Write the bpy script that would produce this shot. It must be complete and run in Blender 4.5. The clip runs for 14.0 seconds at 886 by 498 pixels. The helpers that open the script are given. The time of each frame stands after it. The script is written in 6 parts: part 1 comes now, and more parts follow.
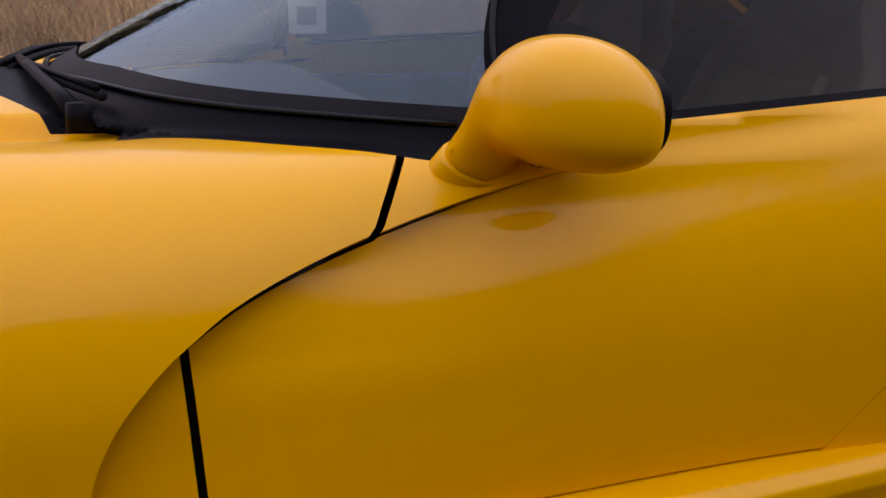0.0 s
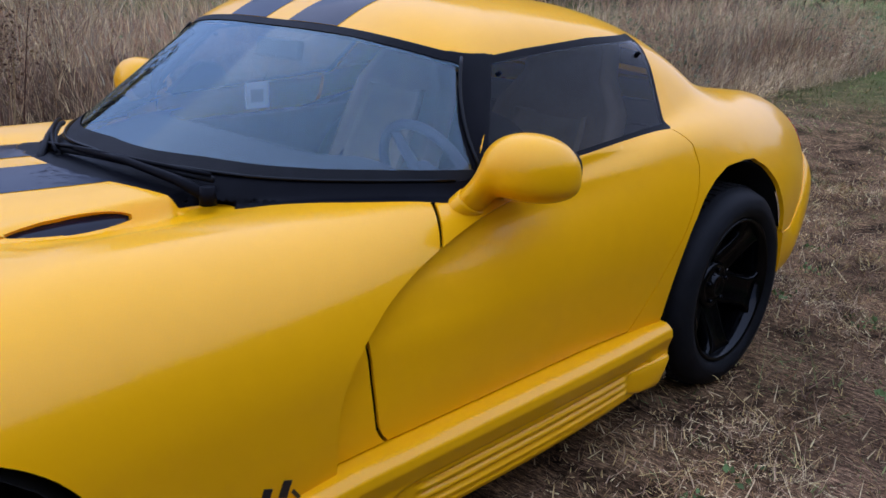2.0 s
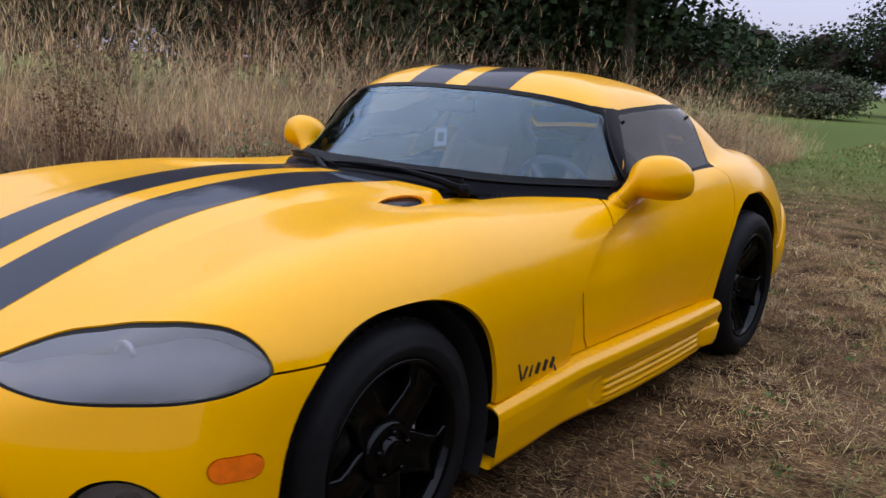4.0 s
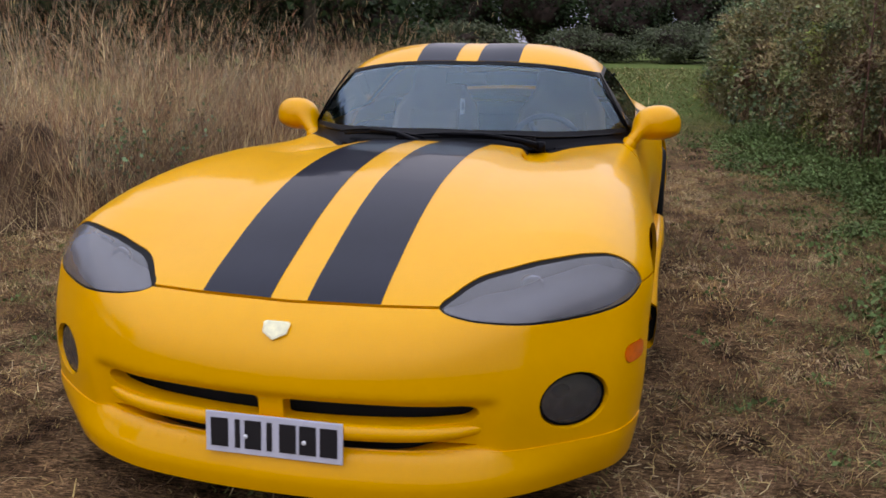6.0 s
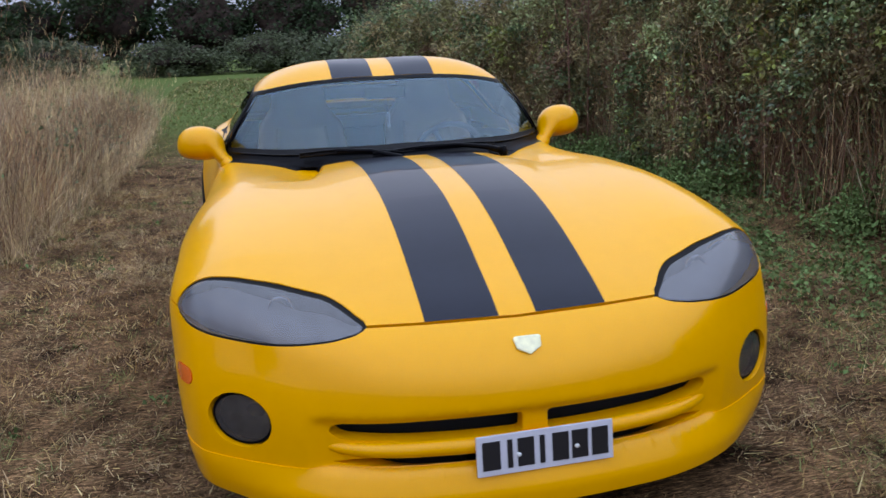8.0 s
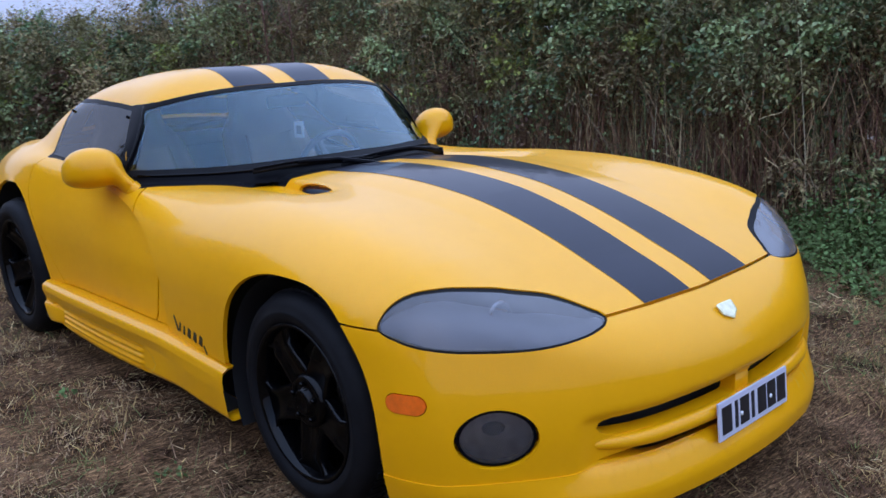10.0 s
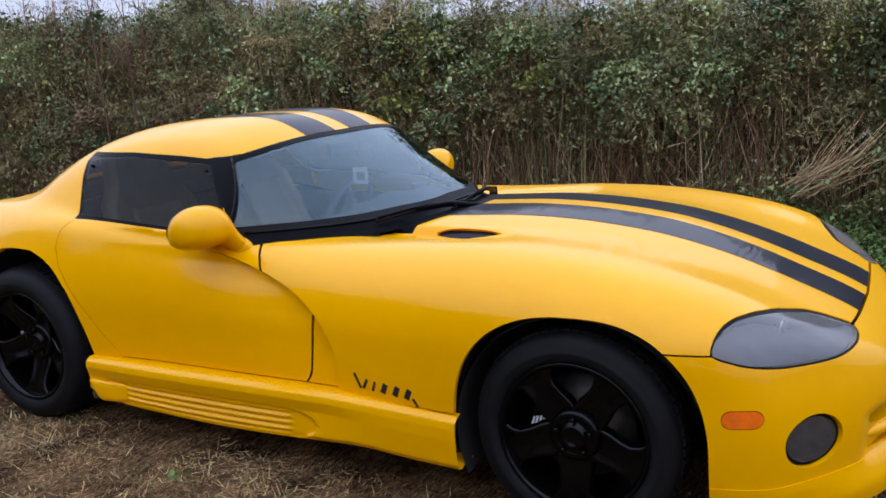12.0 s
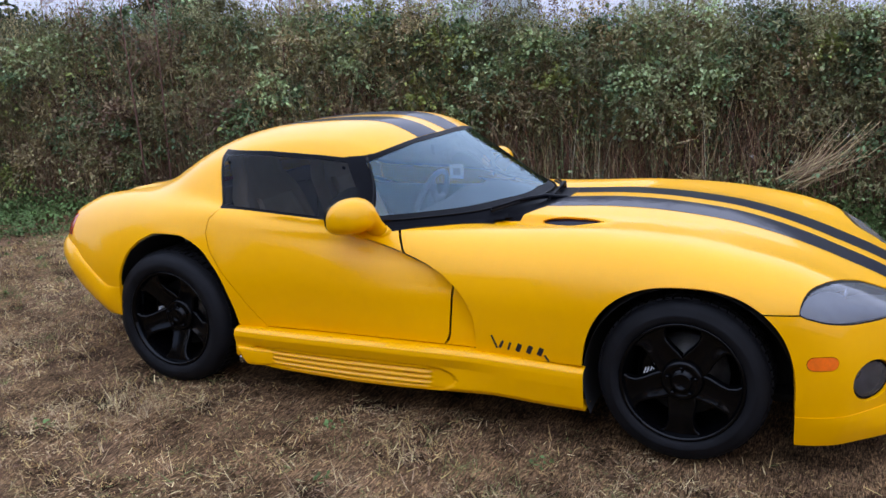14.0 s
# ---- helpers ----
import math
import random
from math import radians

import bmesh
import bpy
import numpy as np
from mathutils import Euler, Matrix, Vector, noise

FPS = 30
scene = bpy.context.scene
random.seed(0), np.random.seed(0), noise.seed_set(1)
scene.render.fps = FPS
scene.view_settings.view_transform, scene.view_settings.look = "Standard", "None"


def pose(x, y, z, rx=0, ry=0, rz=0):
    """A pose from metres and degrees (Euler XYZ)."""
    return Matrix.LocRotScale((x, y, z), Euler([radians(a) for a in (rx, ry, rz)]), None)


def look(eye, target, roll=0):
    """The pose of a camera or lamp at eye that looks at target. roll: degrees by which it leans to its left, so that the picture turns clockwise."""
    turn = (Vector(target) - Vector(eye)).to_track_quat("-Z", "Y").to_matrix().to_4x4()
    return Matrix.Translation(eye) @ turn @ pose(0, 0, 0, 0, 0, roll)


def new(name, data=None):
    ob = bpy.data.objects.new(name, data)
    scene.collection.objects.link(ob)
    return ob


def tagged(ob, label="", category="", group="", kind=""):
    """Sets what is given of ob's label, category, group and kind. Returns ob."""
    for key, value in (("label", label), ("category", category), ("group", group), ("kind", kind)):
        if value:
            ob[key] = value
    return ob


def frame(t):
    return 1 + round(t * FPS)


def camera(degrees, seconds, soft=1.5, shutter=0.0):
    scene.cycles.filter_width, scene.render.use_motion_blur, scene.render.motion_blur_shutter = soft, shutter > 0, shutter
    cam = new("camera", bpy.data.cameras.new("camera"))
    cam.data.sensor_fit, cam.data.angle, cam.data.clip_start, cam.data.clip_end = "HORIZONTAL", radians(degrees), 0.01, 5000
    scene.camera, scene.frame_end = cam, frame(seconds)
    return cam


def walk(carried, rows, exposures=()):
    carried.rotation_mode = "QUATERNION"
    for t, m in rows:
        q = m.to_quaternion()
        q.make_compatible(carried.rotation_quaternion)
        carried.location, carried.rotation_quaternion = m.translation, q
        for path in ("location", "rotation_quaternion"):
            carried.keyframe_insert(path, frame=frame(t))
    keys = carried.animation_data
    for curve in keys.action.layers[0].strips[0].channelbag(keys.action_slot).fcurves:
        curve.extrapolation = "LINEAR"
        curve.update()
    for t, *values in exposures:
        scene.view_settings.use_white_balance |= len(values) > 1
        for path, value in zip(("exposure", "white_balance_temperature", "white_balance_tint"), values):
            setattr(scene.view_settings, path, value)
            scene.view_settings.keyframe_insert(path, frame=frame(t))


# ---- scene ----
EXPOSURES = [(0.0, 0.43, 10500, 29), (0.5, 0.42, 8700, 31), (1.0, 0.5, 8200, 21), (1.5, 0.6, 7800, 21), (2.0, 0.64, 6950, 18), (2.5, 0.7, 7000, 18), (3.0, 0.8, 7100, 18), (3.5, 0.78, 8500, 16), (6.0, 0.55, 10300, 18), (6.5, 0.52, 7800, 18), (7.0, 0.53, 6600, 18), (7.5, 0.62, 7800, 13), (8.0, 0.6, 8500, 11), (10.5, 0.63, 6350, 13), (11.0, 0.66, 6250, 12), (11.5, 0.71, 6500, 12), (12.0, 0.82, 8600, 13), (12.5, 0.9, 9900, 13), (13.5, 0.97, 9900, 14), (14.0, 1.0, 7900, 13)]
cam = camera(53.00, 14.0, shutter=0.25)
# seconds, eye, then yaw, pitch and roll in degrees
PATH = [
    (0.000, -0.8842, 1.8161, 1.0206, 158.945, -16.717, 1.410),
    (0.500, -0.6746, 1.8778, 1.1298, 151.226, -19.942, 1.868),
    (1.000, -0.3640, 2.0551, 1.2550, 142.559, -17.603, 1.111),
    (1.500, -0.1192, 2.1011, 1.2967, 137.381, -18.487, 2.293),
    (2.000, 0.1395, 2.1029, 1.3283, 133.925, -18.126, 1.685),
    (2.500, 0.4830, 2.2007, 1.3316, 130.908, -16.787, 2.580),
    (3.000, 0.8400, 2.3026, 1.3160, 130.002, -12.881, 3.008),
    (3.500, 1.1768, 2.2249, 1.2488, 128.803, -12.300, 3.438),
    (4.125, 1.6482, 2.0992, 1.2094, 125.577, -11.134, 3.494),
    (4.750, 2.1436, 1.8244, 1.2114, 119.563, -11.028, 2.788),
    (5.375, 2.5661, 1.4315, 1.2320, 112.034, -11.782, 1.625),
    (6.000, 2.8189, 0.9512, 1.2482, 104.264, -13.192, 0.305),
    (6.500, 2.9289, 0.5233, 1.2364, 99.137, -15.253, -0.763),
    (7.000, 3.0336, 0.1630, 1.2926, 90.627, -14.418, -1.707),
    (7.500, 3.0907, -0.2337, 1.3382, 83.160, -13.019, -2.076),
    (8.000, 2.9254, -0.6704, 1.2996, 77.829, -13.090, -2.503),
    (8.625, 2.7430, -1.1824, 1.2792, 69.462, -12.871, -2.894),
    (9.250, 2.4803, -1.6463, 1.2677, 59.948, -12.861, -3.094),
    (9.875, 2.1530, -2.0539, 1.2742, 50.672, -12.914, -3.193),
    (10.500, 1.7767, -2.3969, 1.3078, 43.021, -12.888, -3.279),
    (11.000, 1.4556, -2.6221, 1.3439, 38.287, -12.788, -3.642),
    (11.500, 1.1531, -2.9318, 1.3958, 32.082, -12.722, -2.904),
    (12.000, 0.8867, -3.2124, 1.4308, 28.954, -12.107, -3.402),
    (12.500, 0.6731, -3.4915, 1.4683, 26.298, -10.932, -4.302),
    (13.000, 0.5566, -3.8012, 1.5288, 24.323, -11.677, -3.901),
    (13.500, 0.5318, -3.9820, 1.5836, 24.056, -12.918, -3.238),
    (14.000, 0.5233, -4.1109, 1.6058, 24.785, -13.249, -2.563),
]
walk(cam, [(t, pose(x, y, z, 0, 0, yaw) @ pose(0, 0, 0, 90 + pitch) @ pose(0, 0, 0, 0, 0, roll)) for t, x, y, z, yaw, pitch, roll in PATH], EXPOSURES)
# END PATH


# ---- world, sun and exposure ----
world = bpy.data.worlds.new("overcast_sky")
scene.world = world
world.use_nodes = True
wn = world.node_tree.nodes
sky = wn.new("ShaderNodeTexSky")
sky.sky_type, sky.sun_disc = "NISHITA", False
sky.sun_elevation, sky.sun_rotation = radians(35), radians(150)
sky.air_density, sky.dust_density, sky.ozone_density = 1.0, 1.5, 1.2
wn["Background"].inputs["Strength"].default_value = 0.15
veil = wn.new("ShaderNodeMix")
veil.data_type, veil.inputs[0].default_value = "RGBA", 0.85
cover = wn.new("ShaderNodeMix")  # cloud cover, brighter overhead than at the horizon
cover.data_type = "RGBA"
cover.inputs[6].default_value, cover.inputs[7].default_value = (1.75, 2.3, 4.35, 1), (4.3, 7.0, 13.4, 1)
way, split, height = wn.new("ShaderNodeTexCoord"), wn.new("ShaderNodeSeparateXYZ"), wn.new("ShaderNodeMapRange")
height.inputs[1].default_value, height.inputs[2].default_value = 0.05, 0.85
world.node_tree.links.new(way.outputs["Generated"], split.inputs[0])
world.node_tree.links.new(split.outputs[2], height.inputs[0])
world.node_tree.links.new(height.outputs[0], cover.inputs[0])
world.node_tree.links.new(cover.outputs[2], veil.inputs[7])
world.node_tree.links.new(sky.outputs[0], veil.inputs[6])
world.node_tree.links.new(veil.outputs[2], wn["Background"].inputs[0])
sun_data = bpy.data.lights.new("sun", "SUN")
sun_data.energy, sun_data.angle, sun_data.color = 0.8, radians(150), (1.0, 0.96, 0.9)
sun = new("sun", sun_data)
sun.matrix_world = look((0, 0, 8), (2.2, -3.0, 0))


# ---- materials ----
def mat(name, color, rough=0.5, metal=0.0, coat=0.0, vary=0.0, scale=8.0, bump=0.0, bump_scale=60.0, spec=0.5, second=None, island=0.0):
    """Principled material with colour variation at two scales and fine relief."""
    m = bpy.data.materials.new(name)
    m.use_nodes = True
    nt = m.node_tree
    b = nt.nodes["Principled BSDF"]
    b.inputs["Base Color"].default_value = (*color, 1)
    b.inputs["Roughness"].default_value = rough
    b.inputs["Metallic"].default_value = metal
    b.inputs["Coat Weight"].default_value = coat
    b.inputs["Coat Roughness"].default_value = 0.03
    b.inputs["Specular IOR Level"].default_value = spec
    co = nt.nodes.new("ShaderNodeTexCoord")
    out = None
    if vary > 0 or second:
        big = nt.nodes.new("ShaderNodeTexNoise")
        big.inputs["Scale"].default_value, big.inputs["Detail"].default_value = scale, 6
        fine = nt.nodes.new("ShaderNodeTexNoise")
        fine.inputs["Scale"].default_value, fine.inputs["Detail"].default_value = scale * 9, 3
        nt.links.new(co.outputs["Object"], big.inputs["Vector"])
        nt.links.new(co.outputs["Object"], fine.inputs["Vector"])
        add = nt.nodes.new("ShaderNodeMath")
        add.operation = "MULTIPLY_ADD"
        add.inputs[1].default_value = 0.4
        nt.links.new(fine.outputs[0], add.inputs[0])
        nt.links.new(big.outputs[0], add.inputs[2])
        ramp = nt.nodes.new("ShaderNodeMapRange")
        ramp.inputs[1].default_value, ramp.inputs[2].default_value = 0.5, 0.9
        nt.links.new(add.outputs[0], ramp.inputs[0])
        mix = nt.nodes.new("ShaderNodeMix")
        mix.data_type = "RGBA"
        lo = [c * (1 - vary) for c in color]
        hi = second or [min(1, c * (1 + vary)) for c in color]
        mix.inputs[6].default_value, mix.inputs[7].default_value = (*lo, 1), (*hi, 1)
        nt.links.new(ramp.outputs[0], mix.inputs[0])
        out = mix.outputs[2]
    if island > 0:
        geo = nt.nodes.new("ShaderNodeNewGeometry")
        hsv = nt.nodes.new("ShaderNodeHueSaturation")
        val = nt.nodes.new("ShaderNodeMapRange")
        val.inputs[3].default_value, val.inputs[4].default_value = 1 - island, 1 + island
        hue = nt.nodes.new("ShaderNodeMapRange")
        hue.inputs[3].default_value, hue.inputs[4].default_value = 0.5 - island * 0.05, 0.5 + island * 0.05
        nt.links.new(geo.outputs["Random Per Island"], val.inputs[0])
        nt.links.new(geo.outputs["Random Per Island"], hue.inputs[0])
        nt.links.new(val.outputs[0], hsv.inputs["Value"])
        nt.links.new(hue.outputs[0], hsv.inputs["Hue"])
        hsv.inputs["Color"].default_value = (*color, 1)
        if out:
            nt.links.new(out, hsv.inputs["Color"])
        out = hsv.outputs[0]
    if out:
        nt.links.new(out, b.inputs["Base Color"])
    if bump > 0:
        n = nt.nodes.new("ShaderNodeTexNoise")
        n.inputs["Scale"].default_value, n.inputs["Detail"].default_value = bump_scale, 5
        nt.links.new(co.outputs["Object"], n.inputs["Vector"])
        bp = nt.nodes.new("ShaderNodeBump")
        bp.inputs["Strength"].default_value, bp.inputs["Distance"].default_value = bump, 0.01
        nt.links.new(n.outputs[0], bp.inputs["Height"])
        nt.links.new(bp.outputs[0], b.inputs["Normal"])
    return m


YELLOW = mat("yellow_paint", (0.82, 0.357, 0.003), 0.35, spec=0.1, coat=0.42, vary=0.03, scale=2.0, bump=0.012, bump_scale=5.0)
STRIPE = mat("navy_stripe_paint", (0.004, 0.005, 0.013), 0.4, spec=0.05, coat=0.42, vary=0.15, scale=3.0, bump=0.01, bump_scale=5.0)
BLACK = mat("black_satin_trim", (0.003, 0.003, 0.0042), 0.42, spec=0.045, vary=0.25, scale=12, bump=0.05, bump_scale=250)
RUBBER = mat("black_rubber", (0.007, 0.007, 0.0078), 0.62, spec=0.12, vary=0.3, scale=14, bump=0.15, bump_scale=300)
GLOSS_BLACK = mat("gloss_black_paint", (0.0012, 0.0012, 0.0015), 0.3, spec=0.02, coat=0.3, vary=0.2, scale=10)
# near-black that stands in for the shade of hollows in the body
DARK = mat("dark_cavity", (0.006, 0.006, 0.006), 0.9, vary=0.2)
STEEL = mat("cast_steel", (0.12, 0.11, 0.1), 0.45, metal=0.9, vary=0.3, scale=20, bump=0.1, bump_scale=200)
SILVER = mat("silver_paint", (0.6, 0.62, 0.66), 0.25, metal=0.9, vary=0.08, scale=20)
CHROME = mat("polished_exhaust_tip", (0.6, 0.6, 0.62), 0.15, metal=1.0, vary=0.1)
AMBER = mat("amber_lens", (0.9, 0.14, 0.008), 0.12, coat=1.0, vary=0.12, scale=60)
RED_LENS = mat("red_lens", (0.4, 0.01, 0.008), 0.12, coat=1.0, vary=0.12, scale=60)
PLATE_WHITE = mat("reflective_plate", (0.55, 0.55, 0.6), 0.35, vary=0.05, scale=30)
PLATE_INK = mat("plate_black", (0.01, 0.01, 0.012), 0.4)
EMBLEM = mat("pale_enamel", (0.75, 0.7, 0.42), 0.2, coat=1.0, vary=0.15, scale=60)
TAN = mat("tan_leather", (0.42, 0.31, 0.19), 0.5, vary=0.12, scale=9, bump=0.15, bump_scale=180)
GREY_TRIM = mat("grey_interior_vinyl", (0.06, 0.064, 0.07), 0.55, vary=0.2, scale=9, bump=0.15, bump_scale=200)
PAPER = mat("pale_paper", (0.7, 0.71, 0.7), 0.7, vary=0.06, scale=40)


def glass_mat(name, tint, rough=0.0, clear=0.85, haze=0.0, ior=1.6, sheen=(1, 1, 1)):
    """Thin tinted glass: a clear pane with a Fresnel gloss, and an even grey haze if set."""
    m = bpy.data.materials.new(name)
    m.use_nodes = True
    nt = m.node_tree
    for n in list(nt.nodes):
        if n.type == "BSDF_PRINCIPLED":
            nt.nodes.remove(n)
    see = nt.nodes.new("ShaderNodeBsdfTransparent")
    see.inputs[0].default_value = (*[c * clear for c in tint], 1)
    gloss = nt.nodes.new("ShaderNodeBsdfGlossy")
    gloss.inputs["Roughness"].default_value = rough
    gloss.inputs["Color"].default_value = (*sheen, 1)
    fres = nt.nodes.new("ShaderNodeFresnel")
    fres.inputs[0].default_value = ior
    mix = nt.nodes.new("ShaderNodeMixShader")
    nt.links.new(fres.outputs[0], mix.inputs[0])
    if haze > 0:
        dull = nt.nodes.new("ShaderNodeBsdfDiffuse")
        dull.inputs[0].default_value = (0.25, 0.245, 0.25, 1)
        fog = nt.nodes.new("ShaderNodeMixShader")
        fog.inputs[0].default_value = haze
        nt.links.new(see.outputs[0], fog.inputs[1])
        nt.links.new(dull.outputs[0], fog.inputs[2])
        nt.links.new(fog.outputs[0], mix.inputs[1])
    else:
        nt.links.new(see.outputs[0], mix.inputs[1])
    nt.links.new(gloss.outputs[0], mix.inputs[2])
    nt.links.new(mix.outputs[0], nt.nodes["Material Output"].inputs[0])
    return m


# gloss coloured blue to add to the blue of the reflected sky
GLASS = glass_mat("windscreen_glass", (0.86, 0.92, 0.95), 0.0, 0.96, ior=1.66, sheen=(0.68, 0.9, 1.0))
SMOKED = glass_mat("smoked_side_glass", (0.36, 0.37, 0.4), 0.0, 0.85, ior=1.2)
LENS = glass_mat("hazy_lens", (0.85, 0.86, 0.9), 0.12, 0.9, haze=0.38, ior=1.4)

LAMP_GREY = mat("lamp_grey_plastic", (0.24, 0.24, 0.25), 0.35, vary=0.12, scale=20)
FOG_BOWL = mat("dark_chrome_bowl", (0.3, 0.3, 0.32), 0.28, metal=1.0, vary=0.2, scale=30)
# grey haze lightens the fog lens in place of a soft reflection
FOG_GLASS = glass_mat("fog_glass", (0.8, 0.8, 0.84), 0.05, 0.9, haze=0.14, ior=1.75)
WHEEL_GREY = mat("grey_leather", (0.12, 0.13, 0.15), 0.45, vary=0.15, scale=20, bump=0.1, bump_scale=200)
SEAT_GREY = mat("pale_tan_leather", (0.46, 0.36, 0.22), 0.5, vary=0.1, scale=14, bump=0.12, bump_scale=180)
MIRROR = mat("mirror_silver", (0.85, 0.86, 0.88), 0.02, metal=1.0)

# ---- building helpers ----
def part(name, bm, material, parent=None, label="", smooth=True):
    """Links a bmesh as one mesh object under a thing or a part."""
    me = bpy.data.meshes.new(name)
    bm.to_mesh(me)
    bm.free()
    me.materials.append(material)
    if smooth:
        me.polygons.foreach_set("use_smooth", [True] * len(me.polygons))
    ob = new(name, me)
    if parent:
        ob.parent = parent
    return tagged(ob, label)


def from_arrays(name, verts, faces, material, parent=None, label="", normals=None, smooth=True):
    """A mesh object from computed vertices and faces; normals, where given, shade it."""
    me = bpy.data.meshes.new(name)
    me.from_pydata([tuple(v) for v in verts], [], [tuple(int(i) for i in f) for f in faces])
    me.materials.append(material)
    if smooth:
        me.polygons.foreach_set("use_smooth", [True] * len(me.polygons))
    if normals is not None:
        me.normals_split_custom_set_from_vertices([tuple(n) for n in normals])
    me.update()
    ob = new(name, me)
    if parent:
        ob.parent = parent
    return tagged(ob, label)


def curve(knots, v):
    """Smooth interpolation through (position, value) knots."""
    k = np.array(sorted(knots), float)
    x, y = k[:, 0], k[:, 1]
    d = np.diff(y) / np.diff(x)
    m = np.empty(len(x))
    m[0], m[-1] = d[0], d[-1]
    for i in range(1, len(x) - 1):
        h0, h1 = x[i] - x[i - 1], x[i + 1] - x[i]
        m[i] = (d[i - 1] * h1 + d[i] * h0) / (h0 + h1)
    v = np.asarray(v, float)
    i = np.clip(np.searchsorted(x, v) - 1, 0, len(x) - 2)
    h = x[i + 1] - x[i]
    s = (v - x[i]) / h
    inside = y[i] * (2 * s**3 - 3 * s**2 + 1) + m[i] * h * (s**3 - 2 * s**2 + s) + y[i + 1] * (3 * s**2 - 2 * s**3) + m[i + 1] * h * (s**3 - s**2)
    return np.where(v < x[0], y[0] + (v - x[0]) * m[0], np.where(v > x[-1], y[-1] + (v - x[-1]) * m[-1], inside))


def smax(a, b, k):
    h = np.clip(0.5 + 0.5 * (a - b) / k, 0, 1)
    return b + (a - b) * h + k * h * (1 - h)


def smin(a, b, k):
    return -smax(-a, -b, k)


def step(a, b, v):
    s = np.clip((v - a) / (b - a), 0, 1)
    return s * s * (3 - 2 * s)


# ---- the car's skin, as one smooth solid (front axle at x = 0, nose towards +x) ----
HOOD = [(-4.2, 0.3), (-3.45, 0.62), (-3.3, 0.77), (-3.15, 0.855), (-2.9, 0.905), (-2.6, 0.915), (-2.3, 0.9), (-2.0, 0.868), (-1.6, 0.84), (-1.2, 0.822),
        (-0.9, 0.832), (-0.63, 0.843), (-0.43, 0.85), (-0.1, 0.832), (0.14, 0.795), (0.35, 0.738), (0.54, 0.667), (0.735, 0.577), (0.86, 0.49), (1.1, 0.28)]
FLANK = [(-3.6, 0.55), (-3.2, 0.79), (-3.0, 0.868), (-2.7, 0.938), (-2.42, 0.958), (-2.2, 0.935), (-2.0, 0.905), (-1.8, 0.888), (-1.4, 0.882), (-1.1, 0.888), (-0.86, 0.897),
         (-0.5, 0.918), (-0.2, 0.935), (0.1, 0.942), (0.3, 0.937), (0.5, 0.92), (0.8, 0.89)]
NOSE = [(0.0, 0.845), (0.12, 0.868), (0.25, 0.88), (0.36, 0.884), (0.45, 0.872), (0.52, 0.852), (0.6, 0.825), (0.7, 0.77), (0.85, 0.66)]
NOSE_PLAN = [(-0.25, 0.014), (0, 0), (0.25, 0.014), (0.41, 0.042), (0.54, 0.092), (0.65, 0.15), (0.75, 0.222), (0.82, 0.279), (0.87, 0.332), (0.91, 0.407), (0.96, 0.58)]
ROOF = [(-3.1, 0.7), (-2.85, 0.88), (-2.6, 1.05), (-2.4, 1.15), (-2.2, 1.205), (-2.0, 1.229), (-1.75, 1.24), (-1.55, 1.23), (-1.42, 1.195), (-1.3, 1.14), (-1.0, 0.98)]
SCREEN_BASE = [(-0.2, -0.725), (0, -0.69), (0.2, -0.725), (0.34, -0.81), (0.46, -0.905), (0.585, -1.06), (0.72, -1.26), (0.85, -1.5)]
SCREEN_TOP = [(-0.25, -1.37), (0, -1.34), (0.25, -1.37), (0.45, -1.425), (0.627, -1.53), (0.8, -1.68)]
EDGE = [(0.2, -0.83), (0.32, -0.83), (0.414, -0.832), (0.511, -0.848), (0.577, -0.89), (0.632, -0.955), (0.667, -1.01), (0.697, -1.08), (0.725, -1.165), (0.747, -1.245), (0.766, -1.325), (0.782, -1.405), (0.795, -1.48), (0.82, -1.6)]


def table(knots, lo, hi):
    """A fast look-up of a curve."""
    xs = np.linspace(lo, hi, 1200)
    ys = curve(knots, xs)
    return lambda v: np.interp(v, xs, ys)


hood_z, flank_y, nose_x, nose_back = table(HOOD, -4, 1.2), table(FLANK, -3.8, 1.2), table(NOSE, 0, 1.4), table(NOSE_PLAN, 0, 1.2)
roof_z, base_x, head_x, edge_x = table(ROOF, -3.4, -0.5), table(SCREEN_BASE, 0, 1.1), table(SCREEN_TOP, 0, 1.1), table(EDGE, 0.05, 1.0)

round_side = table([(-3.8, 1.2), (-2.7, 1.2), (-2.4, 1.0), (-2.2, 0.8), (-1.9, 0.85), (-1.6, 0.95), (-1.2, 1.4), (-0.9, 1.45), (-0.3, 1.15), (1.2, 1.15)], -3.8, 1.2)

shoulder_k = table([(-3.8, 0.11), (-2.6, 0.1), (-2.25, 0.06), (-1.9, 0.05), (-1.4, 0.05), (-1.1, 0.08), (-0.8, 0.11), (1.2, 0.11)], -3.8, 1.2)


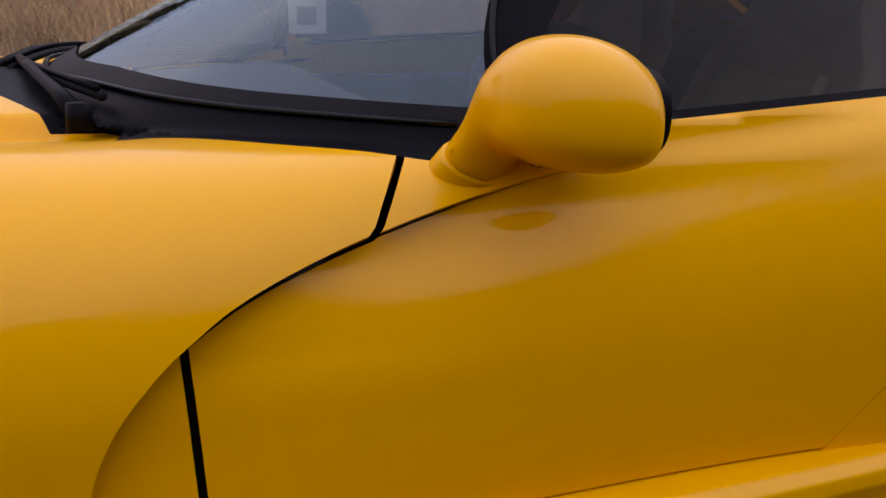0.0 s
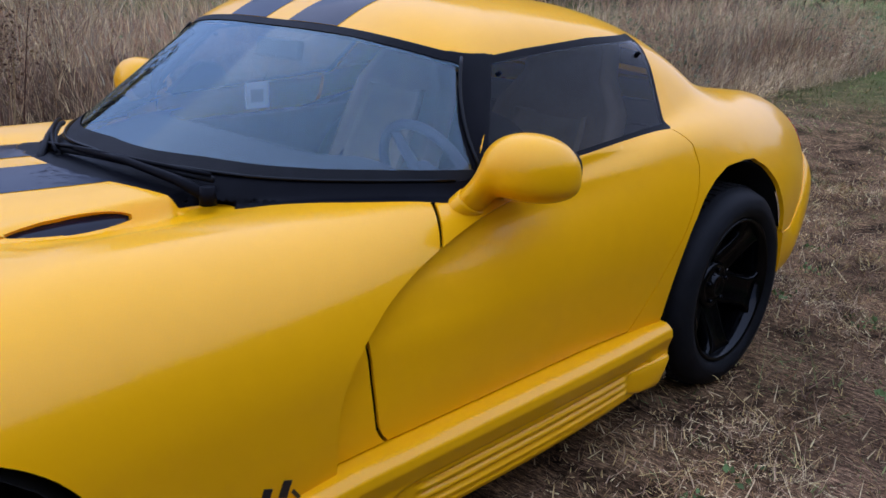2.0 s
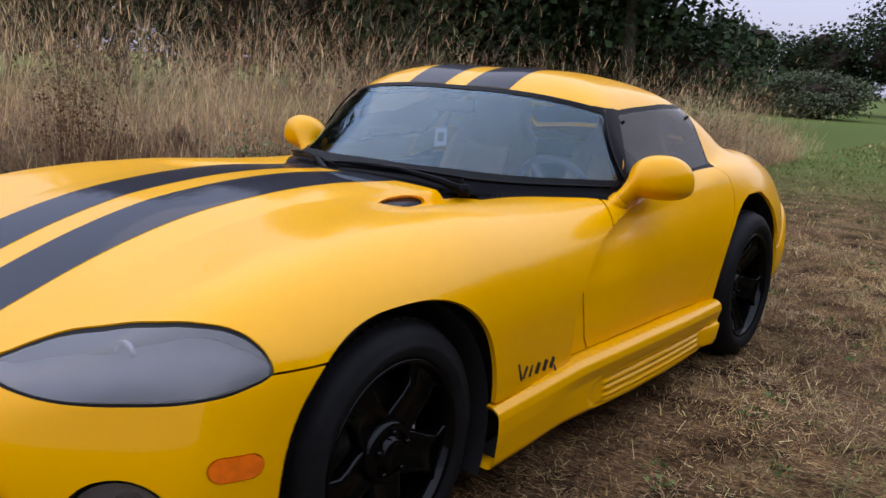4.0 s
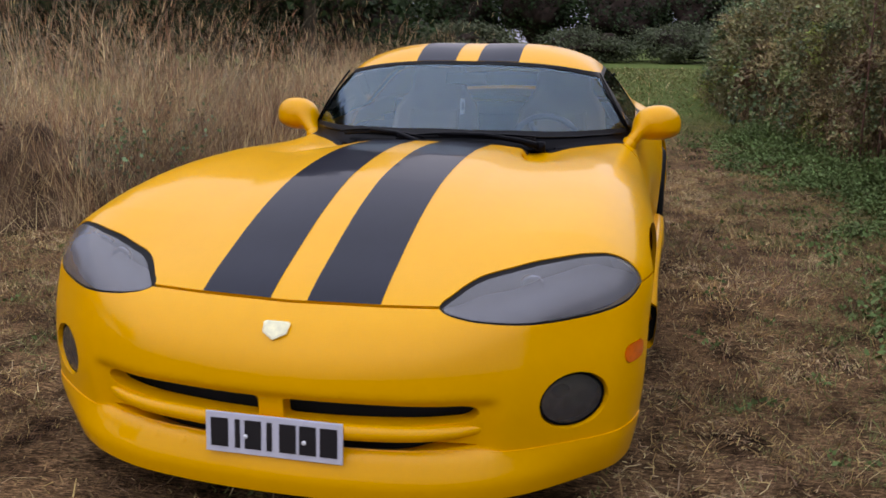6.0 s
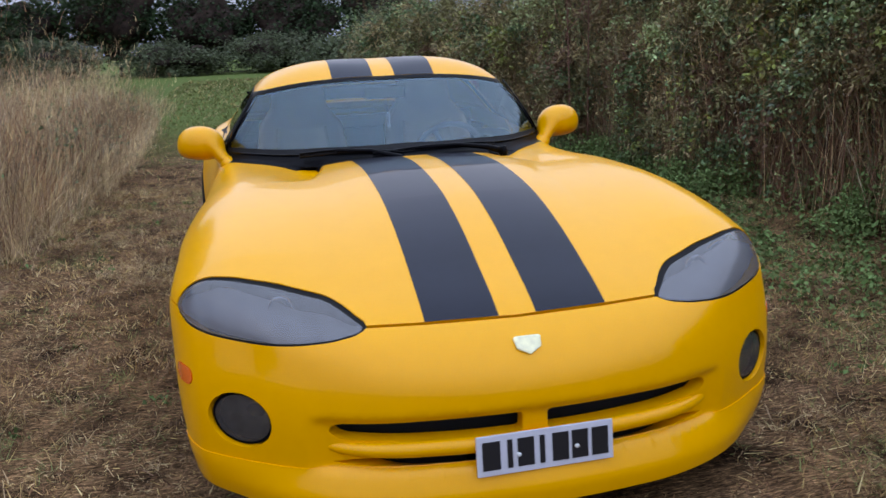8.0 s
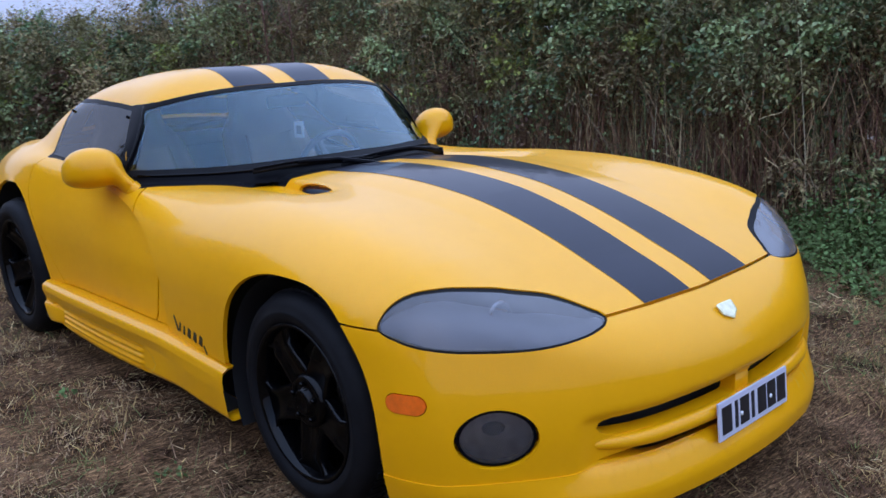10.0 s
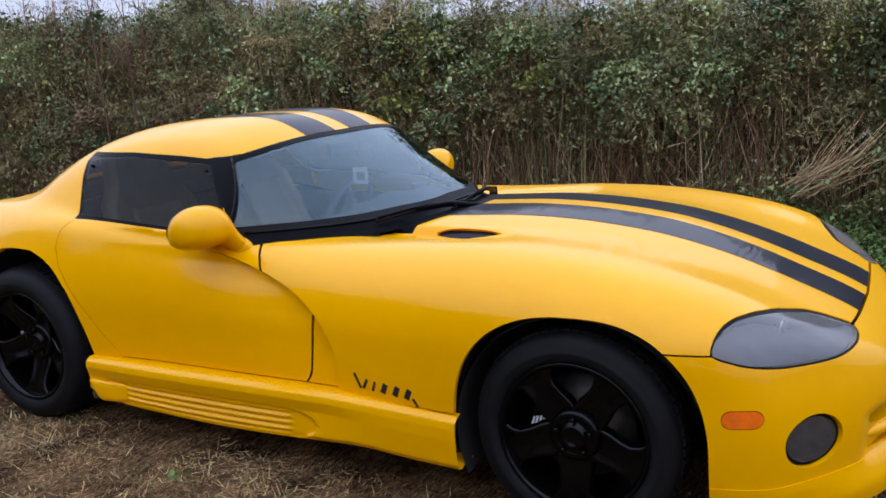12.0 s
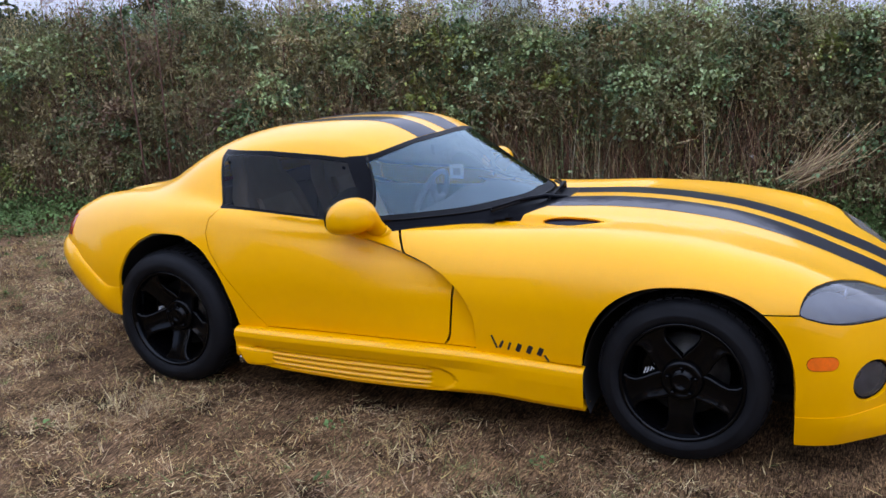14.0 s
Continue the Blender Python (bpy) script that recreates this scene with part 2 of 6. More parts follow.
def lower_body(x, y, z):
    lid = hood_z(x)
    # fender swell over the headlamp, valley beside the bonnet's middle, soft shoulders
    lid = lid + np.interp(x, [-0.3, 0.15, 0.4, 0.62, 0.8], [0, 0.016, 0.03, 0.022, 0]) * np.exp(-(((y - 0.72) / 0.17) ** 2))
    lid = lid - np.interp(x, [-1.3, -0.9, -0.5, 0.1], [0.0, 0.022, 0.015, 0.0]) * np.exp(-(((y - 0.47) / 0.13) ** 2))
    # crowned middle
    lid = lid + np.interp(x, [-1.2, -0.8, 0.1, 0.5], [0, 1, 1, 0]) * (0.01 - 0.12 * np.minimum(y, 0.38) ** 2)
    # sunken intake beside the raised middle of the bonnet
    wall = y - np.interp(x, [-0.9, -0.7, -0.5, -0.36], [0.37, 0.39, 0.425, 0.455])
    lid = lid - np.interp(x, [-0.95, -0.8, -0.7, -0.55, -0.44, -0.34], [0.01, 0.035, 0.042, 0.036, 0.022, 0.0]) * step(-0.018, 0.018, wall) * step(0.2, 0.0, wall)
    lid = lid - np.interp(x, [-3.3, -2.6, -2.2, -1.3, -1.0, 0.5], [0.0, 0.0, 0.0, 0.012, 0.02, 0.02]) * np.clip(y / 0.75, 0, 1.3) ** 4
    up = round_side(x)
    wide = flank_y(x) - up * np.clip(z - 0.53, 0, None) ** 2 - 0.35 * np.clip(0.45 - z, 0, None) ** 2
    front = nose_x(z) - nose_back(np.minimum(y, 1.1))
    front = front - 0.32 * np.clip(0.21 - z, 0, None) * step(0.5, 0.85, y)
    # the mouth is set back into the fascia
    front = front - 0.02 * step(0.6, 0.525, y) * step(0.384, 0.35, z) * step(0.214, 0.24, z)
    back = -3.42 + 0.9 * np.clip(y - 0.1, 0, None) ** 2.6 * 0.62 + 0.35 * np.clip(z - 0.62, 0, None) ** 1.5 + 0.25 * np.clip(0.45 - z, 0, None)
    f = smax((z - lid) * 0.93, (y - wide) * 0.9, shoulder_k(x))
    f = smax(f, (x - front) * 0.85, 0.055)
    f = smax(f, (back - x) * 0.85, 0.07)
    return smax(f, 0.1 - z, 0.02)


def bumper_top(x):
    return np.interp(-x, [2.8, 3.09, 3.2], [0.475, 0.635, 0.66])


def bumper_low(x):
    return np.interp(-x, [2.8, 3.04, 3.15, 3.3], [0.345, 0.46, 0.53, 0.56])


def cabin(x, y, z):
    top = roof_z(x) - 0.115 * np.clip(y / 0.62, 0, 1.4) ** 3.6 - 0.005 * np.exp(-((y / 0.16) ** 2))
    side = y - (np.minimum(0.785 - 0.73 * (z - 0.865), 0.796) - 0.08 * np.clip(-2.25 - x, 0, None) - 0.04 * np.clip(x + 1.5, 0, 1))
    s = (z - 0.80) / 0.355
    glass = x - (base_x(y) + (head_x(y) - base_x(y)) * s + 0.05 * np.clip(s * (1 - s), 0, 1))
    f = smax((z - top) * 0.93, side * 0.8, 0.03)
    f = smax(f, glass * 0.47, 0.022)
    f = smax(f, (-3.0 - x) * 0.9, 0.05)
    return np.maximum(f, hood_z(x) - 0.03 - z)


def skin(x, y, z):
    y = np.abs(y)
    low, high = lower_body(x, y, z), cabin(x, y, z)
    k = np.interp(x, [-2.8, -2.45, -2.25, -2.1, -0.5], [0.1, 0.05, 0.03, 0.015, 0.015])
    return smin(low, high, k)


def surface(field, lo, hi, h):
    """Quads on the zero of a field, pulled exactly onto it, with its normals."""
    ax = [np.arange(lo[i], hi[i] + h, h) for i in range(3)]
    g = np.meshgrid(*ax, indexing="ij")
    f = field(*g)
    inside = f < 0
    c = sum(inside[i : inside.shape[0] - 1 + i, j : inside.shape[1] - 1 + j, k : inside.shape[2] - 1 + k].astype(int) for i in (0, 1) for j in (0, 1) for k in (0, 1))
    cells = np.argwhere((c > 0) & (c < 8))
    ids = -np.ones(c.shape, int)
    ids[tuple(cells.T)] = np.arange(len(cells))
    v = np.array(lo) + (cells + 0.5) * h
    faces = []
    for a in range(3):
        b, d = (a + 1) % 3, (a + 2) % 3
        sl0, sl1 = [slice(None)] * 3, [slice(None)] * 3
        sl0[a], sl1[a] = slice(0, -1), slice(1, None)
        cross = np.argwhere(inside[tuple(sl0)] != inside[tuple(sl1)])
        e = np.eye(3, dtype=int)
        ok = (cross[:, b] > 0) & (cross[:, d] > 0) & (cross[:, b] < c.shape[b]) & (cross[:, d] < c.shape[d])
        cross = cross[ok]
        q = np.stack([ids[tuple((cross - s * e[b] - t * e[d]).T)] for s, t in ((0, 0), (1, 0), (1, 1), (0, 1))], 1)
        flip = inside[tuple(cross.T)]
        q[~flip] = q[~flip][:, ::-1]
        faces.append(q[(q >= 0).all(1)])
    faces = np.concatenate(faces)
    e = 1e-3

    def grad(p):
        return np.stack([(field(*(p + e * np.eye(3)[i]).T) - field(*(p - e * np.eye(3)[i]).T)) / (2 * e) for i in range(3)], 1)

    for _ in range(6):
        gr = grad(v)
        n2 = (gr**2).sum(1)
        move = -(field(*v.T) / np.maximum(n2, 0.05))[:, None] * gr
        size = np.linalg.norm(move, axis=1, keepdims=True)
        v = v + move * np.minimum(1, h / np.maximum(size, 1e-9))
        v[:, 1] = np.where(np.abs(v[:, 1]) < h * 0.75, v[:, 1], v[:, 1])
    return v, faces


class Sheet:
    """A piece of the skin: vertices and polygons, to be cut along fields."""

    def __init__(self, v, faces):
        self.v, self.faces = np.asarray(v, float), [tuple(f) for f in faces]

    def cut(self, field):
        """Two sheets: where field(x, y, z) is below 0, and the rest."""
        d = field(*self.v.T)
        d = np.where(np.abs(d) < 1e-6, 1e-6, d)
        verts = [tuple(p) for p in self.v]
        made, low, high = {}, [], []
        for f in self.faces:
            s = [d[i] < 0 for i in f]
            if all(s):
                low.append(f)
                continue
            if not any(s):
                high.append(f)
                continue
            a, b = [], []
            for i, j in zip(f, f[1:] + f[:1]):
                (a if d[i] < 0 else b).append(i)
                if (d[i] < 0) != (d[j] < 0):
                    key = (min(i, j), max(i, j))
                    if key not in made:
                        t = d[i] / (d[i] - d[j])
                        made[key] = len(verts)
                        p, q = verts[i], verts[j]
                        verts.append(tuple(p[n] + (q[n] - p[n]) * t for n in range(3)))
                    a.append(made[key])
                    b.append(made[key])
            if len(a) > 2:
                low.append(tuple(a))
            if len(b) > 2:
                high.append(tuple(b))
        return Sheet(verts, low).tidy(), Sheet(verts, high).tidy()

    def tidy(self):
        used = sorted({i for f in self.faces for i in f})
        new_id = {old: n for n, old in enumerate(used)}
        self.v = self.v[used] if isinstance(self.v, np.ndarray) else np.array([self.v[i] for i in used])
        self.faces = [tuple(new_id[i] for i in f) for f in self.faces]
        return self

    def normals(self):
        e = 1e-3
        v = self.v
        g = np.stack([skin(*(v + e * np.eye(3)[i]).T) - skin(*(v - e * np.eye(3)[i]).T) for i in range(3)], 1)
        return g / np.maximum(np.linalg.norm(g, axis=1, keepdims=True), 1e-9)

    def pushed(self, far):
        """Moved along the skin's normals; far is a length or a field."""
        n = self.normals()
        d = far(*self.v.T) if callable(far) else np.full(len(self.v), far)
        s = Sheet(self.v + n * d[:, None], self.faces)
        return s

    def both(self):
        """With its mirror image in the car's middle plane."""
        n = len(self.v)
        m = self.v * [1, -1, 1]
        return Sheet(np.concatenate([self.v, m]), self.faces + [tuple(i + n for i in reversed(f)) for f in self.faces])

    def plus(self, other):
        n = len(self.v)
        return Sheet(np.concatenate([self.v, other.v]), self.faces + [tuple(i + n for i in f) for f in other.faces])

    def flipped(self):
        return Sheet(self.v * [1, -1, 1], [tuple(reversed(f)) for f in self.faces])

    def make(self, name, material, parent, label="", rim=0.014, shade=True):
        """The object: the sheet with its edges turned inwards by rim."""
        v, faces = self.v, list(self.faces)
        n = self.normals() * 1.0
        if rim:
            count = {}
            for f in faces:
                for i, j in zip(f, f[1:] + f[:1]):
                    count[(i, j)] = 1
            border = [(i, j) for i, j in count if (j, i) not in count and not (abs(v[i][1]) < 2e-3 and abs(v[j][1]) < 2e-3)]
            ring = sorted({i for e in border for i in e})
            at = {i: len(v) + m for m, i in enumerate(ring)}
            deep = {i: len(v) + len(ring) + m for m, i in enumerate(ring)}
            v = np.concatenate([v, v[ring], v[ring] - n[ring] * rim])
            faces += [(at[j], at[i], deep[i], deep[j]) for i, j in border]
        ob = from_arrays(name, v, faces, material, parent, label, normals=None if rim else n)
        return ob


# ---- ground ----
def ground_z(x, y):
    z = -0.033 + 0.021 * np.clip(-np.asarray(x, float), 0, 2.5)
    bank = step(2.6, 4.2, np.asarray(y, float)) * 0.25 * step(12, 6, np.abs(np.asarray(x, float) + 4))
    return z + bank


def lumps(x, y, s=1.0, seed=0.0):
    """Soft random relief from a few crossed waves, about -1 to 1."""
    x, y = np.asarray(x, float) * s + seed, np.asarray(y, float) * s - seed
    return (np.sin(1.7 * x + 0.6 * y + 1.3 * np.sin(0.9 * y)) + np.sin(-0.8 * x + 1.9 * y + 1.1 * np.sin(1.3 * x + 2)) + 0.5 * np.sin(3.9 * x - 2.3 * y + 1) + 0.5 * np.sin(2.7 * x + 4.1 * y)) / 3


def field_edge(x):
    """Where the tall dry grass begins, on the car's right."""
    return np.interp(x, [-30, -7, -3.2, -2.6, -2.0, -1, 0, 2, 6], [-2.6, -1.9, -2.1, -2.4, -3.1, -4.3, -5.3, -6.6, -8.5])


def hedge_edge(x):
    """Where the hedge's foot runs, on the car's left."""
    return np.interp(x, [-30, -14, -9, -6, -3, 1, 7], [1.9, 1.7, 2.2, 2.75, 3.0, 3.15, 3.6])


GROUND = mat("dry_mown_grass", (0.052, 0.026, 0.013), 0.95, scale=4.5, second=(0.25, 0.14, 0.068), vary=0.5, bump=1.0, bump_scale=90, spec=0.03)


def green_far_end(m):
    """The track turns from dry straw to green further along it."""
    nt = m.node_tree
    b = nt.nodes["Principled BSDF"]
    now = b.inputs["Base Color"].links[0].from_socket
    co, xyz, blur = nt.nodes.new("ShaderNodeTexCoord"), nt.nodes.new("ShaderNodeSeparateXYZ"), nt.nodes.new("ShaderNodeTexNoise")
    blur.inputs["Scale"].default_value = 0.35
    add, ramp, mix = nt.nodes.new("ShaderNodeMath"), nt.nodes.new("ShaderNodeMapRange"), nt.nodes.new("ShaderNodeMix")
    add.operation, add.inputs[1].default_value = "MULTIPLY_ADD", -7.0
    mix.data_type = "RGBA"
    mix.inputs[7].default_value = (0.085, 0.115, 0.032, 1)
    ramp.inputs[1].default_value, ramp.inputs[2].default_value = -11.0, -18.0
    nt.links.new(co.outputs["Object"], xyz.inputs[0])
    nt.links.new(co.outputs["Object"], blur.inputs["Vector"])
    nt.links.new(blur.outputs[0], add.inputs[0])
    nt.links.new(xyz.outputs[0], add.inputs[2])
    nt.links.new(add.outputs[0], ramp.inputs[0])
    nt.links.new(ramp.outputs[0], mix.inputs[0])
    nt.links.new(now, mix.inputs[6])
    nt.links.new(mix.outputs[2], b.inputs["Base Color"])


def matted(m):
    """Fine straw fibres with dark earth between them, over the broad patches."""
    nt = m.node_tree
    b = nt.nodes["Principled BSDF"]
    now = b.inputs["Base Color"].links[0].from_socket
    co = nt.nodes.new("ShaderNodeTexCoord")
    last = now
    for turn, size in ((0.4, 1.0), (1.5, 1.3), (2.5, 0.8)):
        place, noise = nt.nodes.new("ShaderNodeMapping"), nt.nodes.new("ShaderNodeTexNoise")
        place.inputs["Rotation"].default_value = (0, 0, turn)
        place.inputs["Scale"].default_value = (170 * size, 26 * size, 30)
        noise.inputs["Detail"].default_value, noise.inputs["Distortion"].default_value = 4, 1.2
        noise.inputs["Scale"].default_value = 1.0
        ramp, mix = nt.nodes.new("ShaderNodeMapRange"), nt.nodes.new("ShaderNodeMix")
        ramp.inputs[1].default_value, ramp.inputs[2].default_value = 0.42, 0.66
        ramp.inputs[3].default_value, ramp.inputs[4].default_value = 0.55, 1.6
        mix.data_type, mix.blend_type = "RGBA", "MULTIPLY"
        mix.inputs[0].default_value = 1.0
        nt.links.new(co.outputs["Object"], place.inputs["Vector"])
        nt.links.new(place.outputs[0], noise.inputs["Vector"])
        nt.links.new(noise.outputs[0], ramp.inputs[0])
        nt.links.new(last, mix.inputs[6])
        nt.links.new(ramp.outputs[0], mix.inputs[7])
        last = mix.outputs[2]
    nt.links.new(last, b.inputs["Base Color"])


def bare_earth(m):
    """Patches of reddish trodden earth."""
    nt = m.node_tree
    b = nt.nodes["Principled BSDF"]
    now = b.inputs["Base Color"].links[0].from_socket
    co, noise, ramp, mix = (nt.nodes.new("ShaderNode" + k) for k in ("TexCoord", "TexNoise", "MapRange", "Mix"))
    noise.inputs["Scale"].default_value, noise.inputs["Detail"].default_value = 1.1, 5
    ramp.inputs[1].default_value, ramp.inputs[2].default_value = 0.53, 0.66
    ramp.inputs[4].default_value = 0.65
    mix.data_type = "RGBA"
    mix.inputs[7].default_value = (0.2, 0.11, 0.063, 1)
    nt.links.new(co.outputs["Object"], noise.inputs["Vector"])
    nt.links.new(noise.outputs[0], ramp.inputs[0])
    nt.links.new(ramp.outputs[0], mix.inputs[0])
    nt.links.new(now, mix.inputs[6])
    nt.links.new(mix.outputs[2], b.inputs["Base Color"])


bare_earth(GROUND)
matted(GROUND)
green_far_end(GROUND)


def build_ground():
    near_x, near_y = np.arange(-16, 6.01, 0.1), np.arange(-9, 6.01, 0.1)
    far = np.geomspace(0.3, 900, 22)
    xs = np.concatenate([-16 - far[::-1], near_x, 6 + far])
    ys = np.concatenate([-9 - far[::-1], near_y, 6 + far])
    gx, gy = np.meshgrid(xs, ys, indexing="ij")
    gz = ground_z(gx, gy) + 0.012 * lumps(gx, gy, 2.1) + 0.008 * lumps(gx, gy, 6.3, 2)
    nx, ny = gx.shape
    i = np.arange(nx * ny).reshape(nx, ny)
    quads = np.stack([i[:-1, :-1], i[1:, :-1], i[1:, 1:], i[:-1, 1:]], -1).reshape(-1, 4)
    ob = from_arrays("ground", np.stack([gx, gy, gz], -1).reshape(-1, 3), quads, GROUND)
    tagged(ob, "dry brown mown grass track with bare earth", "ground", kind="structure")


build_ground()


# ---- the car ----
car = new("sports_car")
tagged(car, "glossy yellow two-seat sports car with dark bonnet stripes", "car")
H = 0.0125
v0, f0 = surface(skin, (-3.55, -H * 1.5, 0.08), (1.0, 1.02, 1.29), H)
half, _ = Sheet(v0, f0).cut(lambda x, y, z: -y)
half.v[:, 1] = np.where(np.abs(half.v[:, 1]) < 1e-4, 0, half.v[:, 1])


def side_only(f, y, at=0.45):
    return np.where(y > at, f, 1.0)


def arch_front(x, y, z):
    return side_only((np.abs((x - 0.014) / 0.392) ** 2.5 + (np.maximum(z - 0.286, 0) / 0.397) ** 2.5) ** 0.4 * 0.39 - 0.39, y)


arch_fore = table([(0.1, -2.0), (0.356, -2.022), (0.484, -2.062), (0.635, -2.14), (0.712, -2.215), (0.748, -2.285), (0.766, -2.355), (0.776, -2.5)], 0.1, 1.2)
arch_aft = table([(0.1, -2.715), (0.40, -2.708), (0.605, -2.675), (0.694, -2.612), (0.745, -2.53), (0.77, -2.44), (0.78, -2.3)], 0.1, 1.2)


def arch_rear(x, y, z):
    return side_only(smax(smax(x - arch_fore(z), arch_aft(z) - x, 0.02) * 0.6, z - 0.774, 0.02), y)


def under_sill(x, y, z):
    return np.maximum(z - 0.34, np.maximum(x + 0.36, -2.1 - x))


def underneath(x, y, z):
    tail_low = np.where(x < -2.7, bumper_low(x) - z, -1)
    return -np.maximum(0.118 - z, tail_low)


for hole in (arch_front, arch_rear, under_sill, underneath):
    _, half = half.cut(hole)


def on_screen(x, y, z):
    """Below 0 on the windscreen side of the cabin."""
    s = (z - 0.80) / 0.355
    return np.abs(x - (base_x(y) + (head_x(y) - base_x(y)) * s)) - 0.09


def screen_glass(x, y, z):
    pillar = y - (0.75 - 0.6 * (z - 0.862))
    sill = np.interp(y, [0.3, 0.55], [0.862, 0.854]) - 0.02 * y
    f = smax(smax(pillar, sill - z, 0.03), z - (1.142 - 0.052 * (y / 0.6) ** 3), 0.015)
    return np.where(on_screen(x, y, z) < 0, f, 1.0)


def poly_field(points):
    """Signed distance to a convex outline in side view (x, z), below 0 inside."""
    def field(x, y, z):
        f = np.full(np.shape(x), -9.0)
        for (ax, az), (bx, bz) in zip(points, points[1:] + points[:1]):
            l = math.hypot(bx - ax, bz - az)
            f = np.maximum(f, ((x - ax) * (bz - az) - (z - az) * (bx - ax)) / l)
        return np.where(y > 0.5, f, 1.0)
    return field


def side_glass(grow):
    g = grow
    base = poly_field([(-1.36, 0.846), (-1.548, 1.083), (-1.7, 1.094), (-2.0, 1.108), (-2.258, 1.106), (-2.148, 0.89)])
    return lambda x, y, z: base(x, y, z) - g


def dark_frame(x, y, z):
    """Windscreen surround, front pillar and cowl."""
    f = np.maximum(y - (0.785 - 0.42 * (z - 0.80)), z - (1.156 - 0.05 * (y / 0.6) ** 3))
    cowl = x - (base_x(y) + np.interp(y, [0.52, 0.64], [0.035, 0.06]))
    f = np.maximum(f, np.maximum(cowl, np.interp(y, [0.4, 0.56, 0.64, 0.75], [0.79, 0.795, 0.785, 0.797]) - z))
    pillar = np.abs(x - (-1.262 - 0.82 * (z - 0.82))) - 0.055
    f2 = np.where(y > 0.5, np.maximum(pillar, np.maximum(0.835 - z, z - (1.158 - 0.05 * (y / 0.6) ** 3))), 1.0)
    return np.minimum(np.where(on_screen(x, y, z) < 0.03, f, 1.0), f2)


def roof_seam(x, y, z):
    """Below 0 on the hardtop."""
    deck = 0.9 + 0.0 * x
    return np.maximum(deck - z + 0.05 * step(-2.5, -2.75, x), x + 1.2)


screen, half = half.cut(screen_glass)
window, half = half.cut(side_glass(0.0))
seal, half = half.cut(lambda x, y, z: side_glass(0.011)(x, y, z) - 0.006 * step(1.06, 1.09, z))
frame_dark, half = half.cut(dark_frame)
rear_glass, half = half.cut(lambda x, y, z: np.where((x < -2.3) & (z > 0.9), np.maximum(np.abs(z - 1.03 + 0.03 * (y / 0.45) ** 2) - 0.055, y - 0.43), 1.0))
hardtop, half = half.cut(lambda x, y, z: np.maximum(np.where(x < -2.15, hood_z(x) + 0.012 - z + 0.0 * y, 0.87 - z), x + 1.25))


def seam_front(x, y, z):
    """Bonnet seam: below 0 ahead of it, on the nose."""
    return np.maximum(z - np.interp(y, [0, 0.25, 0.41, 0.6, 0.88, 1.0], [0.574, 0.578, 0.583, 0.6, 0.607, 0.607]), 0.12 - x)


def door_front(x, y, z):
    """Below 0 behind the front clip's rear edge."""
    xb = np.maximum(edge_x(z), -1.176 - 0.344 * ((z - 0.725) - (y - 0.831)))
    xb = np.where(z < 0.66, edge_x(z), xb)
    return x - xb


def door_rear(z):
    return np.interp(z, [0.3, 0.337, 0.456, 0.598, 0.703, 0.78, 0.84, 0.9], [-1.84, -1.863, -1.977, -2.09, -2.158, -2.185, -2.18, -2.13])


lip_low, half = half.cut(lambda x, y, z: np.maximum(z - 0.233, 0.3 - x))
tail_bumper, half = half.cut(lambda x, y, z: np.maximum(z - bumper_top(x) - 0.012, x + 2.7))


def lamp_outline(grow):
    def field(x, y, z):
        u = 0.82 * y - 0.57 * x
        u = np.where(u > 0.2, 0.2 + (u - 0.2) / 1.13, u)
        top = curve([(-0.09, 0.566), (-0.071, 0.583), (-0.033, 0.601), (0.049, 0.633), (0.146, 0.657), (0.246, 0.68), (0.337, 0.69), (0.395, 0.683), (0.43, 0.667), (0.456, 0.643), (0.469, 0.622), (0.476, 0.606), (0.49, 0.56)], u)
        low = curve([(-0.09, 0.6), (-0.071, 0.583), (-0.032, 0.571), (0.033, 0.563), (0.099, 0.559), (0.244, 0.561), (0.357, 0.573), (0.435, 0.593), (0.473, 0.615), (0.49, 0.64)], u)
        f = np.maximum(np.maximum((z - top) * 0.8, (low - z) * 0.9), np.maximum(-0.085 - u, u - 0.485)) - grow
        return np.where(x > 0.3, f, 1.0)
    return field


def fog_outline(grow):
    return lambda x, y, z: np.where(x > 0.45, (np.hypot((y - 0.754) / 0.078, (z - 0.346) / 0.072) - 1) * 0.075 - grow, 1.0)


def marker_outline(grow):
    return lambda x, y, z: np.where(y > 0.7, np.hypot(np.maximum(np.abs(x - 0.488) - 0.027, 0), z - 0.437) - 0.024 - grow, 1.0)


def mouth_outline(x, y, z):
    """Two air slots with a bar between them."""
    round_end = np.sqrt(np.clip(1 - (np.clip(y - 0.49, 0, None) / 0.04) ** 2, 0, 1))
    half_high = (0.029 - 0.009 * np.clip(y / 0.54, 0, 1) ** 3) * round_end
    upper = np.maximum(np.abs(z - 0.331 - 0.006 * (y / 0.5) ** 2) - half_high, np.maximum(y - 0.53, 0.034 - y))
    lower = np.maximum(np.abs(z - 0.251) - 0.0145 * np.clip(1 - (y / 0.54) ** 6, 0, 1), y - 0.535)
    return np.where(x > 0.55, np.minimum(upper, lower), 1.0)


def vent_outline(x, y, z):
    wall = y - np.interp(x, [-0.9, -0.7, -0.5, -0.36], [0.37, 0.39, 0.425, 0.455])
    lens = np.clip(1 - ((x + 0.553) / 0.143) ** 2, 0, 1)
    return np.where((z > 0.6) & (np.abs(x + 0.553) < 0.148), np.maximum(-0.013 * lens ** 0.8 - wall, wall - 0.004 - 0.007 * lens), 1.0)


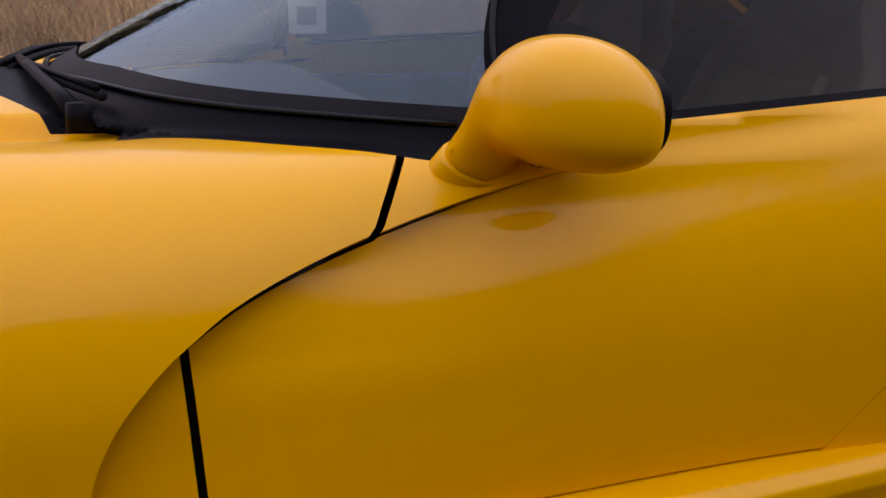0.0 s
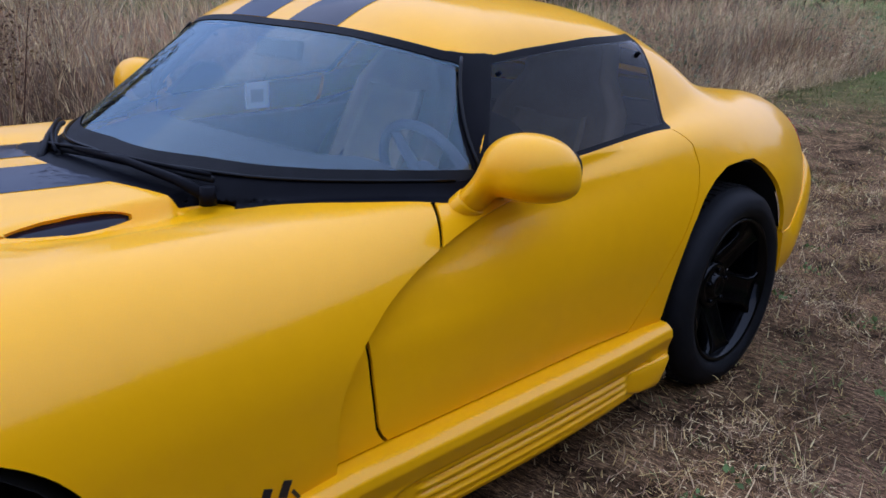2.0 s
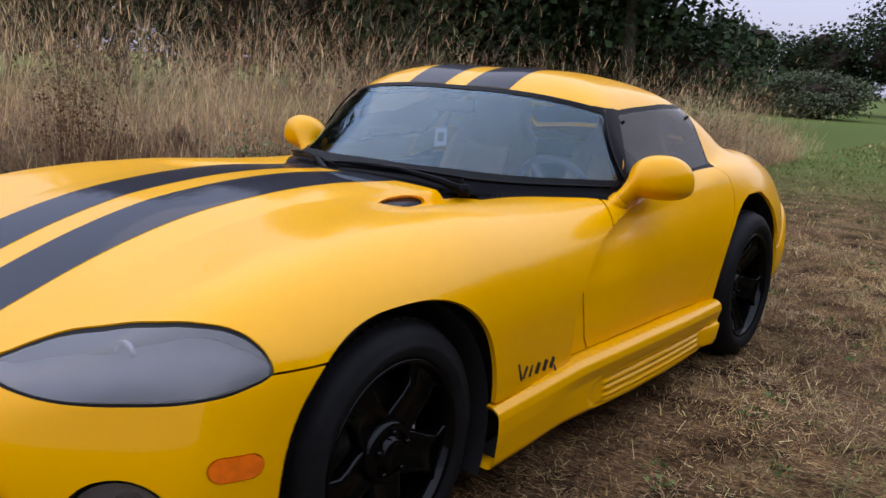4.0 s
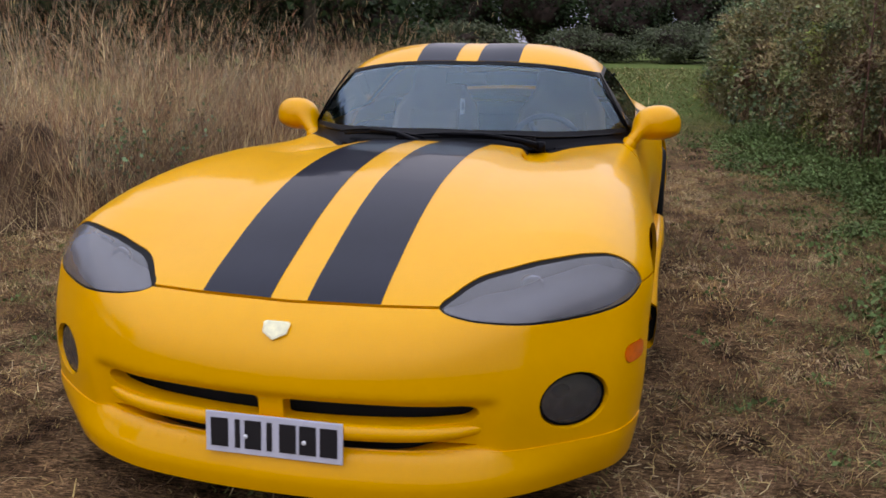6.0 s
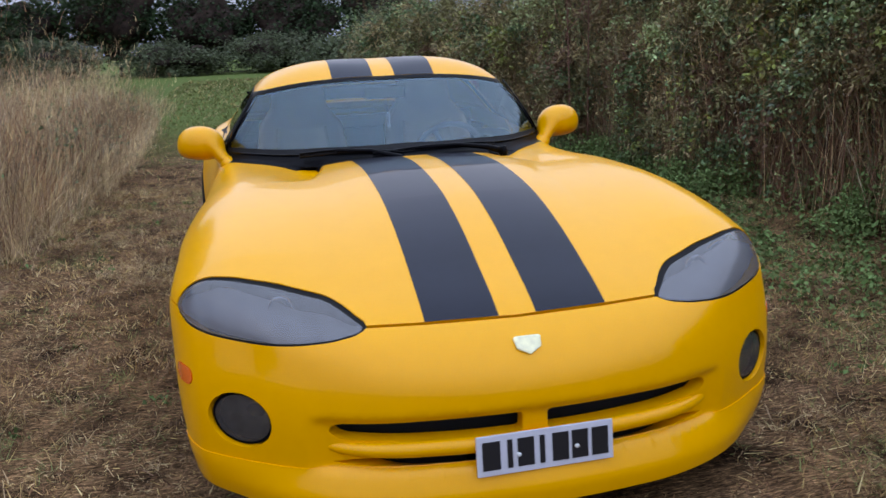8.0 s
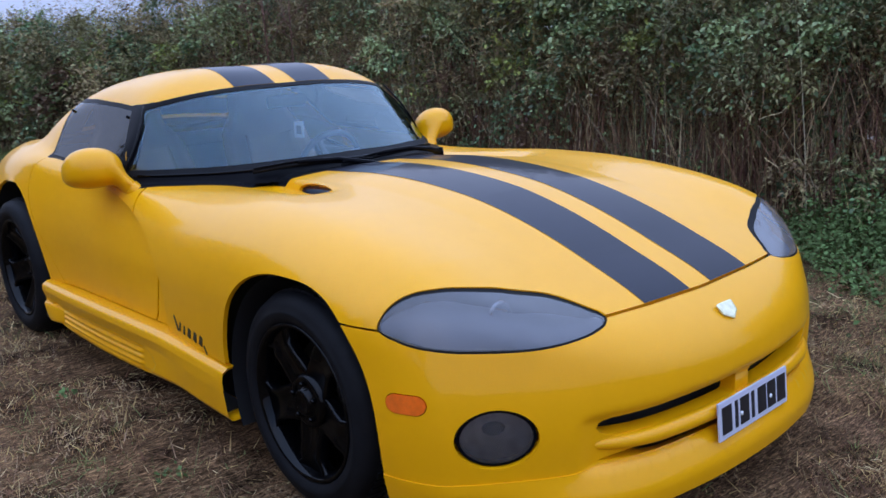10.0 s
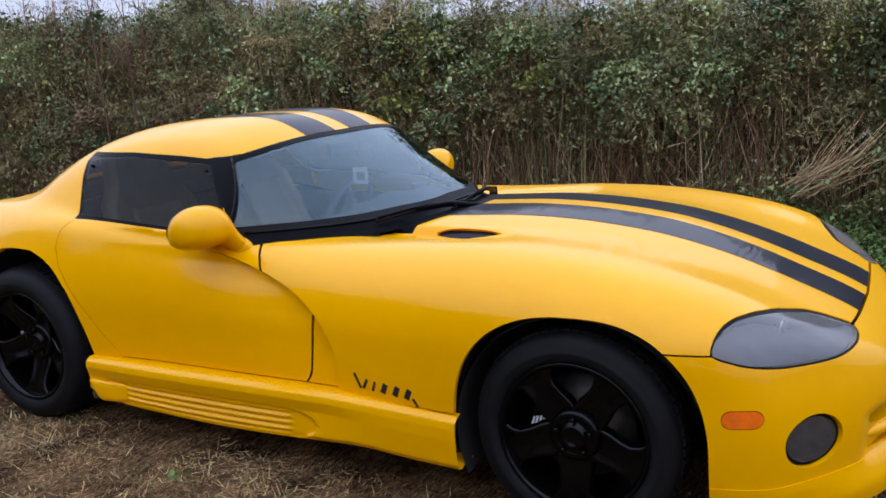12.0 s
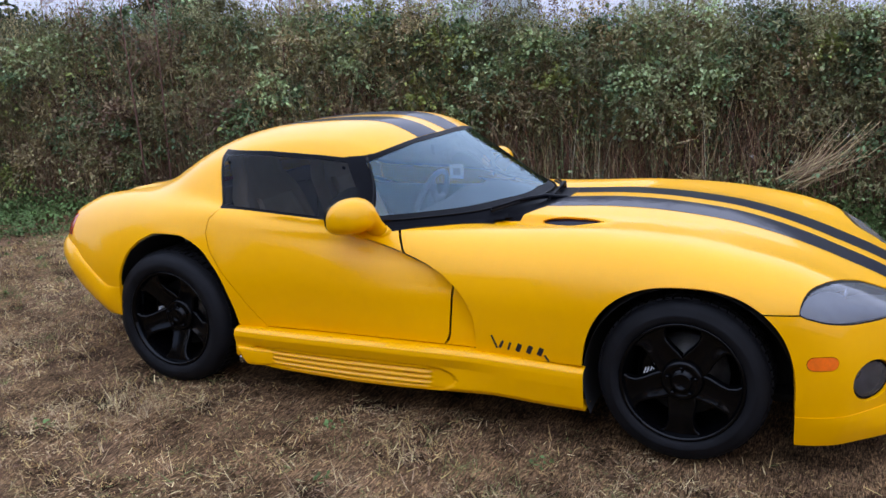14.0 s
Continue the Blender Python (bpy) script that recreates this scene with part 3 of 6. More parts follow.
headlamp, half = half.cut(lamp_outline(0.0))
lamp_gap, half = half.cut(lamp_outline(0.0055))
foglamp, half = half.cut(fog_outline(0.0))
_, half = half.cut(fog_outline(0.004))
marker, half = half.cut(marker_outline(0.0))
_, half = half.cut(marker_outline(0.002))
_, half = half.cut(mouth_outline)
bonnet_vent, half = half.cut(vent_outline)
nose, half = half.cut(seam_front)
tail_lamp, half = half.cut(lambda x, y, z: np.where(x < -2.9, np.maximum(np.abs(z - 0.745) - 0.05, np.maximum(x + 3.15, 0.3 - y)), 1.0))
rear, front = half.cut(door_front)
rear = rear.cut(lambda x, y, z: door_front(x, y, z) + np.where(x > -1.4, 0.008 * step(0.6, 0.64, z), 0.0))[0]
front = front.cut(lambda x, y, z: -(door_front(x, y, z) - 0.004 * step(0.58, 0.62, z)))[0]
front = front.cut(lambda x, y, z: -(seam_front(x, y, z) - 0.005))[0]
rear_body, door = rear.cut(lambda x, y, z: x - door_rear(z))
door = door.cut(lambda x, y, z: -(x - door_rear(z) - 0.004))[0]
door = door.cut(lambda x, y, z: 0.352 - z)[0]


def door_corner(x, y, z):
    """The door's front edge with its rounded lower corner; below 0 ahead of it."""
    line = -0.944 - 0.05 * (0.6 - z) - np.clip(0.40 - z, 0, None) ** 2 * 9
    return np.maximum(line - x, z - 0.66)


vent, door = door.cut(door_corner)
door = door.cut(lambda x, y, z: 0.011 - np.where(z < 0.645, door_corner(x, y, z), 1.0))[0]


def recess(x, y, z):
    """The door is tucked in behind the front wing's trailing edge."""
    c = np.clip(edge_x(z) - x, 0, None)
    deep = np.interp(z, [0.3, 0.5, 0.6, 0.7, 0.75, 0.795], [0.014, 0.038, 0.043, 0.032, 0.02, 0.0])
    return -deep * np.exp(-((c / 0.36) ** 1.8))


below, above = door.cut(lambda x, y, z: np.where(z < 0.8, x - edge_x(z), -1.0))
door, vent = below.pushed(recess), vent.pushed(recess)

front.both().make("front_clip", YELLOW, car, "one-piece yellow bonnet and front wings")
nose.both().make("nose", YELLOW, car, "smooth yellow front fascia", rim=0.045)
lip_low.pushed(lambda x, y, z: 0.003 + 0.033 * step(0.24, 0.15, z) * step(0.45, 0.85, x)).both().make("front_lip", YELLOW, car, rim=0.03)
rear_body.both().make("rear_body", YELLOW, car)
tail_bumper.pushed(lambda x, y, z: 0.003 + 0.02 * np.sin(math.pi * np.clip((z - bumper_low(x)) / (bumper_top(x) + 0.012 - bumper_low(x)), 0, 1)) ** 0.7 * step(-2.68, -2.85, x)).both().make("rear_bumper", YELLOW, car, rim=0.04)
hardtop.both().make("hardtop", YELLOW, car, "yellow removable hardtop roof")
frame_dark.both().make("windscreen_frame", BLACK, car)
screen.pushed(-0.002).both().make("windscreen", GLASS, car, rim=0)


def frit(x, y, z):
    """Below 0 in the blackened border along the base of the glass."""
    return z - 0.024 - np.interp(y, [0.3, 0.55], [0.862, 0.854]) + 0.02 * y


screen.cut(frit)[0].pushed(0.0008).both().make("screen_border", RUBBER, car, "black rubber border along the windscreen's base", rim=0)
for s in (1, -1):
    for sheet, name, material, rim in ((door.plus(above), "door", YELLOW, 0.007), (vent, "wing_vent", YELLOW, 0.006), (window, "side_window", SMOKED, 0), (seal, "window_seal", BLACK, 0.01)):
        (sheet if s > 0 else sheet.flipped()).make(name, material, car, rim=rim)


def stripe(sheet, a, b, name, label=""):
    s = sheet.cut(lambda x, y, z: np.maximum(a - y, y - b))[0].pushed(0.0012)
    for q in (s, s.flipped()):
        q.make(name, STRIPE, car, label, rim=0)


stripe(front, 0.052, 0.254, "bonnet_stripe", "dark navy racing stripe")
stripe(hardtop, 0.053, 0.247, "roof_stripe", "dark navy racing stripe")
stripe(rear_body.cut(lambda x, y, z: 0.8 - z)[0], 0.053, 0.247, "tail_stripe", "dark navy racing stripe")
rear_glass.pushed(-0.003).both().make("rear_window", SMOKED, car, rim=0)
for q in (tail_lamp.pushed(0.002), tail_lamp.pushed(0.002).flipped()):
    q.make("tail_lamp", RED_LENS, car, "red rear lamp lens")
for q in (bonnet_vent.pushed(-0.012), bonnet_vent.pushed(-0.012).flipped()):
    q.make("bonnet_vent", STRIPE, car, "dark sunken bonnet intake", rim=0)

# added dark liner; its near-black stands in for shade seen through gaps and openings
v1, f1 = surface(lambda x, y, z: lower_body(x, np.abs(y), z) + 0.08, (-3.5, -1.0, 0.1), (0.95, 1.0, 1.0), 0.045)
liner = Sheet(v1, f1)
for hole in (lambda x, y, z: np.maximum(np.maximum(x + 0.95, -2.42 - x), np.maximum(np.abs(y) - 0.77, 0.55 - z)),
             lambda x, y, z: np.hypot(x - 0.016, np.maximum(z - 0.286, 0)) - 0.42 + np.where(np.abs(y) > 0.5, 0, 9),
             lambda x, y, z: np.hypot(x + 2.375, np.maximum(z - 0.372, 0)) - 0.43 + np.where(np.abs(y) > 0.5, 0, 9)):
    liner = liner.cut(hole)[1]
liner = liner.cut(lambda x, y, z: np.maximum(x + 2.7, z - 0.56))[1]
liner.make("gap_liner", DARK, car, rim=0)


def grid_part(name, pts, material, parent, label="", close_u=False, close_v=False, flip=False):
    """A mesh over a grid of points, rows by columns."""
    pts = np.asarray(pts, float)
    n, m = pts.shape[:2]
    i = np.arange(n * m).reshape(n, m)
    if close_u:
        i = np.concatenate([i, i[:1]], 0)
    if close_v:
        i = np.concatenate([i, i[:, :1]], 1)
    q = np.stack([i[:-1, :-1], i[1:, :-1], i[1:, 1:], i[:-1, 1:]], -1).reshape(-1, 4)
    if flip:
        q = q[:, ::-1]
    return from_arrays(name, pts.reshape(-1, 3), q, material, parent, label)


def box(name, size, at, material, parent=None, label="", bevel=0.004, turn=(0, 0, 0)):
    bm = bmesh.new()
    bmesh.ops.create_cube(bm, size=1)
    bmesh.ops.scale(bm, vec=size, verts=bm.verts)
    if bevel:
        bmesh.ops.bevel(bm, geom=bm.edges, offset=min(bevel, min(size) * 0.45), segments=2, affect="EDGES", profile=0.6)
    bmesh.ops.transform(bm, matrix=pose(*at, *turn), verts=bm.verts)
    return part(name, bm, material, parent, label, smooth=False)


def tube(name, points, radius, material, parent=None, label="", n=12, cap=True):
    """A round bar along points; radius is a number or one for each point."""
    p = [Vector(q) for q in points]
    r = radius if isinstance(radius, (list, tuple)) else [radius] * len(p)
    bm = bmesh.new()
    rows = []
    for k, q in enumerate(p):
        d = (p[min(k + 1, len(p) - 1)] - p[max(k - 1, 0)]).normalized()
        a = d.orthogonal().normalized() if k == 0 else (side - d * side.dot(d)).normalized()
        side = a
        b = d.cross(a)
        rows.append([bm.verts.new(q + (a * math.cos(2 * math.pi * i / n) + b * math.sin(2 * math.pi * i / n)) * r[k]) for i in range(n)])
    for a, b in zip(rows, rows[1:]):
        for i in range(n):
            bm.faces.new((a[i], a[(i + 1) % n], b[(i + 1) % n], b[i]))
    if cap:
        bm.faces.new(rows[0][::-1])
        bm.faces.new(rows[-1])
    bmesh.ops.recalc_face_normals(bm, faces=bm.faces)
    return part(name, bm, material, parent, label)


def ring_mesh(profile, n=48, flip=1.0):
    """A turned body about the y axis from (radius, y) pairs."""
    bm = bmesh.new()
    rows = []
    for r, y in profile:
        rows.append([bm.verts.new((r * math.cos(2 * math.pi * i / n), y * flip, r * math.sin(2 * math.pi * i / n))) for i in range(n)])
    for a, b in zip(rows, rows[1:]):
        for i in range(n):
            bm.faces.new((a[i], a[(i + 1) % n], b[(i + 1) % n], b[i]))
    bmesh.ops.recalc_face_normals(bm, faces=bm.faces)
    return bm


# ---- wheels ----
def tread_blocks(r, w, flip):
    """Raised tread blocks round the tyre."""
    bm = bmesh.new()
    for row in range(4):
        y0, y1 = (-0.62 + row * 0.32) * w, (-0.62 + row * 0.32 + 0.27) * w
        for i in range(60):
            a0, a1 = 2 * math.pi * (i + 0.08 + 0.25 * (row % 2)) / 60, 2 * math.pi * (i + 0.82 + 0.25 * (row % 2)) / 60
            vs = [bm.verts.new((rr * math.cos(a), y * flip, rr * math.sin(a))) for rr in (r - 0.006, r + 0.001) for a, y in ((a0, y0), (a1, y0 + 0.02 * w), (a1, y1 + 0.02 * w), (a0, y1))]
            bm.faces.new(vs[4:])
            for k in range(4):
                bm.faces.new((vs[k], vs[(k + 1) % 4], vs[4 + (k + 1) % 4], vs[4 + k]))
    bmesh.ops.recalc_face_normals(bm, faces=bm.faces)
    return bm


def wheel(x, y, z, r, width, side, dish):
    hub = new("wheel")
    hub.parent = car
    hub.location = (x, y, z)
    tagged(hub, "black five-spoke alloy wheel with road tyre")
    w, s = width / 2, side
    prof = [(0.224, -w * 0.88), (0.25, -w * 0.97), (r - 0.035, -w), (r - 0.012, -w * 0.9), (r - 0.006, -w * 0.7), (r - 0.006, w * 0.7), (r - 0.016, w * 0.88), (r - 0.038, w * 0.99), (r - 0.055, w * 1.015), (0.27, w * 1.03), (0.263, w * 1.015), (0.25, w * 1.0), (0.238, w * 0.93), (0.231, w * 0.86)]
    tyre = part("tyre", ring_mesh(prof, 72, s), RUBBER, hub, "black tyre with moulded sidewall")
    part("tread", tread_blocks(r, w, s), RUBBER, tyre, smooth=False)
    lip = w * 0.93
    part("rim", ring_mesh([(0.236, lip - 0.012), (0.237, lip + 0.002), (0.231, lip + 0.006), (0.223, lip - 0.002), (0.216, lip - 0.03), (0.21, lip - 0.07), (0.206, 0), (0.208, -w * 0.85)], 72, s), GLOSS_BLACK, hub)
    # five tapered spokes, dished towards the hub
    for k in range(5):
        a = math.radians(90 + 36 + 72 * k)
        rows = []
        for q, half, out in ((0.03, 0.04, -dish - 0.006), (0.07, 0.058, -dish), (0.1, 0.056, -dish * 0.82), (0.135, 0.05, -dish * 0.6), (0.168, 0.05, -dish * 0.38), (0.195, 0.06, -0.018), (0.212, 0.085, -0.014), (0.222, 0.105, -0.013)):
            prof = [(-half, -0.034), (-half * 0.97, -0.008), (-half * 0.86, 0.0), (-half * 0.7, -0.002), (-half * 0.4, -0.009), (0, -0.011), (half * 0.4, -0.009), (half * 0.7, -0.002), (half * 0.86, 0.0), (half * 0.97, -0.008), (half, -0.034)]
            rows.append([((q * math.cos(a) - u * math.sin(a)), (lip + out + h) * s, (q * math.sin(a) + u * math.cos(a))) for u, h in prof])
        grid_part("spoke", rows, GLOSS_BLACK, hub, flip=True)
    cap = lip - dish
    part("hub_cap", ring_mesh([(0.082, cap - 0.02), (0.078, cap + 0.004), (0.064, cap + 0.012), (0.058, cap + 0.006), (0.04, cap + 0.006), (0.038, cap + 0.02), (0.03, cap + 0.024), (0.026, cap + 0.018), (0.0005, cap + 0.018)], 36, s), GLOSS_BLACK, hub)
    for k in range(5):
        a = math.radians(90 + 72 * k)
        bm = ring_mesh([(0.008, 0), (0.008, 0.012), (0.005, 0.016), (0.0005, 0.016)], 6, s)
        bmesh.ops.translate(bm, vec=(0.055 * math.cos(a), (cap + 0.008) * s, 0.055 * math.sin(a)), verts=bm.verts)
        part("wheel_nut", bm, GLOSS_BLACK, hub)
    part("brake_disc", ring_mesh([(0.07, -0.02), (0.165, -0.02), (0.165, 0.008), (0.07, 0.008), (0.065, 0.03)], 48, s), STEEL, hub, "dull steel brake disc")
    bm = bmesh.new()
    rows = []
    for k in range(9):
        a = math.radians(150 + 7.5 * k)
        rows.append([bm.verts.new((q * math.cos(a), h * s, q * math.sin(a))) for q, h in ((0.1, 0.02), (0.105, 0.045), (0.16, 0.045), (0.182, 0.03), (0.182, -0.02))])
    for p, q in zip(rows, rows[1:]):
        for i in range(4):
            bm.faces.new((p[i], p[i + 1], q[i + 1], q[i]))
    bmesh.ops.recalc_face_normals(bm, faces=bm.faces)
    caliper = part("brake_caliper", bm, GLOSS_BLACK, hub)
    for k, (u, l) in enumerate(((0.118, 0.03), (0.128, 0.04), (0.139, 0.034), (0.149, 0.026))):
        a = math.radians(176)
        box("caliper_mark", (0.006, 0.003, l), (u * math.cos(a), 0.048 * s, u * math.sin(a)), PAPER, caliper, "white caliper marking", bevel=0, turn=(0, 18, 0))
    # dark wheel housing behind the arch
    return hub


for s in (1, -1):
    wheel(0.0, s * 0.775, 0.304, 0.327, 0.25, s, 0.026)
    wheel(-2.424, s * 0.777, 0.345, 0.333, 0.31, s, 0.07)
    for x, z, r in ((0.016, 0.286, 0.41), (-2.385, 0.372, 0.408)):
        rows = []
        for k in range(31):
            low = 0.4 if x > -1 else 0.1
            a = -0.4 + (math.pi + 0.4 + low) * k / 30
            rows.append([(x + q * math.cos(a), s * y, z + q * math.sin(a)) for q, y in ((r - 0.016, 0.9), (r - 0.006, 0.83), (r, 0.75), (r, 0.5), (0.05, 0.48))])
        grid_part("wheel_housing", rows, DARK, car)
    # dark panels added to close the wheel wells from behind
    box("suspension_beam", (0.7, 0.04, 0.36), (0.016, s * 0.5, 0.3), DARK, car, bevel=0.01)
    box("rear_wheel_well_back", (0.6, 0.04, 0.34), (-2.385, s * 0.5, 0.34), DARK, car, bevel=0.01)
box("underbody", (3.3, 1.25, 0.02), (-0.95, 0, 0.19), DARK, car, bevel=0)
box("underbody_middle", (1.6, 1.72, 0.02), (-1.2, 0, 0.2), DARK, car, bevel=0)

# ---- side skirts with ribbed panel and exhaust ----
SK_X = np.linspace(-2.03, -0.365, 170)


def skirt(s):
    t = np.linspace(0, 1, 56)
    pts = np.zeros((len(SK_X), len(t), 3))
    for i, x in enumerate(SK_X):
        zt = np.interp(x, [-2.03, -0.86, -0.365], [0.343, 0.345, 0.328])
        zb = curve([(-2.03, 0.2), (-1.93, 0.178), (-1.6, 0.155), (-1.2, 0.15), (-0.9, 0.16), (-0.75, 0.165), (-0.55, 0.155), (-0.365, 0.15)], x)
        lead = step(-0.95, -0.6, x)
        yo = curve([(-2.03, 0.945), (-1.8, 0.95), (-1.2, 0.945), (-0.8, 0.94), (-0.365, 0.945)], x)
        y0 = np.interp(x, [-2.03, -1.4, -0.9, -0.85, -0.365], [0.86, 0.84, 0.82, 0.87, 0.9])
        prof = [(0, y0, zt + 0.005), (0.16, yo - 0.025, zt + 0.002), (0.24, yo - 0.004, zt - 0.012), (0.33, yo, zt - 0.035), (0.5, yo - 0.012 * (1 - lead), zt - 0.075), (0.85, yo - 0.008, zb + 0.02), (0.92, yo - 0.022, zb), (1, yo - 0.12, zb + 0.005)]
        k = np.array(prof)
        y, z = np.interp(t, k[:, 0], k[:, 1]), np.interp(t, k[:, 0], k[:, 2])
        zmid = 0.5 * (0.268 + zb)
        high = 0.5 * (0.268 - zb)
        end = np.clip((x + 0.915) / 0.13, -1, 1)
        tall = high * (np.sqrt(np.clip(1 - np.clip(end + 1, 0, 1) ** 2, 0, 1)) if x > -1.045 else 1.0)
        d = np.minimum(tall - np.abs(z - zmid - (high - tall) * -0.0), 0.02)
        panel = step(0.0, 0.007, d) * (x > -1.93) * (t < 0.9)
        ribs = step(-1.84, -1.81, x) * step(-1.02, -1.05, x)
        wave = (0.5 - 0.5 * np.cos((0.268 - z) / (0.268 - zb) * 2 * math.pi * 5)) ** 0.7
        y = y - panel * (0.012 + 0.014 * (1 - wave) * ribs - 0.009 * ribs)
        pts[i, :, 0], pts[i, :, 1], pts[i, :, 2] = x, s * y, z
    ob = grid_part("side_skirt", pts, YELLOW, car, "yellow ribbed side skirt", flip=s < 0)
    # turned-in ends
    for i, d in ((0, -1), (-1, 1)):
        a = pts[i]
        c = a.mean(0)
        inner = a + (c - a) * 0.12
        inner[:, 0] -= d * 0.004
        deep = a + (c - a) * 0.14
        deep[:, 0] -= d * 0.05
        grid_part("skirt_end", np.stack([a, inner, deep]), YELLOW, ob, flip=(s < 0) == (d > 0))
        # dark sheet closes the end in place of the shade inside
        grid_part("skirt_backing", np.stack([deep, np.repeat(c[None] - [d * 0.055, 0, 0], len(a), 0)]), DARK, ob)
    rows = []
    for x, y, hy, hz in ((-1.76, 0.893, 0.012, 0.03), (-1.82, 0.897, 0.022, 0.036), (-1.88, 0.901, 0.03, 0.041), (-1.95, 0.905, 0.034, 0.043), (-1.962, 0.905, 0.032, 0.041), (-1.958, 0.905, 0.027, 0.034), (-1.9, 0.9, 0.024, 0.03)):
        ring = [(math.copysign(abs(math.cos(q)) ** 0.45, math.cos(q)), math.copysign(abs(math.sin(q)) ** 0.45, math.sin(q))) for q in np.linspace(0, 2 * math.pi, 33)[:-1]]
        rows.append([(x - 0.03 - 0.03 * v * hz / 0.04 * (x < -1.85), s * (y + 0.014 + u * hy), 0.215 + v * hz) for u, v in ring])
    outlet = grid_part("exhaust_outlet", rows, YELLOW, car, "squared yellow fairing round the side exhaust", close_v=True, flip=s > 0)
    tube("exhaust_tip", [(-1.93, s * 0.914, 0.205), (-2.012, s * 0.922, 0.193), (-2.015, s * 0.922, 0.193), (-1.95, s * 0.916, 0.203), (-1.93, s * 0.914, 0.205)], [0.02, 0.025, 0.022, 0.02, 0.001], CHROME, outlet, "polished exhaust tip")


skirt(1)
skirt(-1)


# ---- lamps, grille, plate, badges ----
for s in (1, -1):
    f = (lambda q: q) if s > 0 else (lambda q: q.flipped())
    lamp = new("headlamp")
    lamp.parent = car
    tagged(lamp, "large teardrop headlamp with hazy grey lens")
    f(headlamp.pushed(-0.002)).make("lens", LENS, lamp, rim=0)
    bowl = headlamp.pushed(lambda x, y, z: -0.012 - 0.05 * np.clip(1 - np.maximum((np.abs(y - 0.66) / 0.23) ** 2, (np.abs(z - 0.625) / 0.07) ** 2), 0, 1) ** 0.5)
    f(bowl).make("lamp_bowl", LAMP_GREY, lamp, "pale grey lamp housing", rim=0)
    for y0, r, x0 in ((0.765, 0.044, 0.425), (0.62, 0.034, 0.54)):
        bm = ring_mesh([(r, 0), (r * 0.96, 0.012), (r * 0.8, 0.004), (r * 0.45, -0.016), (0.001, -0.022)], 28)
        bmesh.ops.transform(bm, matrix=pose(x0, s * y0, 0.612, 0, 0, -90) @ pose(0, 0, 0, -12, 0, 0), verts=bm.verts)
        part("reflector", bm, SILVER, lamp, "round silvered reflector")
    f(lamp_gap.pushed(-0.004)).make("lamp_gasket", RUBBER, lamp, rim=0)
    fog = new("fog_lamp")
    fog.parent = car
    tagged(fog, "round recessed dark fog lamp")
    f(foglamp.pushed(lambda x, y, z: -0.016 + 0.018 * np.clip(1 - ((y - 0.754) / 0.078) ** 2 - ((z - 0.346) / 0.072) ** 2, 0, 1))).make("lens", FOG_GLASS, fog, rim=0)
    f(foglamp.pushed(lambda x, y, z: -0.03 - 0.05 * np.clip(1 - ((y - 0.754) / 0.078) ** 2 - ((z - 0.346) / 0.072) ** 2, 0, 1))).make("reflector", FOG_BOWL, fog, rim=0)
    f(foglamp.cut(lambda x, y, z: -fog_outline(-0.006)(x, y, z))[0].pushed(-0.012)).make("bezel", BLACK, fog, rim=0.02)
    f(marker.pushed(0.002)).make("side_marker", AMBER, car, "amber side marker lamp")

# dark backing stands in for the unlit hollow behind the slots
box("intake_backing", (0.02, 1.06, 0.2), (0.7, 0, 0.3), DARK, car, bevel=0)
plate_at = Matrix.Translation((0.893, 0.018, 0.262)) @ pose(0, 0, 0, 0, -4, 1.0)
plate = new("number_plate")
plate.parent = car
plate.matrix_local = plate_at
tagged(plate, "white number plate with black characters")
box("plate_panel", (0.006, 0.374, 0.108), (0, 0, 0), PLATE_WHITE, plate, bevel=0.002)
for y, w in ((-0.148, 0.048), (-0.098, 0.014), (-0.055, 0.045), (-0.01, 0.014), (0.04, 0.045), (0.094, 0.045), (0.15, 0.046)):
    box("plate_bar", (0.003, w, 0.076), (0.0035, y, 0), PLATE_INK, plate, bevel=0)
for y in (-0.075, 0.085):
    bm = ring_mesh([(0.006, 0), (0.006, 0.003), (0.003, 0.004), (0.0003, 0.004)], 12)
    bmesh.ops.transform(bm, matrix=pose(0.0045, y, -0.005, 0, 0, -90), verts=bm.verts)
    part("plate_screw", bm, PAPER, plate)
# shield badge: a five-cornered plaque with a raised middle
bm = bmesh.new()
outline = [(-0.037, 0.02), (-0.03, 0.024), (0.03, 0.024), (0.037, 0.02), (0.033, -0.01), (0, -0.03), (-0.033, -0.01)]
low = [bm.verts.new((a, b, 0)) for a, b in outline]
mid = [bm.verts.new((a, b, 0.004)) for a, b in outline]
top = [bm.verts.new((a * 0.82, b * 0.82, 0.006)) for a, b in outline]
for p, q in ((low, mid), (mid, top)):
    for i in range(7):
        bm.faces.new((p[i], p[(i + 1) % 7], q[(i + 1) % 7], q[i]))
bm.faces.new(top)
bm.faces.new(low[::-1])
bmesh.ops.recalc_face_normals(bm, faces=bm.faces)
bmesh.ops.transform(bm, matrix=Matrix.Translation((0.818, 0.0, 0.523)) @ pose(0, 0, 0, 0, 0, 90) @ pose(0, 0, 0, 47, 0, 0), verts=bm.verts)
part("nose_badge", bm, EMBLEM, car, "small pale shield-shaped badge", smooth=False)


def on_flank(x, z):
    """The skin's half width at a place on the side."""
    ys = np.linspace(0.7, 1.0, 400)
    return float(np.interp(0, skin(np.full(400, x), ys, np.full(400, z)), ys))


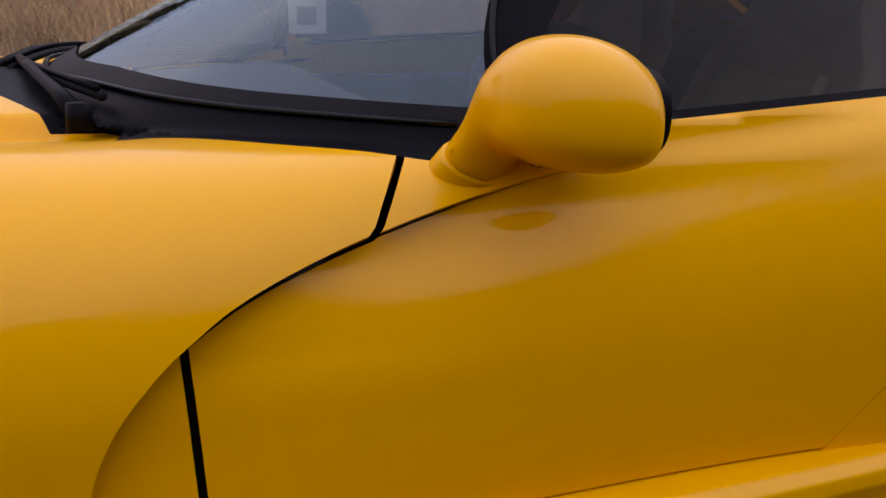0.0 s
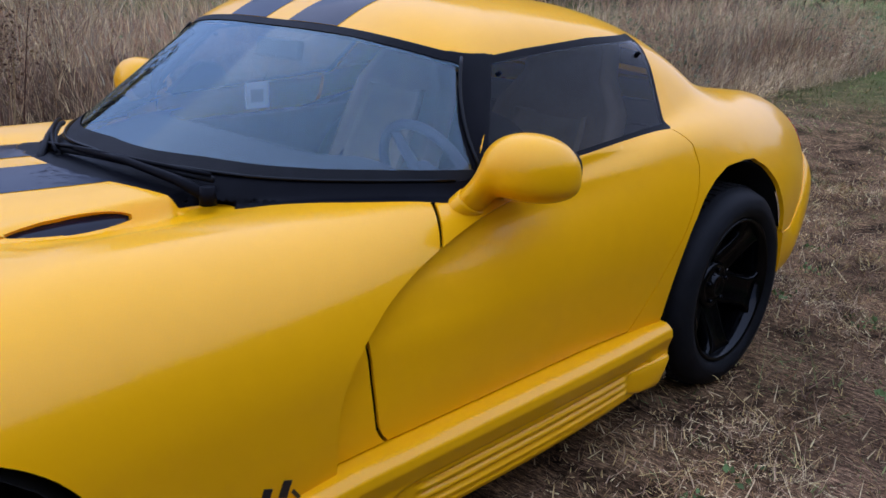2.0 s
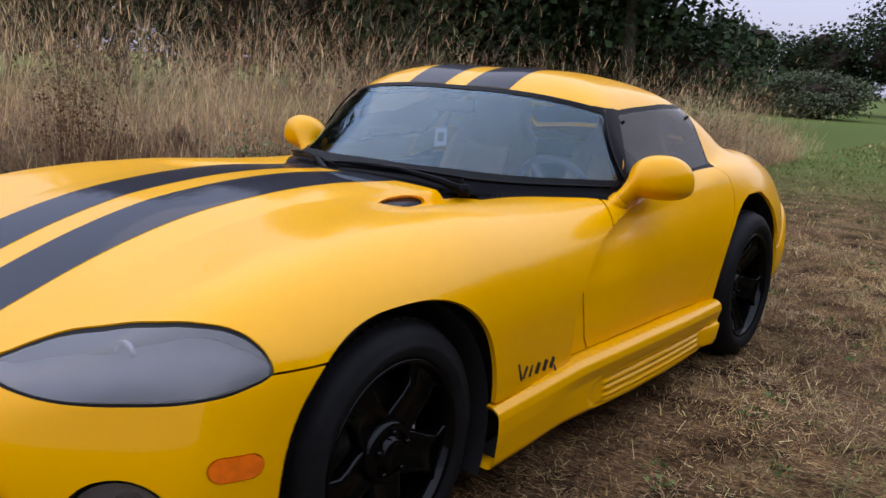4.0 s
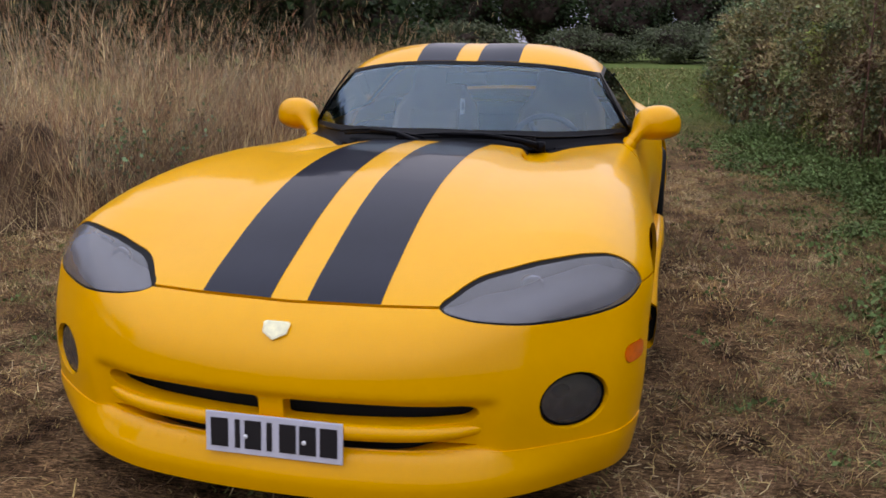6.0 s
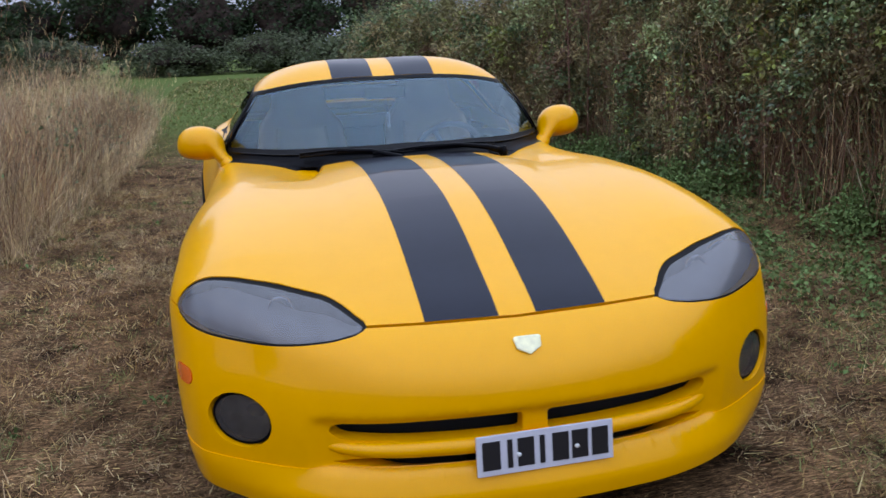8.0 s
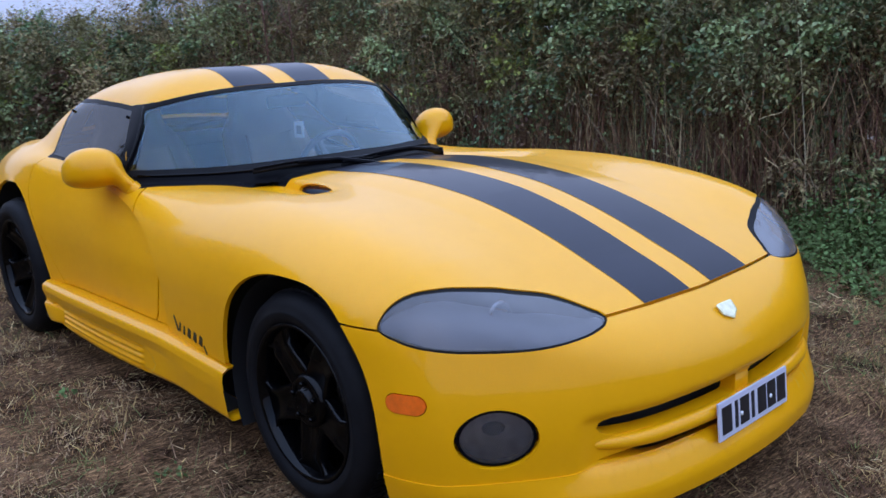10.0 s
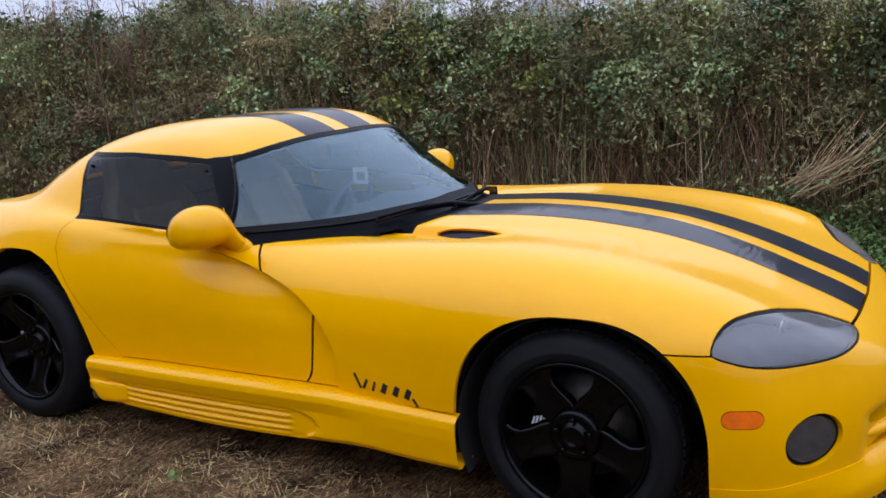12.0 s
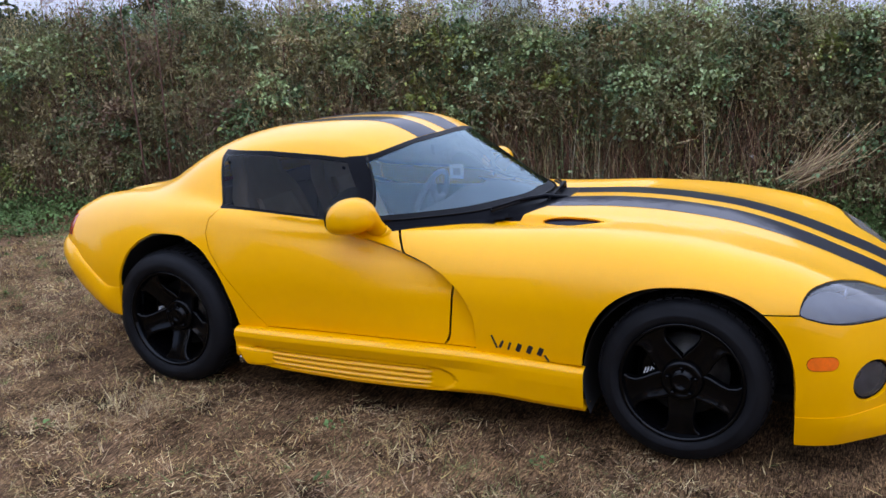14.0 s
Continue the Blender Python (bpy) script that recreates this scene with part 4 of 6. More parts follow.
for s in (1, -1):
    script = new("wing_script")
    script.parent = car
    tagged(script, "dark slanted wing emblem strokes")
    # plain slanted bars in place of lettering
    for a, b, c, d, w in ((-0.757, 0.422, -0.735, 0.374, 0.008), (-0.722, 0.376, -0.708, 0.404, 0.01), (-0.685, 0.372, -0.675, 0.4, 0.009), (-0.645, 0.37, -0.633, 0.398, 0.019), (-0.598, 0.367, -0.586, 0.395, 0.02), (-0.552, 0.364, -0.54, 0.392, 0.02), (-0.527, 0.364, -0.512, 0.342, 0.008)):
        if s > 0:
            a, c = -1.245 - a, -1.245 - c
        l = math.hypot(c - a, d - b)
        x, z = (a + c) / 2, (b + d) / 2
        ang = math.degrees(math.atan2(d - b, c - a))
        box("emblem_bar", (l + 0.004, 0.003, w), (x, s * (on_flank(x, z) + 0.0005), z), PLATE_INK, script, bevel=0, turn=(0, -ang, 0))


# ---- door mirrors ----
def mirror_field(x, y, z):
    p = np.stack([x + 1.398, y - 0.888, z - 0.872], 0)
    # domed above, flatter below, fullest towards the glass
    rise = p[2] - 0.05 * p[1] - 0.12 * p[0]
    tall = np.where(rise > 0, np.abs(rise / 0.094) ** 2.15, np.abs(rise / 0.064) ** 2.9)
    egg = ((np.abs(p[0]) / 0.1) ** 2.1 + (np.abs(p[1] + 0.12 * p[0]) / 0.108) ** 2.3 + tall) ** (1 / 2.2) - 1
    egg = egg * 0.07
    a, b = np.array([-1.324, 0.766, 0.785]), np.array([-1.35, 0.85, 0.89])
    ab = b - a
    q = np.stack([x - a[0], y - a[1], z - a[2]], 0)
    t = np.clip((q[0] * ab[0] + q[1] * ab[1] + q[2] * ab[2]) / (ab @ ab), 0, 1.0)
    wide = 0.03 - 0.003 * t
    stalk = np.sqrt(((q[0] - ab[0] * t) / 1.75) ** 2 + (q[1] - ab[1] * t) ** 2 + ((q[2] - ab[2] * t) / 1.1) ** 2) - wide
    f = smin(egg, stalk, 0.02)
    return smax(f, -1.482 - x, 0.014)


vm, fm = surface(mirror_field, (-1.54, 0.68, 0.72), (-1.24, 1.04, 1.01), 0.008)
for s in (1, -1):
    m = new("door_mirror")
    m.parent = car
    tagged(m, "rounded yellow door mirror on a stalk")
    from_arrays("mirror_housing", (vm - [0, 0.012 * (s < 0), 0]) * [1, s, 1], fm if s > 0 else fm[:, ::-1], YELLOW, m)
    at_y = 0.888 - 0.012 * (s < 0)

    def oval(x, wide, high, n=36):
        """An outline across the mirror's back."""
        return [(x, s * (at_y + 0.01 + wide * math.copysign(abs(math.cos(t)) ** 0.8, math.cos(t))), 0.878 + high * math.copysign(abs(math.sin(t)) ** 0.8, math.sin(t))) for t in np.linspace(0, 2 * math.pi, n + 1)[:-1]]

    grid_part("mirror_bezel", [oval(-1.47, 0.07, 0.053), oval(-1.484, 0.07, 0.053), oval(-1.487, 0.066, 0.05), oval(-1.487, 0.06, 0.044), oval(-1.482, 0.058, 0.042)], BLACK, m, "black mirror surround", close_v=True, flip=s > 0)
    bm = bmesh.new()
    bm.faces.new([bm.verts.new(p) for p in oval(-1.4838, 0.06, 0.044)])
    part("mirror_glass", bm, MIRROR, m, "silvered mirror glass", smooth=False)
    foot = Vector((-1.324, s * (0.766 - 0.012 * (s < 0)), 0.785))
    rise = Vector((-0.04, s * 0.092, 0.1)).normalized()
    ahead = (Vector((1, 0, 0)) - rise * rise.x).normalized()
    rows = []
    for up, k in ((-0.03, 1.06), (0.018, 1.06), (0.022, 1.03), (0.022, 0.9)):
        rows.append([foot + rise * up + ahead * (0.056 * k * math.cos(t)) + rise.cross(ahead) * (0.035 * k * math.sin(t)) for t in np.linspace(0, 2 * math.pi, 29)[:-1]])
    grid_part("mirror_foot", rows, YELLOW, m, close_v=True, flip=True)


# ---- wipers ----
def screen_point(y, up):
    """A point just off the windscreen or cowl, up from its base."""
    z = 0.80 + up * 0.355
    x = float(base_x(abs(y)) + (head_x(abs(y)) - base_x(abs(y))) * up)
    return Vector((x + 0.028, y, z + 0.012))


for a, b, tip in ((0.435, 0.02, -0.16), (0.0, -0.3, -0.45)):
    w = new("wiper")
    w.parent = car
    tagged(w, "black windscreen wiper resting on the glass")
    piv, mid, end = screen_point(a, 0.03) + Vector((0.02, 0, 0.0)), screen_point(a + (b - a) * 0.55, 0.13), screen_point(b, 0.14)
    tube("wiper_arm", [piv, piv.lerp(mid, 0.35) + Vector((0.004, 0, 0.012)), mid + Vector((0.006, 0, 0.014)), end + Vector((0.004, 0, 0.01))], [0.016, 0.012, 0.009, 0.007], BLACK, w, n=8)
    tube("pivot_cap", [piv + Vector((0, 0, -0.02)), piv + Vector((0, 0, 0.02))], [0.02, 0.017], BLACK, w, n=14)
    ys = np.linspace(a - 0.03, tip, 9)
    blade = tube("wiper_blade", [screen_point(y, 0.1 + 0.05 * math.sin(math.pi * k / 8)) for k, y in enumerate(ys)], 0.008, RUBBER, w, n=6)
    tube("blade_bridge", [screen_point(y, 0.1 + 0.05 * math.sin(math.pi * k / 8)) + Vector((0.006, 0, 0.012)) for k, y in enumerate(ys)], 0.005, BLACK, blade, n=6)

# ---- interior ----
box("cockpit_floor", (1.6, 1.4, 0.02), (-1.7, 0, 0.3), GREY_TRIM, car, bevel=0)
box("rear_bulkhead", (0.03, 1.4, 0.6), (-2.46, 0, 0.6), GREY_TRIM, car, "grey trimmed bulkhead behind the seats", bevel=0.01)
box("door_card", (0.95, 0.03, 0.42), (-1.72, 0.72, 0.55), GREY_TRIM, car, bevel=0.01)
box("door_card", (0.95, 0.03, 0.42), (-1.72, -0.72, 0.55), GREY_TRIM, car, bevel=0.01)
dash = []
for y in np.linspace(-0.72, 0.72, 30):
    x0 = float(base_x(abs(y)))
    hump = 0.03 * math.exp(-(((y - 0.36) / 0.17) ** 2))
    dash.append([(x0 - 0.06, y, 0.80), (x0 - 0.2, y, 0.805 + hump * 0.4), (-1.38, y, 0.79 + hump), (-1.42, y, 0.765 + hump), (-1.42, y, 0.72), (-1.38, y, 0.6), (-1.3, y, 0.45)])
grid_part("dashboard", dash, GREY_TRIM, car, "grey dashboard with a hooded binnacle", flip=True)
box("centre_tunnel", (0.9, 0.26, 0.3), (-1.78, 0, 0.45), GREY_TRIM, car, bevel=0.04)
wheel_at = pose(-1.6, 0.36, 0.73, 0, -68, 0)
sw = new("steering_wheel")
sw.parent = car
sw.matrix_local = wheel_at
tagged(sw, "grey three-spoke steering wheel")
ringpts = [(0.175 * math.cos(t), 0.175 * math.sin(t), 0) for t in np.linspace(0, 2 * math.pi, 37)]
tube("wheel_rim", ringpts, 0.015, WHEEL_GREY, sw, n=10, cap=False)
for t in (90, 210, 330):
    tube("wheel_spoke", [(0, 0, -0.02), (0.17 * math.cos(radians(t)), 0.17 * math.sin(radians(t)), 0)], [0.02, 0.014], WHEEL_GREY, sw, n=8)
bm = bmesh.new()
bmesh.ops.create_uvsphere(bm, u_segments=20, v_segments=10, radius=0.06)
bmesh.ops.scale(bm, vec=(1, 1, 0.45), verts=bm.verts)
part("horn_pad", bm, WHEEL_GREY, sw)


def seat(y):
    st = new("seat")
    st.parent = car
    tagged(st, "tan leather bucket seat with a paler centre")
    def slab(name, pts, w, material, thick, waist):
        rows = []
        for x, z, k in pts:
            row = []
            for u in np.linspace(-1, 1, 15):
                bolster = 0.05 * abs(u) ** 3
                row.append((x + bolster, y + u * w * k, z + bolster * 0.4))
            rows.append(row)
        front = np.array(rows)
        back = front.copy()
        back[:, :, 0] -= thick
        ring = np.concatenate([front, back[:, ::-1]], 1)
        return grid_part(name, ring, material, st, close_v=True, flip=True)
    slab("seat_back", [(-1.98, 0.42, 0.95), (-2.06, 0.55, 1), (-2.13, 0.7, 1), (-2.2, 0.86, 0.92), (-2.24, 0.96, 0.62), (-2.26, 1.05, 0.58), (-2.265, 1.085, 0.5), (-2.3, 1.09, 0.3)], 0.25, TAN, 0.09, 1)
    slab("seat_centre", [(-1.965, 0.45, 0.6), (-2.045, 0.57, 0.6), (-2.115, 0.71, 0.6), (-2.18, 0.85, 0.55)], 0.25, SEAT_GREY, 0.03, 1)
    box("seat_cushion", (0.5, 0.48, 0.14), (-1.75, y, 0.38), TAN, st, bevel=0.05)


seat(0.36)
seat(-0.36)
v = box("rear_view_mirror", (0.02, 0.2, 0.055), (-1.36, 0.0, 1.075), BLACK, car, bevel=0.01, turn=(0, -10, 0))
tag = box("hanging_permit", (0.075, 0.003, 0.072), (-1.28, 0.0, 0.951), PAPER, car, "pale square permit hanging below the inside mirror", bevel=0)
box("permit_print", (0.04, 0.004, 0.036), (-1.278, 0.0, 0.95), LAMP_GREY, tag, bevel=0)
tube("permit_cord", [(-1.3, 0, 0.985), (-1.35, 0, 1.06)], 0.0015, BLACK, car, n=5)


# rounded bar between the two air slots
bar = []
for y in np.linspace(-0.57, 0.57, 57):
    thin = 1 - 0.55 * min(1, abs(y / 0.57)) ** 6
    x0 = float(nose_x(0.282)) - float(nose_back(min(abs(y), 1.1))) - 0.014 - 0.05 * abs(y / 0.57) ** 10
    bar.append([(x0 + 0.022 * math.cos(t), y, 0.283 + 0.006 * (y / 0.5) ** 2 + 0.0225 * thin * math.sin(t)) for t in np.linspace(0, 2 * math.pi, 15)[:-1]])
grid_part("intake_bar", bar, YELLOW, car, "rounded yellow bar between the air slots", close_v=True, flip=True)


# glazing strips round the windscreen, and dark panels added for the mirrors' window reflections
def on_glass(y, z, off=0.004):
    s = (z - 0.80) / 0.355
    b, h = float(base_x(abs(y))), float(head_x(abs(y)))
    return (b + (h - b) * s + 0.05 * s * (1 - s) + off, y, z + off * 0.8)


tube("screen_base_strip", [on_glass(y, float(np.interp(abs(y), [0.3, 0.55], [0.862, 0.854])) - 0.02 * abs(y)) for y in np.linspace(-0.735, 0.735, 41)], 0.0045, GLOSS_BLACK, car, "glossy black glazing strip", n=8)
for s in (1, -1):
    tube("pillar_strip", [on_glass(s * (0.76 - 0.6 * (z - 0.862)), z) for z in np.linspace(0.85, 1.1, 16)], 0.0045, GLOSS_BLACK, car, "glossy black glazing strip", n=8)
    bm = bmesh.new()
    outline = [(-1.4, 0.86), (-1.44, 0.92), (-1.465, 0.955), (-1.49, 0.972), (-1.53, 0.968), (-1.575, 0.945), (-1.605, 0.91), (-1.612, 0.87)]
    near = [bm.verts.new((x, s * (0.735 - 0.73 * (z - 0.865)), z)) for x, z in outline]
    deep = [bm.verts.new((x, s * (0.7 - 0.73 * (z - 0.865)), z)) for x, z in outline]
    bm.faces.new(near if s < 0 else near[::-1])
    bm.faces.new(deep[::-1] if s < 0 else deep)
    for k in range(len(outline)):
        m = (k + 1) % len(outline)
        bm.faces.new((near[k], near[m], deep[m], deep[k]))
    part("mirror_reflection_panel", bm, BLACK, car, "added black panel in place of the door mirror's reflection", smooth=False)

for s in (1, -1):
    for x, z in ((-1.555, 1.06), (-2.2, 1.075)):
        y = 0.789 - 0.73 * (z - 0.865)
        tube("window_latch", [(x, s * (y - 0.006), z - 0.004), (x, s * (y + 0.003), z + 0.003)], [0.007, 0.006], BLACK, car, n=8)

for ob in car.children:
    if ob.name.split(".")[0] in ("windscreen", "side_window", "rear_window"):
        ob.visible_shadow = False


# ---- planting ----
rng = np.random.default_rng(7)


def fast_mesh(name, verts, quads, material, label, category, kind="stuff"):
    """A big joined mesh from arrays of vertices and four-cornered faces."""
    me = bpy.data.meshes.new(name)
    v, q = np.asarray(verts, np.float32).reshape(-1, 3), np.asarray(quads, np.int32).reshape(-1, 4)
    me.vertices.add(len(v))
    me.vertices.foreach_set("co", v.ravel())
    me.loops.add(q.size)
    me.loops.foreach_set("vertex_index", q.ravel())
    me.polygons.add(len(q))
    me.polygons.foreach_set("loop_start", np.arange(0, q.size, 4, dtype=np.int32))
    me.polygons.foreach_set("loop_total", np.full(len(q), 4, np.int32))
    me.update(calc_edges=True)
    me.materials.append(material)
    return tagged(new(name, me), label, category, kind=kind)


def unit(v):
    return v / np.maximum(np.linalg.norm(v, axis=-1, keepdims=True), 1e-9)


def leaves(at, size, up=0.3, fold=0.25, halves=2):
    """Folded leaf blades of four corners with two halves, turned at random."""
    n = len(at)
    d = unit(rng.normal(size=(n, 3)) + [0, 0, up - 0.3])
    w = unit(np.cross(d, rng.normal(size=(n, 3)) + [0, 0, 0.8]))
    k = np.cross(w, d)
    s = (size * rng.uniform(0.6, 1.4, n))[:, None]
    base, tip = at, at + d * s
    mid = at + d * s * 0.45
    left, right = mid + w * s * 0.36 + k * s * fold * 0.5, mid - w * s * 0.36 + k * s * fold * 0.5
    if halves == 1:
        return np.stack([base, left, tip, right], 1).reshape(-1, 3), np.arange(n)[:, None] * 4 + [0, 3, 2, 1]
    v = np.stack([base, left, tip, right, mid - k * s * fold * 0.2], 1)
    i = np.arange(n)[:, None] * 5
    q = np.concatenate([i + [0, 4, 2, 1], i + [0, 3, 2, 4]], 1).reshape(-1, 4)
    return v.reshape(-1, 3), q


def blades(foot, tall, lean, width, bend=0.35, parts=3, way=None):
    """Grass blades: narrow ribbons that bend over."""
    n = len(foot)
    a = rng.uniform(0, 2 * np.pi, n) if way is None else way
    out = np.stack([np.cos(a), np.sin(a), np.zeros(n)], 1)
    b = rng.uniform(0, 2 * np.pi, n)
    side = np.stack([np.cos(b), np.sin(b), np.zeros(n)], 1)
    rows = []
    for k in range(parts + 1):
        t = k / parts
        mid = foot + out * (tall * lean * (t + bend * t * t * 2))[:, None] + np.array([0, 0, 1]) * (tall * (t - 0.12 * bend * t**3))[:, None]
        w = (width * (1 - 0.85 * t))[:, None]
        rows += [mid - side * w, mid + side * w]
    v = np.stack(rows, 1)
    m = 2 * (parts + 1)
    i = np.arange(n)[:, None] * m
    q = np.concatenate([i + [2 * k, 2 * k + 1, 2 * k + 3, 2 * k + 2] for k in range(parts)], 1).reshape(-1, 4)
    return v.reshape(-1, 3), q


def held_back(v, q, per, limit):
    """Drops the blades that reach out past a line beside the track."""
    w = v.reshape(-1, per, 3)
    keep = (w[:, :, 1] > limit(w[:, :, 0])).all(1)
    w = w[keep]
    k = len(q) // len(keep)
    first = q.reshape(len(keep), k, 4)[0]
    return w.reshape(-1, 3), (np.arange(len(w))[:, None, None] * per + first[None]).reshape(-1, 4)


def held_out(v, q, per):
    """Drops the blades that hang out of the meadow over the track."""
    w = v.reshape(-1, per, 3)
    keep = (w[:, :, 1] < field_edge(w[:, :, 0]) + 0.3).all(1)
    k = len(q) // len(keep)
    first = q.reshape(len(keep), k, 4)[0]
    w = w[keep]
    return w.reshape(-1, 3), (np.arange(len(w))[:, None, None] * per + first[None]).reshape(-1, 4)


def joined(*pieces):
    vs, qs, n = [], [], 0
    for v, q in pieces:
        vs.append(v)
        qs.append(q + n)
        n += len(v)
    return np.concatenate(vs), np.concatenate(qs)


STRAW = mat("dry_straw", (0.58, 0.4, 0.225), 0.8, vary=0.4, scale=1.3, island=0.5, spec=0.1)
STRAW_RED = mat("russet_straw", (0.4, 0.22, 0.125), 0.85, vary=0.35, scale=1.3, island=0.5, spec=0.1)
STRAW_GREY = mat("weathered_straw", (0.3, 0.25, 0.17), 0.85, vary=0.35, scale=1.3, island=0.5, spec=0.1)
# dark brown of dead stems, also used as shade between meadow clumps
STRAW_DARK = mat("dark_brown_stems", (0.14, 0.08, 0.043), 0.9, vary=0.3, scale=1.5, island=0.5, spec=0.1)
TURF = mat("mown_straw", (0.36, 0.21, 0.098), 0.9, vary=0.45, scale=1.4, island=0.65, spec=0.1)
TURF_PALE = mat("bleached_straw", (0.5, 0.345, 0.19), 0.9, vary=0.4, scale=1.4, island=0.5, spec=0.1)
TURF_GREEN = mat("short_green_grass", (0.17, 0.185, 0.065), 0.8, vary=0.3, scale=1.1, island=0.4, spec=0.1)
LEAF = mat("bramble_leaf", (0.1, 0.145, 0.058), 0.55, spec=0.35, vary=0.55, scale=1.6, island=0.6)
LEAF_PALE = mat("pale_leaf", (0.26, 0.31, 0.13), 0.55, spec=0.35, vary=0.5, scale=1.6, island=0.55)
LEAF_GREY = mat("grey_green_leaf", (0.205, 0.182, 0.084), 0.75, spec=0.15, vary=0.55, scale=1.6, island=0.45)
LEAF_LIME = mat("yellowing_leaf", (0.25, 0.27, 0.07), 0.7, spec=0.2, vary=0.4, scale=1.6, island=0.45)
NETTLE = mat("nettle_leaf", (0.105, 0.155, 0.05), 0.75, spec=0.15, vary=0.3, scale=1.6, island=0.45)
LEAF_DULL = mat("olive_leaf", (0.28, 0.205, 0.105), 0.75, spec=0.15, vary=0.55, scale=1.2, island=0.5)
STEM_BROWN = mat("red_brown_stems", (0.2, 0.105, 0.068), 0.85, vary=0.3, scale=1.5, island=0.55, spec=0.1)
DEAD_STALK = mat("dead_stalk", (0.17, 0.09, 0.065), 0.9, vary=0.3, scale=5, island=0.3, spec=0.1)
LEAF_BROWN = mat("withered_leaf", (0.15, 0.09, 0.055), 0.75, spec=0.15, vary=0.35, scale=1.4, island=0.5)
BUSH_LEAF = mat("grey_bush_leaf", (0.085, 0.1, 0.055), 0.75, spec=0.15, vary=0.35, scale=1.0, island=0.45)
OLIVE_TREE = mat("olive_tree_leaf", (0.075, 0.068, 0.03), 0.75, spec=0.15, vary=0.3, scale=1.0, island=0.35)
FAR_LEAF = mat("dark_tree_leaf", (0.025, 0.042, 0.016), 0.75, spec=0.15, vary=0.35, scale=0.4, island=0.5)
BLOSSOM = mat("pale_seed_heads", (0.55, 0.53, 0.47), 0.8, vary=0.15, scale=4, island=0.3)
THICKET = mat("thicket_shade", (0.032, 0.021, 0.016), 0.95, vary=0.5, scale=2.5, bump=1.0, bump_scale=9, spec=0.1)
MEADOW_SHADE = mat("meadow_gap_shade", (0.075, 0.045, 0.028), 0.95, second=(0.17, 0.105, 0.06), vary=0.5, scale=5, bump=1.0, bump_scale=40, spec=0.1)
BARK = mat("grey_bark", (0.055, 0.043, 0.03), 0.9, vary=0.4, scale=6, bump=0.6, bump_scale=30, spec=0.1)


def on_ground(x, y):
    return np.stack([x, y, ground_z(x, y) + 0.012 * lumps(x, y, 2.1) + 0.008 * lumps(x, y, 6.3, 2)], 1)


def greenness(x, y):
    """Where the turf is greener: near the hedge's foot and along the middle of the track further off."""
    g = step(1.0, 2.4, y) * 0.75 + step(-5.5, -9.5, x) * 0.85 + 0.4 * step(0.3, 0.6, lumps(x, y, 2.3, 5) + 0.4 * lumps(x, y, 6.1, 2))
    return np.clip(g, 0, 0.95)


def tufts(foot, tall, lean, width):
    """Short mown blades: one bent-over strip each."""
    n = len(foot)
    a, b = rng.uniform(0, 2 * np.pi, n), rng.uniform(0, 2 * np.pi, n)
    tip = foot + np.stack([np.cos(a) * tall * lean, np.sin(a) * tall * lean, tall], 1)
    side = np.stack([np.cos(b), np.sin(b), np.zeros(n)], 1) * width[:, None]
    v = np.stack([foot - side, foot + side, tip + side * 0.3, tip - side * 0.3], 1)
    return v.reshape(-1, 3), np.arange(n)[:, None] * 4 + [0, 1, 2, 3]


